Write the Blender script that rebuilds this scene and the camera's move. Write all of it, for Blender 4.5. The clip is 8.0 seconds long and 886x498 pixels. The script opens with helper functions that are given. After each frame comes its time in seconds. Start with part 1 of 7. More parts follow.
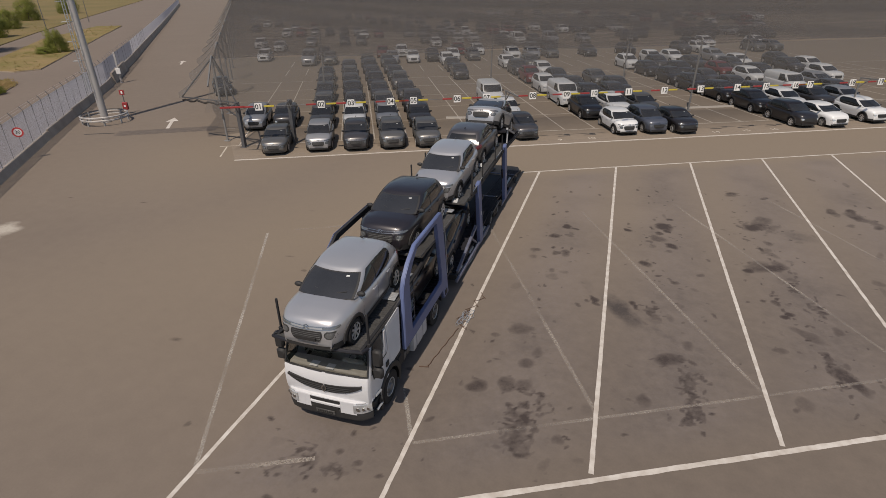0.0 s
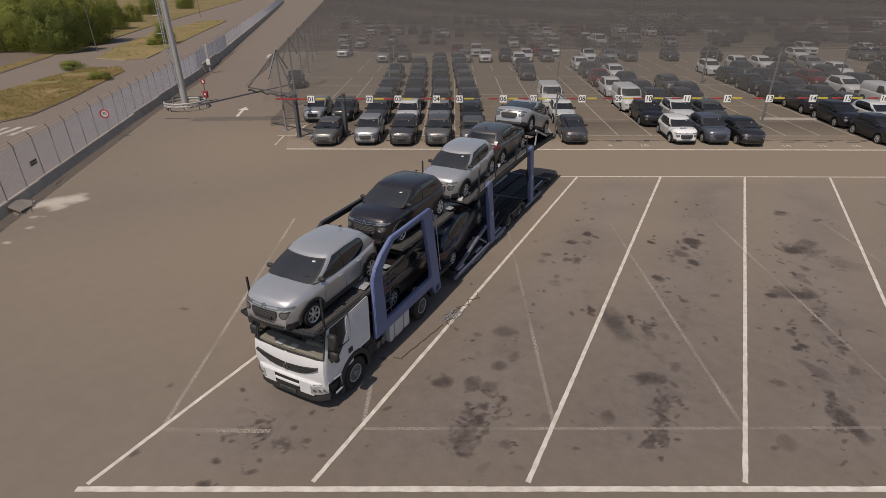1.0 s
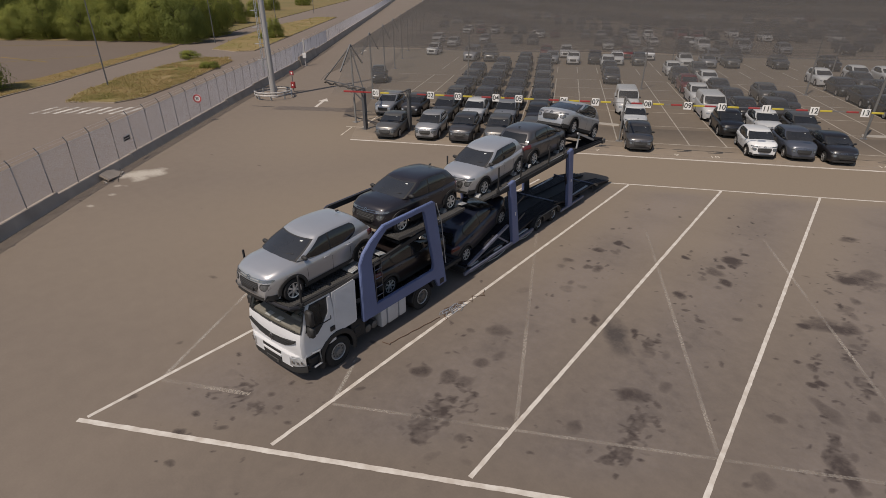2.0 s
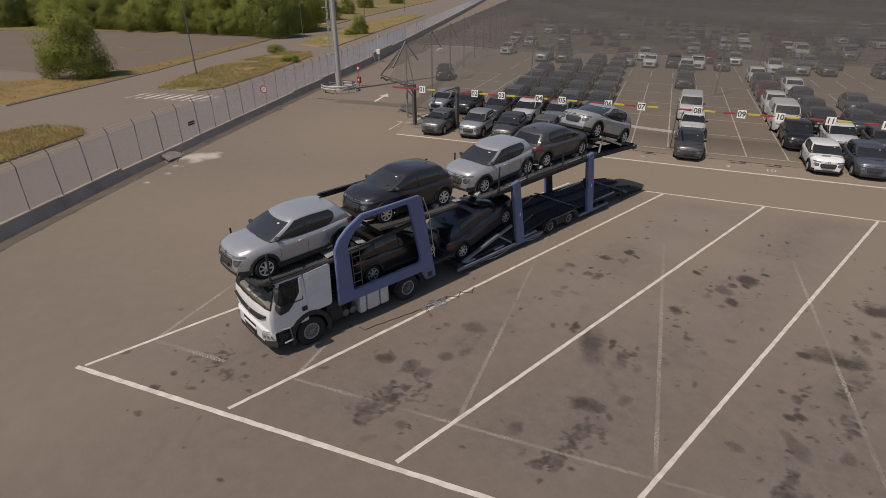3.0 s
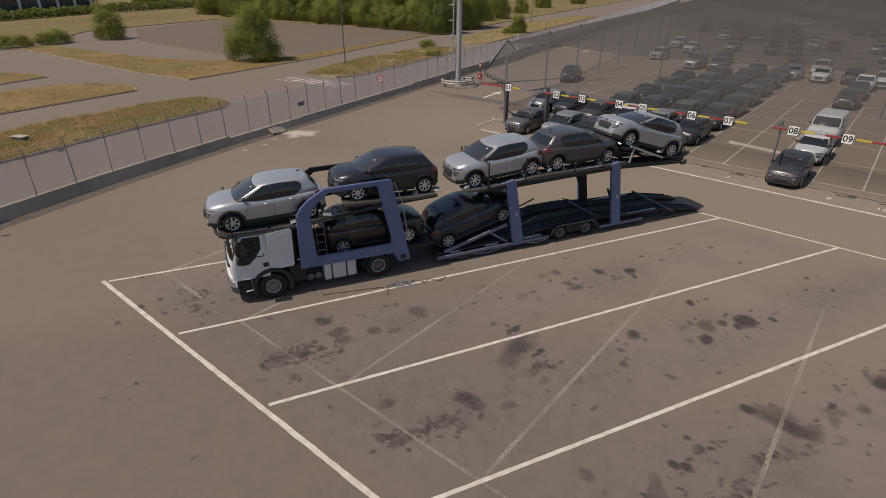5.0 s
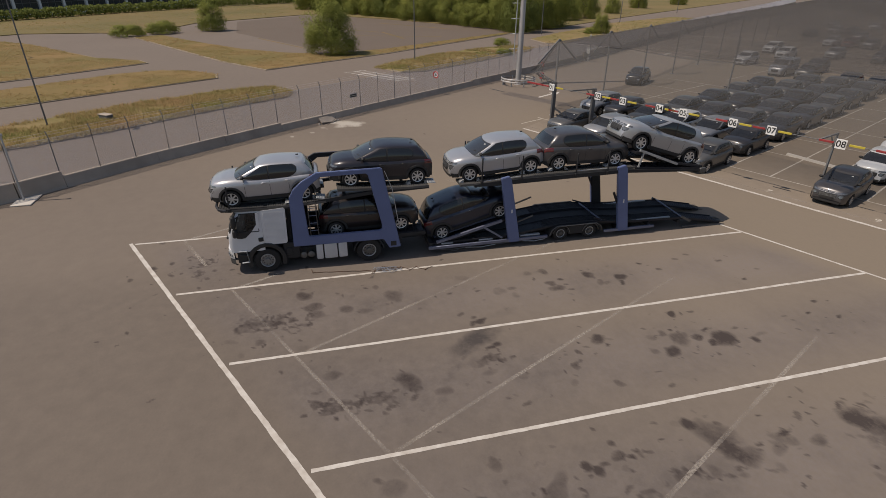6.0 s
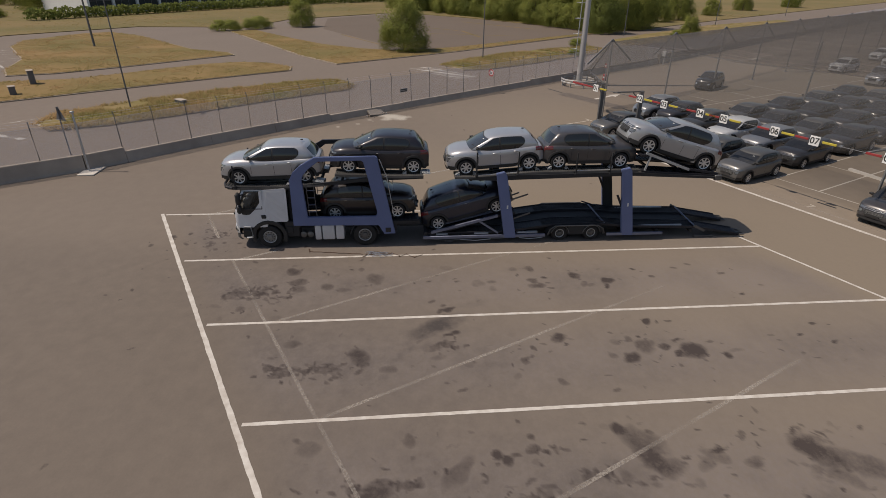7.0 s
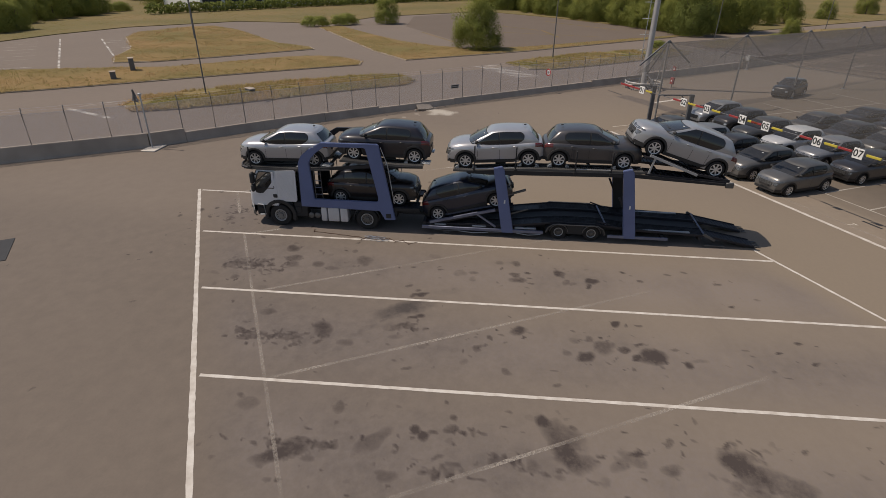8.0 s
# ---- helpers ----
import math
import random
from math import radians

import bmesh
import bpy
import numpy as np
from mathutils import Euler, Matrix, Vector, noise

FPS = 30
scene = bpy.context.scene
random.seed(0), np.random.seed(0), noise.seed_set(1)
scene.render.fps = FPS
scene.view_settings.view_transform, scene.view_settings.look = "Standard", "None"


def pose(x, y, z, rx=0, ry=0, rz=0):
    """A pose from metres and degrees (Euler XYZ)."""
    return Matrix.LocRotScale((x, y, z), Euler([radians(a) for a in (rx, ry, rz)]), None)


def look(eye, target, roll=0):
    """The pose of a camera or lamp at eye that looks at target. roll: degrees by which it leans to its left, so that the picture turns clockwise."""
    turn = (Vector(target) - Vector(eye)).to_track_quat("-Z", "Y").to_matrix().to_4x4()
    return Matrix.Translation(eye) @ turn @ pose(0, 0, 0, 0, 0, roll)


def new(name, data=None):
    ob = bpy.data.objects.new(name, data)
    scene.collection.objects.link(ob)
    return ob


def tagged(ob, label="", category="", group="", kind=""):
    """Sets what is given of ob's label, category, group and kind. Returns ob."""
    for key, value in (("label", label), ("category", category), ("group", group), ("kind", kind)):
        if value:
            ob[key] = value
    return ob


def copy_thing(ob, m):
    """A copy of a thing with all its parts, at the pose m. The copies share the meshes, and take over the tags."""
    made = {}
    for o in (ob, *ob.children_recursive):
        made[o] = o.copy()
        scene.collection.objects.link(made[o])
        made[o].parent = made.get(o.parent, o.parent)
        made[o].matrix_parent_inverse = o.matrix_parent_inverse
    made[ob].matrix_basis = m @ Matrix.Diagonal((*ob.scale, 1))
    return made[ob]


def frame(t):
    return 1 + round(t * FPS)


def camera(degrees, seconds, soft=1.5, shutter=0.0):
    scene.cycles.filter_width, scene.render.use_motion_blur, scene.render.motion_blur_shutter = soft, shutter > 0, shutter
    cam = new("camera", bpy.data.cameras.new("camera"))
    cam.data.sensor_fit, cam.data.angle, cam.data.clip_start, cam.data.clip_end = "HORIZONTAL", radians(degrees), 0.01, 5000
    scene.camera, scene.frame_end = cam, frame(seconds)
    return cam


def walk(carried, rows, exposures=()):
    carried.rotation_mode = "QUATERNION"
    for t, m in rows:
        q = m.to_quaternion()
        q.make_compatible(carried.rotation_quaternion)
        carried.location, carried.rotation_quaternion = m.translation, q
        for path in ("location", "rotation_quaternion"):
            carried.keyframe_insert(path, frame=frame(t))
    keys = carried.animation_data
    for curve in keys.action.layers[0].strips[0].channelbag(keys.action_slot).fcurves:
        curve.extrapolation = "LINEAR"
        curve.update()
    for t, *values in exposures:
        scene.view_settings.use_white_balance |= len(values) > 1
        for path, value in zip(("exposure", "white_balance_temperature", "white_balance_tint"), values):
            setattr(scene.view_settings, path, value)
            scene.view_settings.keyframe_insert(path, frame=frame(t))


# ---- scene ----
cam = camera(78.9, 8.0, soft=0.5)
PATH = [
    (0, (3.956, -7.098, 10.450), (3.402, -5.404, 9.542), -0.9),
    (0.5, (5.314, -6.683, 10.428), (4.631, -5.037, 9.521), -0.8),
    (1, (6.713, -6.170, 10.388), (5.890, -4.588, 9.483), -0.6),
    (1.5, (8.046, -5.578, 10.330), (7.082, -4.076, 9.426), -0.5),
    (2, (9.339, -4.867, 10.287), (8.233, -3.465, 9.384), -0.3),
    (3.5, (13.111, -1.829, 10.267), (11.705, -0.731, 9.363), -0.1),
    (4, (14.193, -0.588, 10.206), (12.707, 0.399, 9.304), 0.0),
    (5.5, (17.197, 3.746, 10.189), (15.507, 4.313, 9.282), 0.3),
    (6, (17.987, 5.342, 10.181), (16.259, 5.772, 9.271), 0.5),
    (6.5, (18.623, 7.031, 10.147), (16.865, 7.311, 9.235), 0.6),
    (7, (19.156, 8.743, 10.100), (17.382, 8.880, 9.187), 0.6),
    (7.5, (19.586, 10.509, 10.074), (17.807, 10.495, 9.158), 0.7),
    (8, (19.839, 12.286, 10.039), (18.070, 12.124, 9.122), 0.7),
]
walk(cam, [(t, look(eye, target, roll)) for t, eye, target, roll in PATH], [(0, 0.45, 7000, 12), (8, 0.45, 7000, 12)])

# ---- light: clear midday sun from the far end of the yard, high ----
SUN_WAY = Vector((0.025, 0.60, -1.0)).normalized()
elevation = math.asin(-SUN_WAY.z)
azimuth = math.atan2(-SUN_WAY.x, -SUN_WAY.y)
world = bpy.data.worlds.new("sky")
scene.world = world
world.use_nodes = True
sky = world.node_tree.nodes.new("ShaderNodeTexSky")
sky.sky_type = "NISHITA"
sky.sun_disc = False
sky.sun_elevation = elevation
sky.sun_rotation = azimuth
background = world.node_tree.nodes["Background"]
background.inputs["Strength"].default_value = 0.068
world.node_tree.links.new(sky.outputs[0], background.inputs["Color"])
sun = new("sun", bpy.data.lights.new("sun", "SUN"))
sun.data.energy = 2.56
sun.data.angle = radians(0.55)
sun.data.color = (1.0, 0.93, 0.84)
sun.matrix_world = look((0, 0, 60), Vector((0, 0, 60)) + SUN_WAY)


# ---- materials ----
def material(name, base, rough=0.6, metal=0.0, vary=0.12, scale=3.0, fine=60.0, bump=0.1, coat=0.0, other=None, spread=0.5, space="Object", per_piece=0.0):
    """A surface with broad and fine variation of its colour, and fine relief. other: a second colour, in patches."""
    m = bpy.data.materials.new(name)
    m.use_nodes = True
    t = m.node_tree
    p = t.nodes["Principled BSDF"]
    p.inputs["Roughness"].default_value = rough
    p.inputs["Metallic"].default_value = metal
    p.inputs["Coat Weight"].default_value = coat
    p.inputs["Coat Roughness"].default_value = 0.08
    if space == "World":
        where = t.nodes.new("ShaderNodeNewGeometry").outputs["Position"]
    else:
        where = t.nodes.new("ShaderNodeTexCoord").outputs["Object"]
    broad = t.nodes.new("ShaderNodeTexNoise")
    broad.inputs["Scale"].default_value = scale
    broad.inputs["Detail"].default_value = 6
    t.links.new(where, broad.inputs["Vector"])
    grain = t.nodes.new("ShaderNodeTexNoise")
    grain.inputs["Scale"].default_value = fine
    grain.inputs["Detail"].default_value = 3
    t.links.new(where, grain.inputs["Vector"])
    ramp = t.nodes.new("ShaderNodeValToRGB")
    ramp.color_ramp.elements[0].position = 0.5 - spread / 2
    ramp.color_ramp.elements[1].position = 0.5 + spread / 2
    second = other or [c * (1 - vary) for c in base]
    first = base if other else [min(1, c * (1 + vary)) for c in base]
    ramp.color_ramp.elements[0].color = (*second, 1)
    ramp.color_ramp.elements[1].color = (*first, 1)
    t.links.new(broad.outputs[0], ramp.inputs[0])
    span = t.nodes.new("ShaderNodeMapRange")
    span.inputs["To Min"].default_value = 1 - vary
    span.inputs["To Max"].default_value = 1 + vary
    t.links.new(grain.outputs[0], span.inputs["Value"])
    factor = span.outputs[0]
    if per_piece:
        info = t.nodes.new("ShaderNodeObjectInfo")
        own = t.nodes.new("ShaderNodeMapRange")
        own.inputs["To Min"].default_value = 1 - per_piece
        own.inputs["To Max"].default_value = 1 + per_piece
        t.links.new(info.outputs["Random"], own.inputs["Value"])
        both = t.nodes.new("ShaderNodeMath")
        both.operation = "MULTIPLY"
        t.links.new(factor, both.inputs[0])
        t.links.new(own.outputs[0], both.inputs[1])
        factor = both.outputs[0]
    mix = t.nodes.new("ShaderNodeVectorMath")
    mix.operation = "SCALE"
    t.links.new(ramp.outputs[0], mix.inputs[0])
    t.links.new(factor, mix.inputs["Scale"])
    t.links.new(mix.outputs[0], p.inputs["Base Color"])
    if bump:
        b = t.nodes.new("ShaderNodeBump")
        b.inputs["Strength"].default_value = bump
        b.inputs["Distance"].default_value = 0.01
        t.links.new(grain.outputs[0], b.inputs["Height"])
        t.links.new(b.outputs[0], p.inputs["Normal"])
    return m


def asphalt_material(name, base, stained):
    """Worn yard asphalt: broad tone changes, aggregate grain, fine dust streaks, and oil where the mesh carries it."""
    m = material(name, base, 0.9, 0, 0.07, 0.12, 18, 0.08, space="World", spread=0.9)
    t = m.node_tree
    p = t.nodes["Principled BSDF"]
    p.inputs["Specular IOR Level"].default_value = 0.25
    link = p.inputs["Base Color"].links[0].from_socket
    where = t.nodes.new("ShaderNodeNewGeometry").outputs["Position"]
    blotch = t.nodes.new("ShaderNodeTexNoise")
    blotch.inputs["Scale"].default_value = 1.6
    blotch.inputs["Detail"].default_value = 8
    blotch.inputs["Roughness"].default_value = 0.65
    t.links.new(where, blotch.inputs["Vector"])
    r = t.nodes.new("ShaderNodeMapRange")
    r.inputs["From Min"].default_value, r.inputs["From Max"].default_value = 0.3, 0.7
    r.inputs["To Min"].default_value, r.inputs["To Max"].default_value = 0.945, 1.05
    t.links.new(blotch.outputs[0], r.inputs["Value"])
    s = t.nodes.new("ShaderNodeVectorMath")
    s.operation = "SCALE"
    t.links.new(link, s.inputs[0])
    t.links.new(r.outputs[0], s.inputs["Scale"])
    out = s.outputs[0]
    if stained:
        for layer, colour in (("tan", (0.219, 0.176, 0.131)), ("grime", (0.200, 0.168, 0.151)), ("smear_tone", (0.044, 0.038, 0.038)), ("oil", (0.042, 0.032, 0.030)), ("dust", (0.43, 0.39, 0.335))):
            a = t.nodes.new("ShaderNodeAttribute")
            a.attribute_name = layer
            ragged = t.nodes.new("ShaderNodeTexNoise")
            ragged.inputs["Scale"].default_value = 2.2 if layer == "smear_tone" else 6.5
            ragged.inputs["Detail"].default_value = 7
            ragged.inputs["Roughness"].default_value = 0.7
            t.links.new(where, ragged.inputs["Vector"])
            k = t.nodes.new("ShaderNodeMath")
            k.operation = "MULTIPLY"
            t.links.new(a.outputs["Fac"], k.inputs[0])
            q = t.nodes.new("ShaderNodeMapRange")
            q.inputs["From Min"].default_value, q.inputs["From Max"].default_value = 0.28, 0.72
            q.inputs["To Min"].default_value, q.inputs["To Max"].default_value = {"tan": (0.7, 1.1), "grime": (0.3, 1.5), "smear_tone": (0.55, 1.45)}.get(layer, (0.72, 1.30))
            t.links.new(ragged.outputs[0], q.inputs["Value"])
            t.links.new(q.outputs[0], k.inputs[1])
            f = t.nodes.new("ShaderNodeMapRange")
            f.inputs["From Min"].default_value, f.inputs["From Max"].default_value = (0.0, 1.0) if layer in ("tan", "grime", "smear_tone") else (0.22, 0.90)
            f.inputs["To Max"].default_value = 0.85 if layer in ("tan", "grime", "smear_tone") else 0.88
            t.links.new(k.outputs[0], f.inputs["Value"])
            mix = t.nodes.new("ShaderNodeMix")
            mix.data_type = "RGBA"
            t.links.new(f.outputs[0], mix.inputs["Factor"])
            t.links.new(out, mix.inputs["A"])
            mix.inputs["B"].default_value = (*colour, 1)
            out = mix.outputs["Result"]
    t.links.new(out, p.inputs["Base Color"])
    return m


def see_through(name, base, clear, rough=0.5):
    """A thin sheet that lets the share 'clear' of the light pass straight on."""
    m = bpy.data.materials.new(name)
    m.use_nodes = True
    t = m.node_tree
    p = t.nodes["Principled BSDF"]
    p.inputs["Base Color"].default_value = (*base, 1)
    p.inputs["Roughness"].default_value = rough
    p.inputs["Alpha"].default_value = 1 - clear
    noise_node = t.nodes.new("ShaderNodeTexNoise")
    noise_node.inputs["Scale"].default_value = 0.35
    r = t.nodes.new("ShaderNodeMapRange")
    r.inputs["To Min"].default_value = max(0, 1 - clear - 0.06)
    r.inputs["To Max"].default_value = min(1, 1 - clear + 0.06)
    t.links.new(t.nodes.new("ShaderNodeNewGeometry").outputs["Position"], noise_node.inputs["Vector"])
    t.links.new(noise_node.outputs[0], r.inputs["Value"])
    t.links.new(r.outputs[0], p.inputs["Alpha"])
    return m


def gathered_net(name, base):
    """Netting gathered towards its upper hem: the mesh carries its density."""
    m = see_through(name, base, 0.5, 0.9)
    t = m.node_tree
    p = t.nodes["Principled BSDF"]
    a = t.nodes.new("ShaderNodeAttribute")
    a.attribute_name = "gather"
    t.links.new(a.outputs["Fac"], p.inputs["Alpha"])
    return m


def worn_paint(name, base, under, amount=0.5, scale=5.0):
    return material(name, base, 0.75, 0, 0.06, scale, 40, 0.1, other=under, spread=0.16 + 0.3 * (1 - amount), space="World")


def chipped_paint(name, base, cover, scale):
    """Old road paint, rubbed away in patches so that the asphalt shows through."""
    m = material(name, base, 0.85, 0, 0.08, 2.0, 40, 0.05, space="World")
    t = m.node_tree
    p = t.nodes["Principled BSDF"]
    where = t.nodes.new("ShaderNodeNewGeometry").outputs["Position"]
    value = None
    for size, lo, hi in ((scale, 0.36, 0.62), (scale * 36, 0.36, 0.56)):
        n = t.nodes.new("ShaderNodeTexNoise")
        n.inputs["Scale"].default_value = size
        n.inputs["Detail"].default_value = 6
        t.links.new(where, n.inputs["Vector"])
        r = t.nodes.new("ShaderNodeMapRange")
        r.inputs["From Min"].default_value, r.inputs["From Max"].default_value = lo, hi
        r.inputs["To Min"].default_value = 0.12 if value is None else 0.25
        r.inputs["To Max"].default_value = cover if value is None else 1.0
        t.links.new(n.outputs[0], r.inputs["Value"])
        if value is None:
            value = r.outputs[0]
        else:
            k = t.nodes.new("ShaderNodeMath")
            k.operation = "MULTIPLY"
            t.links.new(value, k.inputs[0])
            t.links.new(r.outputs[0], k.inputs[1])
            value = k.outputs[0]
    t.links.new(value, p.inputs["Alpha"])
    return m


ASPHALT = (0.174, 0.141, 0.114)
asphalt = asphalt_material("yard_asphalt", ASPHALT, True)
# lot base colour lightened to make up for the net's shade
lot_asphalt = asphalt_material("lot_asphalt", (0.226, 0.184, 0.144), False)
road_asphalt = asphalt_material("road_asphalt", (0.176, 0.141, 0.115), False)
old_paving = asphalt_material("old_paving", (0.138, 0.107, 0.084), False)
line_white = worn_paint("line_white", (0.57, 0.53, 0.48), (0.43, 0.38, 0.33), 0.5, 3.0)
line_faded = chipped_paint("line_faded", (0.40, 0.35, 0.30), 0.60, 0.42)
line_thin = chipped_paint("line_thin", (0.46, 0.42, 0.37), 0.74, 0.6)
line_road = chipped_paint("line_road", (0.58, 0.54, 0.49), 1.15, 0.6)
line_lot = worn_paint("line_lot", (0.56, 0.51, 0.44), (0.38, 0.33, 0.275), 0.4, 1.4)
concrete = material("concrete", (0.40, 0.335, 0.275), 0.9, 0, 0.15, 0.8, 30, 0.3, space="World", other=(0.30, 0.25, 0.205), spread=0.4)
pale_concrete = material("pale_concrete", (0.50, 0.46, 0.41), 0.9, 0, 0.1, 0.8, 30, 0.3, space="World")
kerb_stone = material("kerb_stone", (0.36, 0.295, 0.225), 0.9, 0, 0.2, 0.5, 12, 0.2, space="World", other=(0.25, 0.20, 0.15))
galvanised = material("galvanised_steel", (0.42, 0.43, 0.44), 0.5, 0.5, 0.1, 1.5, 40, 0.05)
wire_grey = material("wire_grey", (0.50, 0.49, 0.53), 0.6, 0.0, 0.05, 1.5, 40, 0)
pole_grey = material("pole_grey", (0.24, 0.235, 0.23), 0.6, 0.2, 0.1, 1.5, 40, 0.05)
post_grey = material("post_grey", (0.12, 0.12, 0.125), 0.6, 0.2, 0.1, 1.5, 40, 0.05)
mast_paint = material("mast_paint", (0.42, 0.40, 0.385), 0.5, 0.2, 0.08, 0.7, 30, 0.05)
red_paint = material("red_paint", (0.30, 0.035, 0.035), 0.5, 0, 0.1, 2, 40, 0)
sign_red = material("sign_red", (0.50, 0.05, 0.05), 0.5, 0, 0.08, 2, 40, 0)
yellow_paint = material("yellow_paint", (0.50, 0.40, 0.05), 0.5, 0, 0.1, 2, 40, 0)
white_paint = material("white_paint", (0.74, 0.73, 0.71), 0.4, 0, 0.04, 2, 40, 0.02)
sign_white = material("sign_white", (0.80, 0.79, 0.77), 0.5, 0, 0.03, 2, 40, 0)
black_print = material("black_print", (0.02, 0.02, 0.02), 0.6, 0, 0.05, 2, 40, 0)
net_cloth = see_through("hail_net", (0.084, 0.077, 0.073), 0.63, 0.9)
dry_grass = material("dry_grass", (0.240, 0.174, 0.085), 0.95, 0, 0.2, 0.16, 3.0, 0.5, other=(0.180, 0.150, 0.058), spread=0.25, space="World")
tan_grass = material("tan_grass", (0.235, 0.155, 0.070), 0.95, 0, 0.2, 0.09, 3.0, 0.5, other=(0.155, 0.125, 0.050), spread=0.3, space="World")
green_blades = material("green_blades", (0.200, 0.195, 0.070), 0.9, 0, 0.2, 0.22, 4.0, 0, other=(0.33, 0.235, 0.115), spread=0.3, space="World")
straw_blades = material("straw_blades", (0.36, 0.240, 0.128), 0.9, 0, 0.25, 0.14, 4.0, 0, other=(0.225, 0.195, 0.080), spread=0.3, space="World")
leaf_light = material("leaf_light", (0.290, 0.295, 0.075), 0.7, 0, 0.35, 0.9, 5.0, 0, other=(0.165, 0.195, 0.050), space="World")
field_grass = material("field_grass", (0.200, 0.148, 0.072), 0.95, 0, 0.2, 0.05, 3.0, 0.5, other=(0.148, 0.126, 0.056), spread=0.3, space="World")
leaf_dark = material("leaf_dark", (0.150, 0.175, 0.050), 0.7, 0, 0.35, 0.9, 5.0, 0, other=(0.21, 0.235, 0.065), space="World")
bark = material("bark", (0.10, 0.075, 0.055), 0.9, 0, 0.2, 4, 30, 0.4)

# vehicles
paint_silver = material("paint_silver", (0.405, 0.405, 0.42), 0.34, 0.5, 0.04, 1.2, 200, 0, coat=0.6)
paint_light = material("paint_light_grey", (0.37, 0.37, 0.38), 0.36, 0.48, 0.04, 1.2, 200, 0, coat=0.4)
paint_grey = material("paint_dark_grey", (0.074, 0.070, 0.073), 0.36, 0.4, 0.08, 1.2, 200, 0, coat=0.5)
paint_mid = material("paint_mid_grey", (0.15, 0.145, 0.14), 0.38, 0.5, 0.06, 1.2, 200, 0, coat=0.4)
paint_midnight = material("paint_midnight", (0.025, 0.022, 0.027), 0.36, 0.3, 0.08, 1.2, 200, 0, coat=0.5)
paint_black = material("paint_black", (0.020, 0.018, 0.020), 0.32, 0.1, 0.08, 1.2, 200, 0, coat=0.6)
paint_brown = material("paint_brown_black", (0.020, 0.015, 0.015), 0.34, 0.15, 0.08, 1.2, 200, 0, coat=0.6)
paint_navy = material("paint_navy", (0.014, 0.018, 0.034), 0.3, 0.2, 0.08, 1.2, 200, 0, coat=0.6)
paint_blue_grey = material("paint_blue_grey", (0.10, 0.11, 0.14), 0.36, 0.4, 0.06, 1.2, 200, 0, coat=0.5)
paint_white = material("paint_white", (0.68, 0.68, 0.68), 0.32, 0, 0.03, 1.2, 200, 0, coat=0.4)
paint_red = material("paint_red", (0.16, 0.02, 0.022), 0.35, 0.2, 0.06, 1.2, 200, 0, coat=0.5)
grille_grey = material("grille_grey", (0.055, 0.055, 0.055), 0.5, 0.1, 0.1, 3, 60, 0)
hub_steel = material("hub_steel", (0.20, 0.20, 0.20), 0.45, 0.4, 0.12, 5, 60, 0.05)
facade_glass = material("facade_glass", (0.030, 0.036, 0.050), 0.15, 0.0, 0.15, 0.4, 30, 0, coat=0.3)
trim_black = material("trim_black_plastic", (0.022, 0.021, 0.021), 0.65, 0, 0.1, 3, 60, 0.05)
car_glass = material("tinted_glass", (0.016, 0.017, 0.018), 0.10, 0, 0.1, 2, 30, 0, coat=0.35)
tyre_rubber = material("tyre_rubber", (0.016, 0.015, 0.015), 0.85, 0, 0.15, 8, 60, 0.1)
alloy = material("alloy_wheel", (0.64, 0.63, 0.62), 0.35, 0.6, 0.04, 3, 60, 0)
lamp_dark = material("headlamp_dark", (0.15, 0.155, 0.16), 0.14, 0.4, 0.25, 9, 30, 0, coat=0.8)
# paler than the side glass: sky reflection and dashboard put into the colour
windscreen_sheen = material("windscreen_sheen", (0.032, 0.033, 0.036), 0.16, 0, 0.25, 1.1, 30, 0, coat=0.3)
lamp_clear = material("lamp_clear", (0.48, 0.49, 0.50), 0.12, 0.4, 0.3, 6, 30, 0, coat=1.0)
lamp_red = material("lamp_red", (0.11, 0.012, 0.014), 0.2, 0, 0.1, 6, 30, 0, coat=0.8)
chrome = material("chrome", (0.46, 0.46, 0.46), 0.24, 1.0, 0.03, 3, 60, 0)
plate_white = material("plate_white", (0.60, 0.60, 0.58), 0.5, 0, 0.05, 3, 60, 0)
blue_steel = material("blue_painted_steel", (0.106, 0.138, 0.268), 0.5, 0.0, 0.10, 1.0, 60, 0.05, coat=0.1)
deck_black = material("deck_black_steel", (0.020, 0.020, 0.026), 0.55, 0.3, 0.2, 1.0, 40, 0.15)
beam_steel = material("beam_steel", (0.20, 0.215, 0.28), 0.45, 0.3, 0.25, 2.5, 30, 0.1, other=(0.12, 0.13, 0.19))
deck_grey = material("deck_worn_steel", (0.115, 0.112, 0.110), 0.5, 0.5, 0.25, 1.5, 30, 0.15)
chassis_black = material("chassis_black", (0.020, 0.020, 0.022), 0.7, 0.1, 0.15, 2, 40, 0.1)
cab_white = material("cab_white", (0.60, 0.60, 0.615), 0.4, 0, 0.05, 1.5, 60, 0, coat=0.3)
tank_alloy = material("tank_alloy", (0.52, 0.53, 0.56), 0.45, 0.3, 0.08, 1.5, 60, 0.03)
seat_cloth = material("seat_cloth", (0.06, 0.058, 0.055), 0.9, 0, 0.1, 6, 60, 0.1)
dash_grey = material("dash_grey", (0.30, 0.28, 0.24), 0.8, 0, 0.1, 6, 60, 0.05)
door_glass = see_through("door_glass", (0.02, 0.022, 0.022), 0.34, 0.05)
screen_glass = see_through("windscreen_glass", (0.02, 0.025, 0.022), 0.76, 0.03)
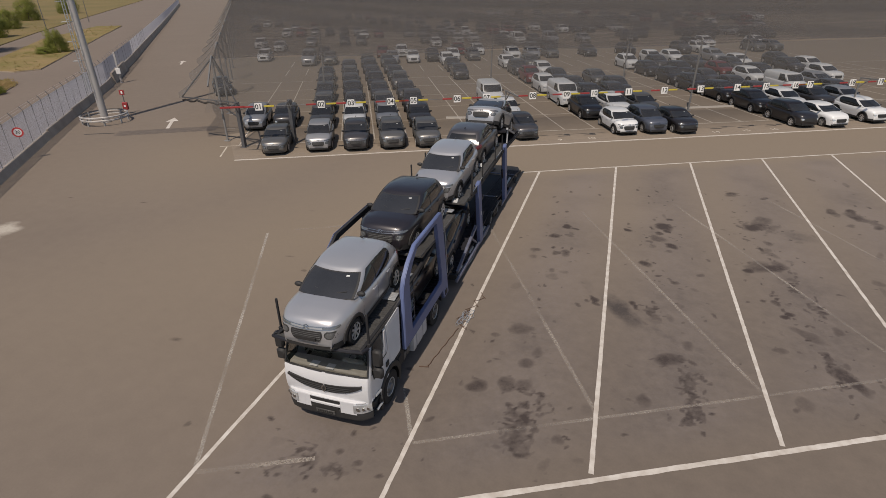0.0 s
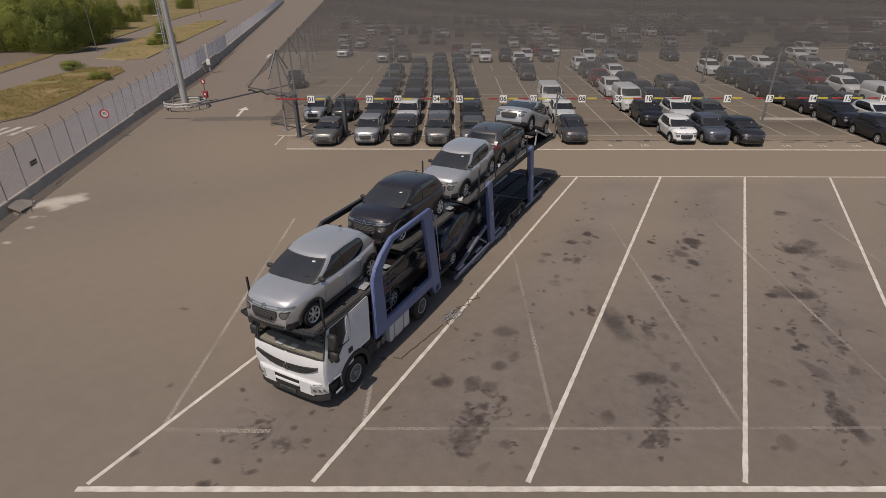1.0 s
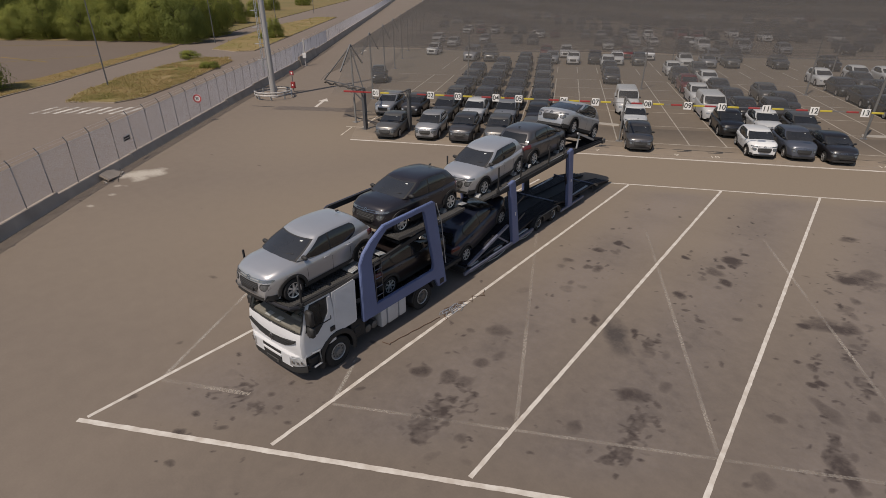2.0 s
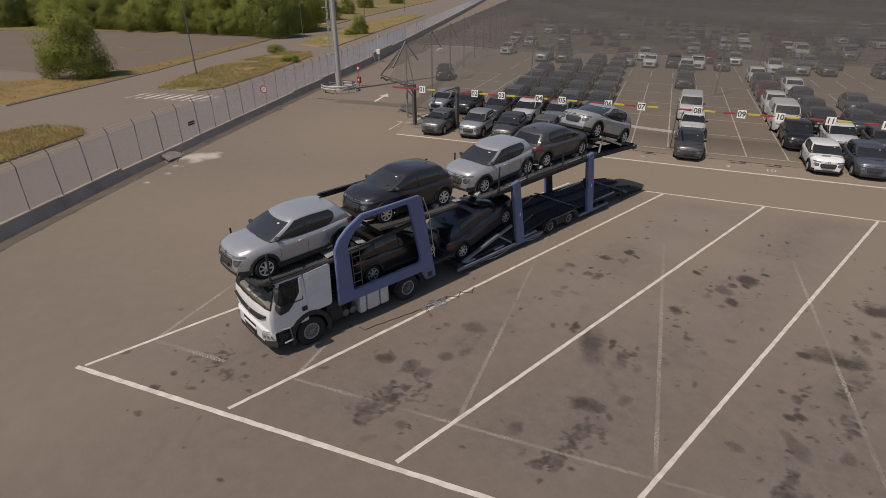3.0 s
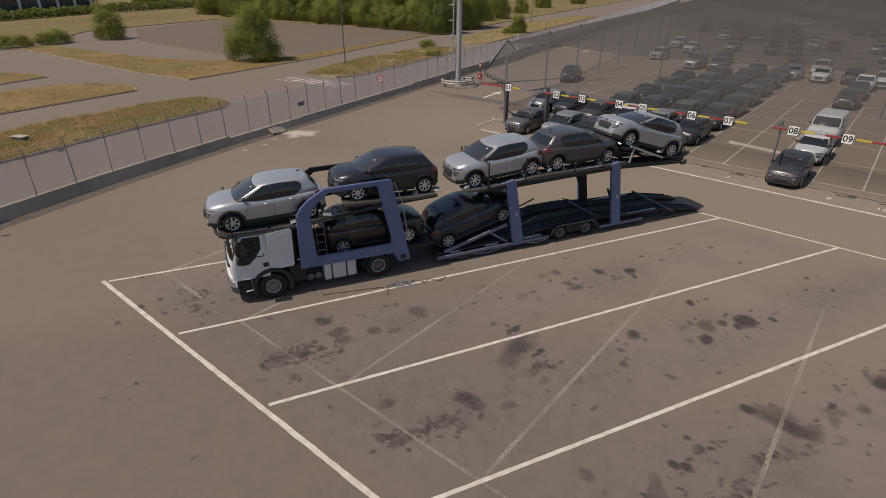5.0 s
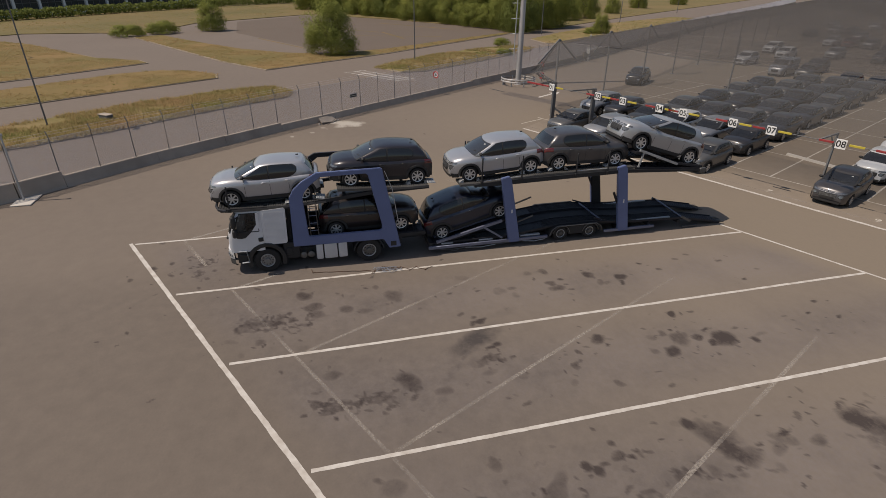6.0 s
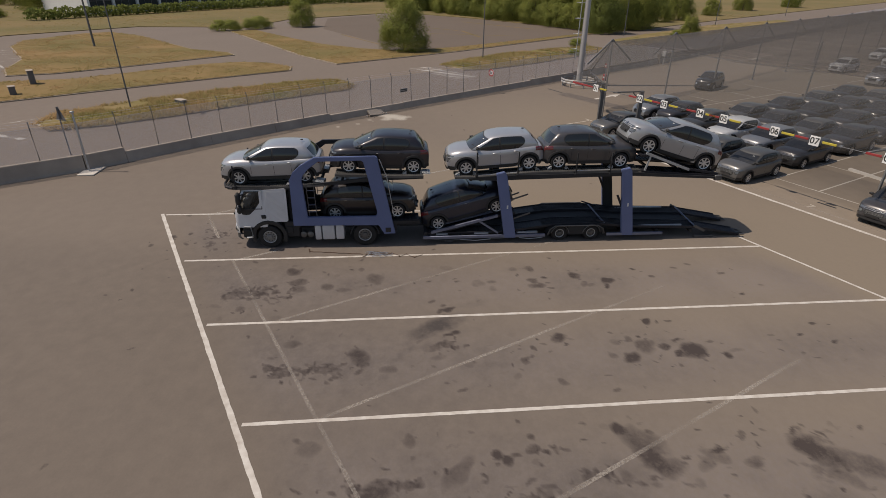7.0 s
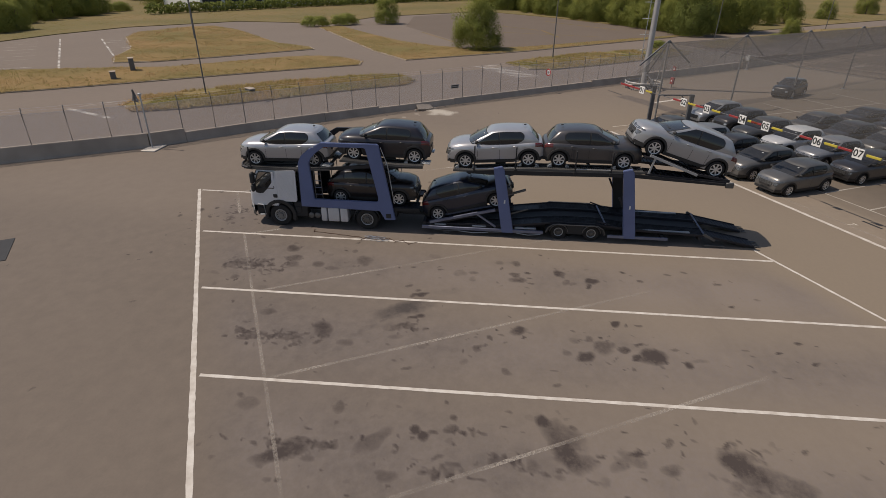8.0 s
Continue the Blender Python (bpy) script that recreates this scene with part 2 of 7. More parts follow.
rope_dark = material("dark_strap", (0.035, 0.03, 0.028), 0.8, 0, 0.2, 6, 60, 0.1)
rope_orange = material("brown_strap", (0.10, 0.055, 0.035), 0.8, 0, 0.2, 6, 60, 0.1)
sheet_blue = material("pale_blue_sheet", (0.27, 0.30, 0.35), 0.5, 0, 0.2, 5, 40, 0.1)


# ---- mesh helpers ----
def part(name, bm, mat, parent=None, label="", smooth=True, angle=38):
    """Link a bmesh as one mesh object, under parent where one is given."""
    bmesh.ops.recalc_face_normals(bm, faces=bm.faces)
    data = bpy.data.meshes.new(name)
    bm.to_mesh(data)
    bm.free()
    for one in (mat if isinstance(mat, (list, tuple)) else [mat]):
        data.materials.append(one)
    if smooth:
        data.shade_smooth()
        data.set_sharp_from_angle(angle=radians(angle))
    ob = new(name, data)
    ob.parent = parent
    if label:
        ob["label"] = label
    return ob


def sheet(name, verts, faces, mat, parent=None, smooth=False):
    data = bpy.data.meshes.new(name)
    data.from_pydata([tuple(v) for v in verts], [], faces)
    data.materials.append(mat)
    if smooth:
        data.shade_smooth()
    ob = new(name, data)
    ob.parent = parent
    return ob


for matt in (leaf_light, leaf_dark, straw_blades, green_blades, dry_grass, tan_grass, field_grass):
    matt.node_tree.nodes["Principled BSDF"].inputs["Specular IOR Level"].default_value = 0.12
for thin in (leaf_light, leaf_dark, straw_blades, green_blades):
    # thin leaves and blades let half of the light through
    tree_nodes = thin.node_tree
    plain = tree_nodes.nodes["Principled BSDF"]
    through_leaf = tree_nodes.nodes.new("ShaderNodeBsdfTranslucent")
    both = tree_nodes.nodes.new("ShaderNodeMixShader")
    both.inputs[0].default_value = 0.45
    tree_nodes.links.new(plain.inputs["Base Color"].links[0].from_socket, through_leaf.inputs["Color"])
    tree_nodes.links.new(plain.outputs[0], both.inputs[1])
    tree_nodes.links.new(through_leaf.outputs[0], both.inputs[2])
    tree_nodes.links.new(both.outputs[0], tree_nodes.nodes["Material Output"].inputs["Surface"])


def soft_normals(ob, normals):
    """Shade loose leaves and blades along the form that they make up together."""
    ob.data.shade_smooth()
    ob.data.normals_split_custom_set_from_vertices([tuple(n) for n in normals])


def holder(name, m=None):
    ob = new(name)
    ob.empty_display_size = 0.3
    if m is not None:
        ob.matrix_basis = m
    return ob


def add_box(bm, lo, hi, bevel=0.0, turn=None, index=0, seg=1):
    size = [b - a for a, b in zip(lo, hi)]
    mid = [(a + b) / 2 for a, b in zip(lo, hi)]
    m = Matrix.Translation(mid)
    if turn is not None:
        m = m @ turn
    made = bmesh.ops.create_cube(bm, size=1.0, matrix=m @ Matrix.Diagonal((*size, 1)))
    if bevel:
        edges = {e for v in made["verts"] for e in v.link_edges}
        out = bmesh.ops.bevel(bm, geom=list(edges), offset=bevel, segments=seg, affect="EDGES", profile=0.6)
        faces = out["faces"]
    else:
        faces = {f for v in made["verts"] for f in v.link_faces}
    for f in faces:
        f.material_index = index


def add_tube(bm, points, radius, seg=8, index=0, cap=True):
    points = [Vector(p) for p in points]
    rings = []
    for i, p in enumerate(points):
        way = (points[min(i + 1, len(points) - 1)] - points[max(i - 1, 0)]).normalized()
        side = way.cross(Vector((0, 0, 1)))
        if side.length < 1e-3:
            side = Vector((1, 0, 0))
        side.normalize()
        up = side.cross(way)
        r = radius[i] if isinstance(radius, (list, tuple)) else radius
        rings.append([bm.verts.new(p + r * (math.cos(a) * side + math.sin(a) * up)) for a in (2 * math.pi * k / seg for k in range(seg))])
    for a, b in zip(rings, rings[1:]):
        for k in range(seg):
            bm.faces.new((a[k], a[(k + 1) % seg], b[(k + 1) % seg], b[k])).material_index = index
    if cap:
        for ring in (rings[0], rings[-1]):
            bm.faces.new(ring).material_index = index


def add_bar(bm, a, b, wide, high, index=0):
    """A straight bar of rectangular section from a to b."""
    a, b = Vector(a), Vector(b)
    way = (b - a).normalized()
    side = way.cross(Vector((0, 0, 1)))
    if side.length < 1e-3:
        side = Vector((1, 0, 0))
    side.normalize()
    up = side.cross(way)
    ends = [[bm.verts.new(p + side * wide / 2 * i + up * high / 2 * j) for i, j in ((-1, -1), (1, -1), (1, 1), (-1, 1))] for p in (a, b)]
    for k in range(4):
        bm.faces.new((ends[0][k], ends[0][(k + 1) % 4], ends[1][(k + 1) % 4], ends[1][k])).material_index = index
    for e in ends:
        bm.faces.new(e).material_index = index


def add_prism(bm, outline, x0, x1, axis="x", index=0):
    """An outline of (a, b) pairs pushed along an axis: x takes (y, z), y takes (x, z), z takes (x, y)."""
    def at(c, a, b):
        return {"x": (c, a, b), "y": (a, c, b), "z": (a, b, c)}[axis]
    rings = [[bm.verts.new(at(c, a, b)) for a, b in outline] for c in (x0, x1)]
    n = len(outline)
    for k in range(n):
        bm.faces.new((rings[0][k], rings[0][(k + 1) % n], rings[1][(k + 1) % n], rings[1][k])).material_index = index
    for r in rings:
        bm.faces.new(r).material_index = index


def add_frame(bm, outer, inner, x0, x1):
    """A flat frame: outer and inner outlines with the same number of (y, z) corners, pushed along x."""
    rings = [[bm.verts.new((c, a, b)) for a, b in o] for c in (x0, x1) for o in (outer, inner)]
    n = len(outer)
    for k in range(n):
        j = (k + 1) % n
        bm.faces.new((rings[0][k], rings[0][j], rings[1][j], rings[1][k]))
        bm.faces.new((rings[2][k], rings[2][j], rings[3][j], rings[3][k]))
        bm.faces.new((rings[0][k], rings[0][j], rings[2][j], rings[2][k]))
        bm.faces.new((rings[1][k], rings[1][j], rings[3][j], rings[3][k]))


def add_lathe(bm, profile, centre, axis="x", seg=20, index=0):
    """A profile of (radius, along) turned about an axis through centre."""
    rings = []
    for r, h in profile:
        ring = []
        for k in range(seg):
            a = 2 * math.pi * k / seg
            c, s = r * math.cos(a), r * math.sin(a)
            off = {"x": (h, c, s), "y": (c, h, s), "z": (c, s, h)}[axis]
            ring.append(bm.verts.new(Vector(centre) + Vector(off)))
        rings.append(ring)
    for a, b in zip(rings, rings[1:]):
        for k in range(seg):
            bm.faces.new((a[k], a[(k + 1) % seg], b[(k + 1) % seg], b[k])).material_index = index
    for ring in (rings[0], rings[-1]):
        bm.faces.new(ring).material_index = index


def add_grid(bm, rows, index=0, closed=False):
    verts = [[bm.verts.new(p) for p in r] for r in rows]
    for a, b in zip(verts, verts[1:]):
        n = len(a)
        for k in range(n if closed else n - 1):
            j = (k + 1) % n
            bm.faces.new((a[k], a[j], b[j], b[k])).material_index = index
    return verts


def lot(u, v, z=0.0):
    """A place in the covered car park: u along its front line, v into it."""
    return Vector((-2.1 + 0.9063 * u - 0.4226 * v, 28.6 + 0.4226 * u + 0.9063 * v, z))


LOT_TURN = 25.0


# ---- cars ----
HATCH = dict(L=3.89, W=1.75, H=1.50, oh=0.74, wb=2.54, R=0.315, belt=0.960, hood=0.920, cowl=0.85, cowlz=1.03, rf=1.74, rr=3.35, tail=3.77, bp=2.13, cp=3.10, fall=0.06, clad=True)
SUV = dict(L=4.14, W=1.75, H=1.58, oh=0.85, wb=2.58, R=0.335, belt=1.00, hood=0.95, cowl=0.95, cowlz=1.065, rf=1.90, rr=3.58, tail=4.04, bp=2.32, cp=3.42, clad=True)
SALOON = dict(L=4.05, W=1.74, H=1.45, oh=0.82, wb=2.57, R=0.315, belt=0.96, hood=0.895, cowl=0.92, cowlz=1.01, rf=1.92, rr=3.40, tail=3.92, bp=2.26, cp=3.16, clad=False)
VAN = dict(L=4.60, W=1.85, H=1.84, oh=0.89, wb=2.85, R=0.33, belt=1.16, hood=0.98, cowl=0.92, cowlz=1.22, rf=1.60, rr=4.45, tail=4.58, bp=2.35, cp=4.1, clad=False)


def lerp_table(table, x):
    for (a, fa), (b, fb) in zip(table, table[1:]):
        if x <= b:
            k = 0 if b == a else max(0, (x - a) / (b - a))
            return fa + (fb - fa) * k
    return table[-1][1]


def smooth_table(table, x):
    """A smooth curve through a table of (place, value) that never overshoots."""
    n = len(table)
    slope = [(table[i + 1][1] - table[i][1]) / (table[i + 1][0] - table[i][0]) for i in range(n - 1)]
    bend = [slope[0]] + [0 if a * b <= 0 else 2 * a * b / (a + b) for a, b in zip(slope, slope[1:])] + [slope[-1]]
    x = min(max(x, table[0][0]), table[-1][0])
    for i in range(n - 1):
        if x <= table[i + 1][0]:
            w = table[i + 1][0] - table[i][0]
            k = (x - table[i][0]) / w
            return table[i][1] * (1 + 2 * k) * (1 - k) ** 2 + table[i + 1][1] * k * k * (3 - 2 * k) + w * bend[i] * k * (1 - k) ** 2 + w * bend[i + 1] * k * k * (k - 1)
    return table[-1][1]


def car(name, d, paint, label, group, detail=2, blind=False):
    """A car that faces -y, standing on z = 0, its origin midway between the axles."""
    L, W, H, R = d["L"], d["W"], d["H"], d["R"]
    mid = d["oh"] + d["wb"] / 2
    axles = (d["oh"], d["oh"] + d["wb"])
    arch = R + 0.065
    root = holder(name)
    tagged(root, label, "van" if d is VAN else "car", group)

    def half_width(s):
        w = W / 2
        if s < 0.95:
            w *= 1 - 0.30 * ((0.95 - s) / 0.95) ** 2.6
        if s > L - 0.6:
            w *= 1 - 0.24 * ((s - L + 0.6) / 0.6) ** 2.2
        return w

    shoulder = [(0, d["hood"] - 0.46), (0.03, d["hood"] - 0.34), (0.08, d["hood"] - 0.24), (0.16, d["hood"] - 0.16), (0.30, d["hood"] - 0.10), (0.50, d["hood"] - 0.06), (d["cowl"], d["belt"] - 0.095), (2.2, d["belt"] - 0.065), (L - 0.5, d["belt"] - 0.02), (L - 0.10, d["belt"] - 0.05), (L - 0.03, d["belt"] - 0.11), (L, d["belt"] - 0.20)]
    top = [(0, d["hood"] - 0.42), (0.025, d["hood"] - 0.27), (0.06, d["hood"] - 0.15), (0.11, d["hood"] - 0.055), (0.17, d["hood"] - 0.005), (0.28, d["hood"] + 0.03), (0.55, (d["hood"] + d["cowlz"]) / 2 + 0.035), (d["cowl"] + 0.1, d["cowlz"]), (d["rf"], d["cowlz"] - 0.02), (d["tail"] - 0.1, d["belt"] + 0.02), (L - 0.04, d["belt"] - 0.03), (L, d["belt"] - 0.11)]

    def bow(x, s):
        """How far the nose bulges forward at its middle."""
        return 0.045 * max(0.0, 1 - s / 0.6) ** 2 * (1 - min(1.0, abs(x) / (W * 0.35)) ** 2)

    def nose(x, z, off):
        def height(s):
            p = section(s)
            for a, c in zip(p[3:], p[4:]):
                if c[0] <= abs(x) <= a[0]:
                    return a[1] + (c[1] - a[1]) * (a[0] - abs(x)) / max(1e-6, a[0] - c[0])
            return -1.0 if abs(x) > p[3][0] else 9.0
        s = 0.0
        while s < 0.9 and (half_width(s) * 0.985 < abs(x) or height(s) < z):
            s += 0.006
        n = Vector((0.5 * x, -1, 0.35)).normalized() * off
        return Vector((x + n.x, s - mid - bow(x, s) + n.y, z + n.z))

    def low(s):
        z = 0.21 + (0.06 if s < 0.1 or s > L - 0.1 else 0)
        for a in axles:
            if abs(s - a) < arch:
                z = max(z, R + math.sqrt(arch * arch - (s - a) ** 2))
        return z

    def section(s):
        w, zl, zs, zt = half_width(s), low(s), smooth_table(shoulder, s), smooth_table(top, s)
        zs = min(zs, zt - 0.005)
        flank = 1 - 0.012 * min(1.0, max(0.0, (s - 1.1) / 0.3)) * min(1.0, max(0.0, (L - 0.9 - s) / 0.3))
        return [(w * 0.945, zl), (w * 0.985 * flank, max(zl, min(0.43, zs - 0.18))), (w * flank, max(zl + 0.005, min(0.64, zs - 0.11))), (w * 0.998, zs - 0.075), (w * 0.968, zs), (w * 0.905, zs + (zt - zs) * 0.52), (w * 0.77, zs + (zt - zs) * 0.86), (w * 0.44, zt + 0.004), (0.0, zt + 0.018)]

    def skin(s, k, side=1, off=0.0):
        p = section(s)
        i = min(int(k), 7)
        f = k - i
        a, b = p[i], p[i + 1]
        x, z = a[0] + (b[0] - a[0]) * f, a[1] + (b[1] - a[1]) * f
        n = Vector((b[1] - a[1], 0, a[0] - b[0]))
        n = n.normalized() if n.length else Vector((1, 0, 0))
        ends = -0.8 if s < 0.3 else (0.6 if s > L - 0.25 else 0)
        n = (n + Vector((0, ends, 0))).normalized() * off
        return Vector((side * (x + n.x), s - mid - bow(x, s) + n.y, z + n.z))

    stations = [0, 0.015, 0.03, 0.05, 0.08, 0.12, 0.17, 0.24, 0.34]
    for a in axles:
        stations += [a + arch * math.sin(q * math.pi / 14) for q in range(-7, 8)] + [a - arch - 0.004, a + arch + 0.004]
    stations += list(np.linspace(axles[0] + arch + 0.1, axles[1] - arch - 0.1, 9)) + [L - 0.4, L - 0.3, L - 0.2, L - 0.12, L - 0.07, L - 0.04, L - 0.02, L]
    stations = sorted({round(float(s), 4) for s in stations if 0 <= s <= L})
    bm = bmesh.new()
    rows = []
    for s in stations:
        p = section(s)
        rows.append([(x, s - mid - bow(x, s), z) for x, z in p] + [(-x, s - mid - bow(x, s), z) for x, z in reversed(p[:-1])])
    grid = add_grid(bm, rows)
    bm.faces.new(grid[0])
    bm.faces.new(list(reversed(grid[-1])))

    # cabin: a ring at the belt and one at the roof
    sides = 16
    square = d is VAN

    def narrow(f):
        if square:
            return 1.0
        return 1 - (0.07 * ((f - 0.55) / 0.45) ** 2 if f > 0.55 else 0) - (0.05 * ((0.3 - f) / 0.3) ** 2 if f < 0.3 else 0)

    def roof_drop(s):
        if square:
            return 0.0
        return d.get("fall", 0.075) * max(0.0, (s - 2.1) / (d["rr"] - 2.1)) ** 2 + 0.055 * max(0.0, (2.5 - s) / (2.5 - d["rf"])) ** 2
    def ring(front, rear, w, zf, zr, bow, tail_bow, zside):
        pts = []
        for k in range(9):
            q = -1 + k / 4
            pts.append((w * 0.97 * narrow(0) * q, front - bow * (1 - abs(q) ** 2.2), zf))
        for k in range(1, sides):
            f = k / sides
            e = min(1, min(f, 1 - f) * 9)
            pts.append((w * (0.97 + 0.03 * e) * narrow(f), front + (rear - front) * f, zf + (zside - zf) * min(1, f * 4) if f < 0.5 else zr + (zside - zr) * min(1, (1 - f) * 4)))
        for k in range(9):
            q = 1 - k / 4
            pts.append((w * 0.97 * narrow(1) * q, rear + tail_bow * (1 - abs(q) ** 2.2), zr))
        for k in range(1, sides):
            x, s, z = pts[9 + sides - 1 - k]
            pts.append((-x, s, z))
        return pts
    bottom = ring(d["cowl"] + 0.16, d["tail"] - 0.06, W / 2 * 0.925, d["cowlz"] - 0.015, d["belt"] - 0.01, 0.16, 0.05, d["belt"] - 0.045)
    roof = ring(d["rf"], d["rr"], W / 2 * (0.785 if d is not VAN else 0.84), H - 0.075, H - 0.075, 0.10, 0.08, H - 0.06)
    roof = [(x, s, z - roof_drop(s)) for x, s, z in roof]
    count = len(bottom)

    def cabin(i, h, off=0.0):
        i0 = int(math.floor(i))
        f = i - i0
        def at(n):
            a, b = Vector(bottom[n % count]), Vector(roof[n % count])
            p = a.lerp(b, h)
            out = Vector((p.x * 1.6, (p.y - (d["rf"] + d["rr"]) / 2) * 0.35, 0))
            out.normalize()
            return p + out * (0.045 * 4 * h * (1 - h)), out
        (a, na), (b, nb) = at(i0), at(i0 + 1)
        p, n = a.lerp(b, f), (na.lerp(nb, f) + Vector((0, 0, 0.5))).normalized()
        p = p + n * off
        return Vector((p.x, p.y - mid, p.z))

    rows = [[cabin(i, h) for i in range(count)] for h in (0, 0.25, 0.5, 0.75, 1.0)]
    cx = (d["rf"] + d["rr"]) / 2
    for scale, lift in ((0.94, 0.028), (0.80, 0.048), (0.5, 0.065), (0.2, 0.070)):
        ring_s = [(x * scale, cx + (s - cx) * (0.30 + 0.70 * scale)) for x, s, z in roof]
        rows.append([Vector((x, s - mid, H - 0.070 - roof_drop(s) + lift)) for x, s in ring_s])
    grid = add_grid(bm, rows, closed=True)
    bm.faces.new(grid[-1])
    part("body", bm, paint, root, angle=62)

    def pane(title, i0, i1, h0, h1, n, mat=car_glass, off=0.007):
        b = bmesh.new()
        add_grid(b, [[cabin(i0 + (i1 - i0) * q / n, h0 + (h1 - h0) * g / 4, off) for q in range(n + 1)] for g in range(5)])
        return part(title, b, mat, root)

    def side_pane(title, side, start, end, mat, off, h0=0.07, h1=0.92, last=False):
        """A side window from one place along the car to another; the last one ends in a rounded corner."""
        bmw = bmesh.new()
        n = 12
        rows = []
        for g in range(9):
            row = []
            hn = g / 8
            h = h0 + (h1 - h0) * hn
            lo, hi = bottom[8][1] + (roof[8][1] - bottom[8][1]) * h, bottom[8 + sides][1] + (roof[8 + sides][1] - bottom[8 + sides][1]) * h
            a = max(start, lo + 0.17) if start < d["bp"] else start
            b = end - (0.20 * abs(2 * hn - 1.1) ** 3.2 if last and not square else 0.0)
            for q in range(n + 1):
                place = a + (b - a) * q / n
                lift = 0.13 * max(0.0, (place - d["bp"] - 0.45) / (d["cp"] - d["bp"] - 0.45)) ** 2 if not square else 0.0
                i = sides * (place - lo) / (hi - lo)
                hh = h + lift * (1 - hn)
                row.append(cabin((8 + i) if side > 0 else (rear0 + 8 + sides - i), hh, off))
            rows.append(row)
        add_grid(bmw, rows)
        return part(title, bmw, mat, root)

    def decal(title, s0, s1, k0, k1, side, mat, off=0.008, n=6, lab=""):
        b = bmesh.new()
        add_grid(b, [[skin(s0 + (s1 - s0) * q / n, k0 + (k1 - k0) * g / 4, side, off) for q in range(n + 1)] for g in range(5)])
        return part(title, b, mat, root, lab)

    def nose_patch(title, x0, x1, z0, z1, mat, off, taper=1.0, oval=False):
        b = bmesh.new()
        x0, x1 = min(x0, x1), max(x0, x1)
        c = (x0 + x1) / 2
        rows = []
        for g in range(5):
            k = taper + (1 - taper) * g / 4
            end = 1 - 0.12 * abs(g - 2) ** 2 / 4 if not oval else math.sqrt(1 - (0.40 * (g - 2)) ** 2)
            rows.append([nose(c + (x0 + (x1 - x0) * q / 12 - c) * k * end, z0 + (z1 - z0) * g / 4, off) for q in range(13)])
        add_grid(b, rows)
        return part(title, b, mat, root)

    pane("windscreen", 0.35, 7.65, 0.03, 0.94, 12, windscreen_sheen)
    rear0 = 8 + sides
    if not blind:
        pane("rear_window", rear0 + 0.75, rear0 + 7.25, 0.14 if d is not VAN else 0.25, 0.90, 12)
    right, left = 8, rear0 + 8
    begin = bottom[8][1] + 0.27
    for side in (1, -1):
        if detail == 0 and not blind:
            side_pane("side_window", side, begin, d["cp"], car_glass, 0.009, last=True)
            continue
        side_pane("side_window", side, begin, d["bp"] - 0.025, car_glass, 0.009)
        if not blind:
            side_pane("side_window", side, d["bp"] + 0.025, d["cp"], car_glass, 0.009, last=True)
            if detail:
                side_pane("window_trim", side, begin - 0.05, d["cp"] + 0.03, trim_black, 0.004, 0.035, 0.955, last=True)
    for side in (1, -1):
        h = d["hood"]
        nose_patch("headlight", side * 0.475, side * 0.73, h - 0.36, h - 0.235, lamp_dark if detail == 2 else lamp_clear, 0.014, oval=True)
        if detail == 2:
            nose_patch("headlight_surround", side * 0.445, side * 0.76, h - 0.385, h - 0.21, trim_black, 0.010, oval=True)
            nose_patch("running_light", side * 0.40, side * 0.76, h - 0.165, h - 0.105, lamp_dark, 0.013)
        if detail:
            decal("tail_light", L - 0.34, L - 0.02, 2.75, 4.5, side, lamp_red)
    b = bmesh.new()
    add_box(b, (-W * 0.33, -mid + 0.10, 0.17), (W * 0.33, L - mid - 0.15, 0.50))
    part("underbody", b, trim_black, root)
    nose_patch("grille", -0.43, 0.43, d["hood"] - 0.47, d["hood"] - 0.22, trim_black, 0.010, 0.86)
    if detail == 2:
        b = bmesh.new()
        for q in range(4):
            add_tube(b, [nose(x, d["hood"] - 0.265 - 0.045 * q, 0.013) for x in np.linspace(-0.36, 0.36, 9)], 0.007, 4)
        part("grille_bar", b, grille_grey, root)
    if detail:
        nose_patch("lower_lip", -0.66, 0.66, 0.235, 0.335, trim_black, 0.014)
    if detail == 2:
        for zz in (d["hood"] - 0.105, d["hood"] - 0.165):
            b = bmesh.new()
            add_tube(b, [nose(x, zz - 0.03 * (1 - abs(x) / 0.66), 0.010) for x in np.linspace(-0.66, 0.66, 15)], 0.010, 6)
            part("chrome_strip", b, chrome, root)
        b = bmesh.new()
        for zz in (-0.10, -0.145):
            add_tube(b, [nose(-0.07, d["hood"] + zz - 0.025, 0.02), nose(0, d["hood"] + zz + 0.012, 0.02), nose(0.07, d["hood"] + zz - 0.025, 0.02)], 0.010, 6)
        part("badge", b, chrome, root, "plain chrome bars")
        pane("windscreen_surround", 0.02, 7.98, 0.0, 0.975, 14, trim_black, 0.003)
        b = bmesh.new()
        add_box(b, (-0.26, -mid - 0.085, d["hood"] - 0.455), (0.26, -mid - 0.058, d["hood"] - 0.355), 0.004)
        part("front_plate_holder", b, trim_black, root)
        b = bmesh.new()
        add_box(b, (-0.22, L - mid, 0.56), (0.22, L - mid + 0.02, 0.66), 0.004)
        part("rear_plate_holder", b, trim_black, root)
        b = bmesh.new()
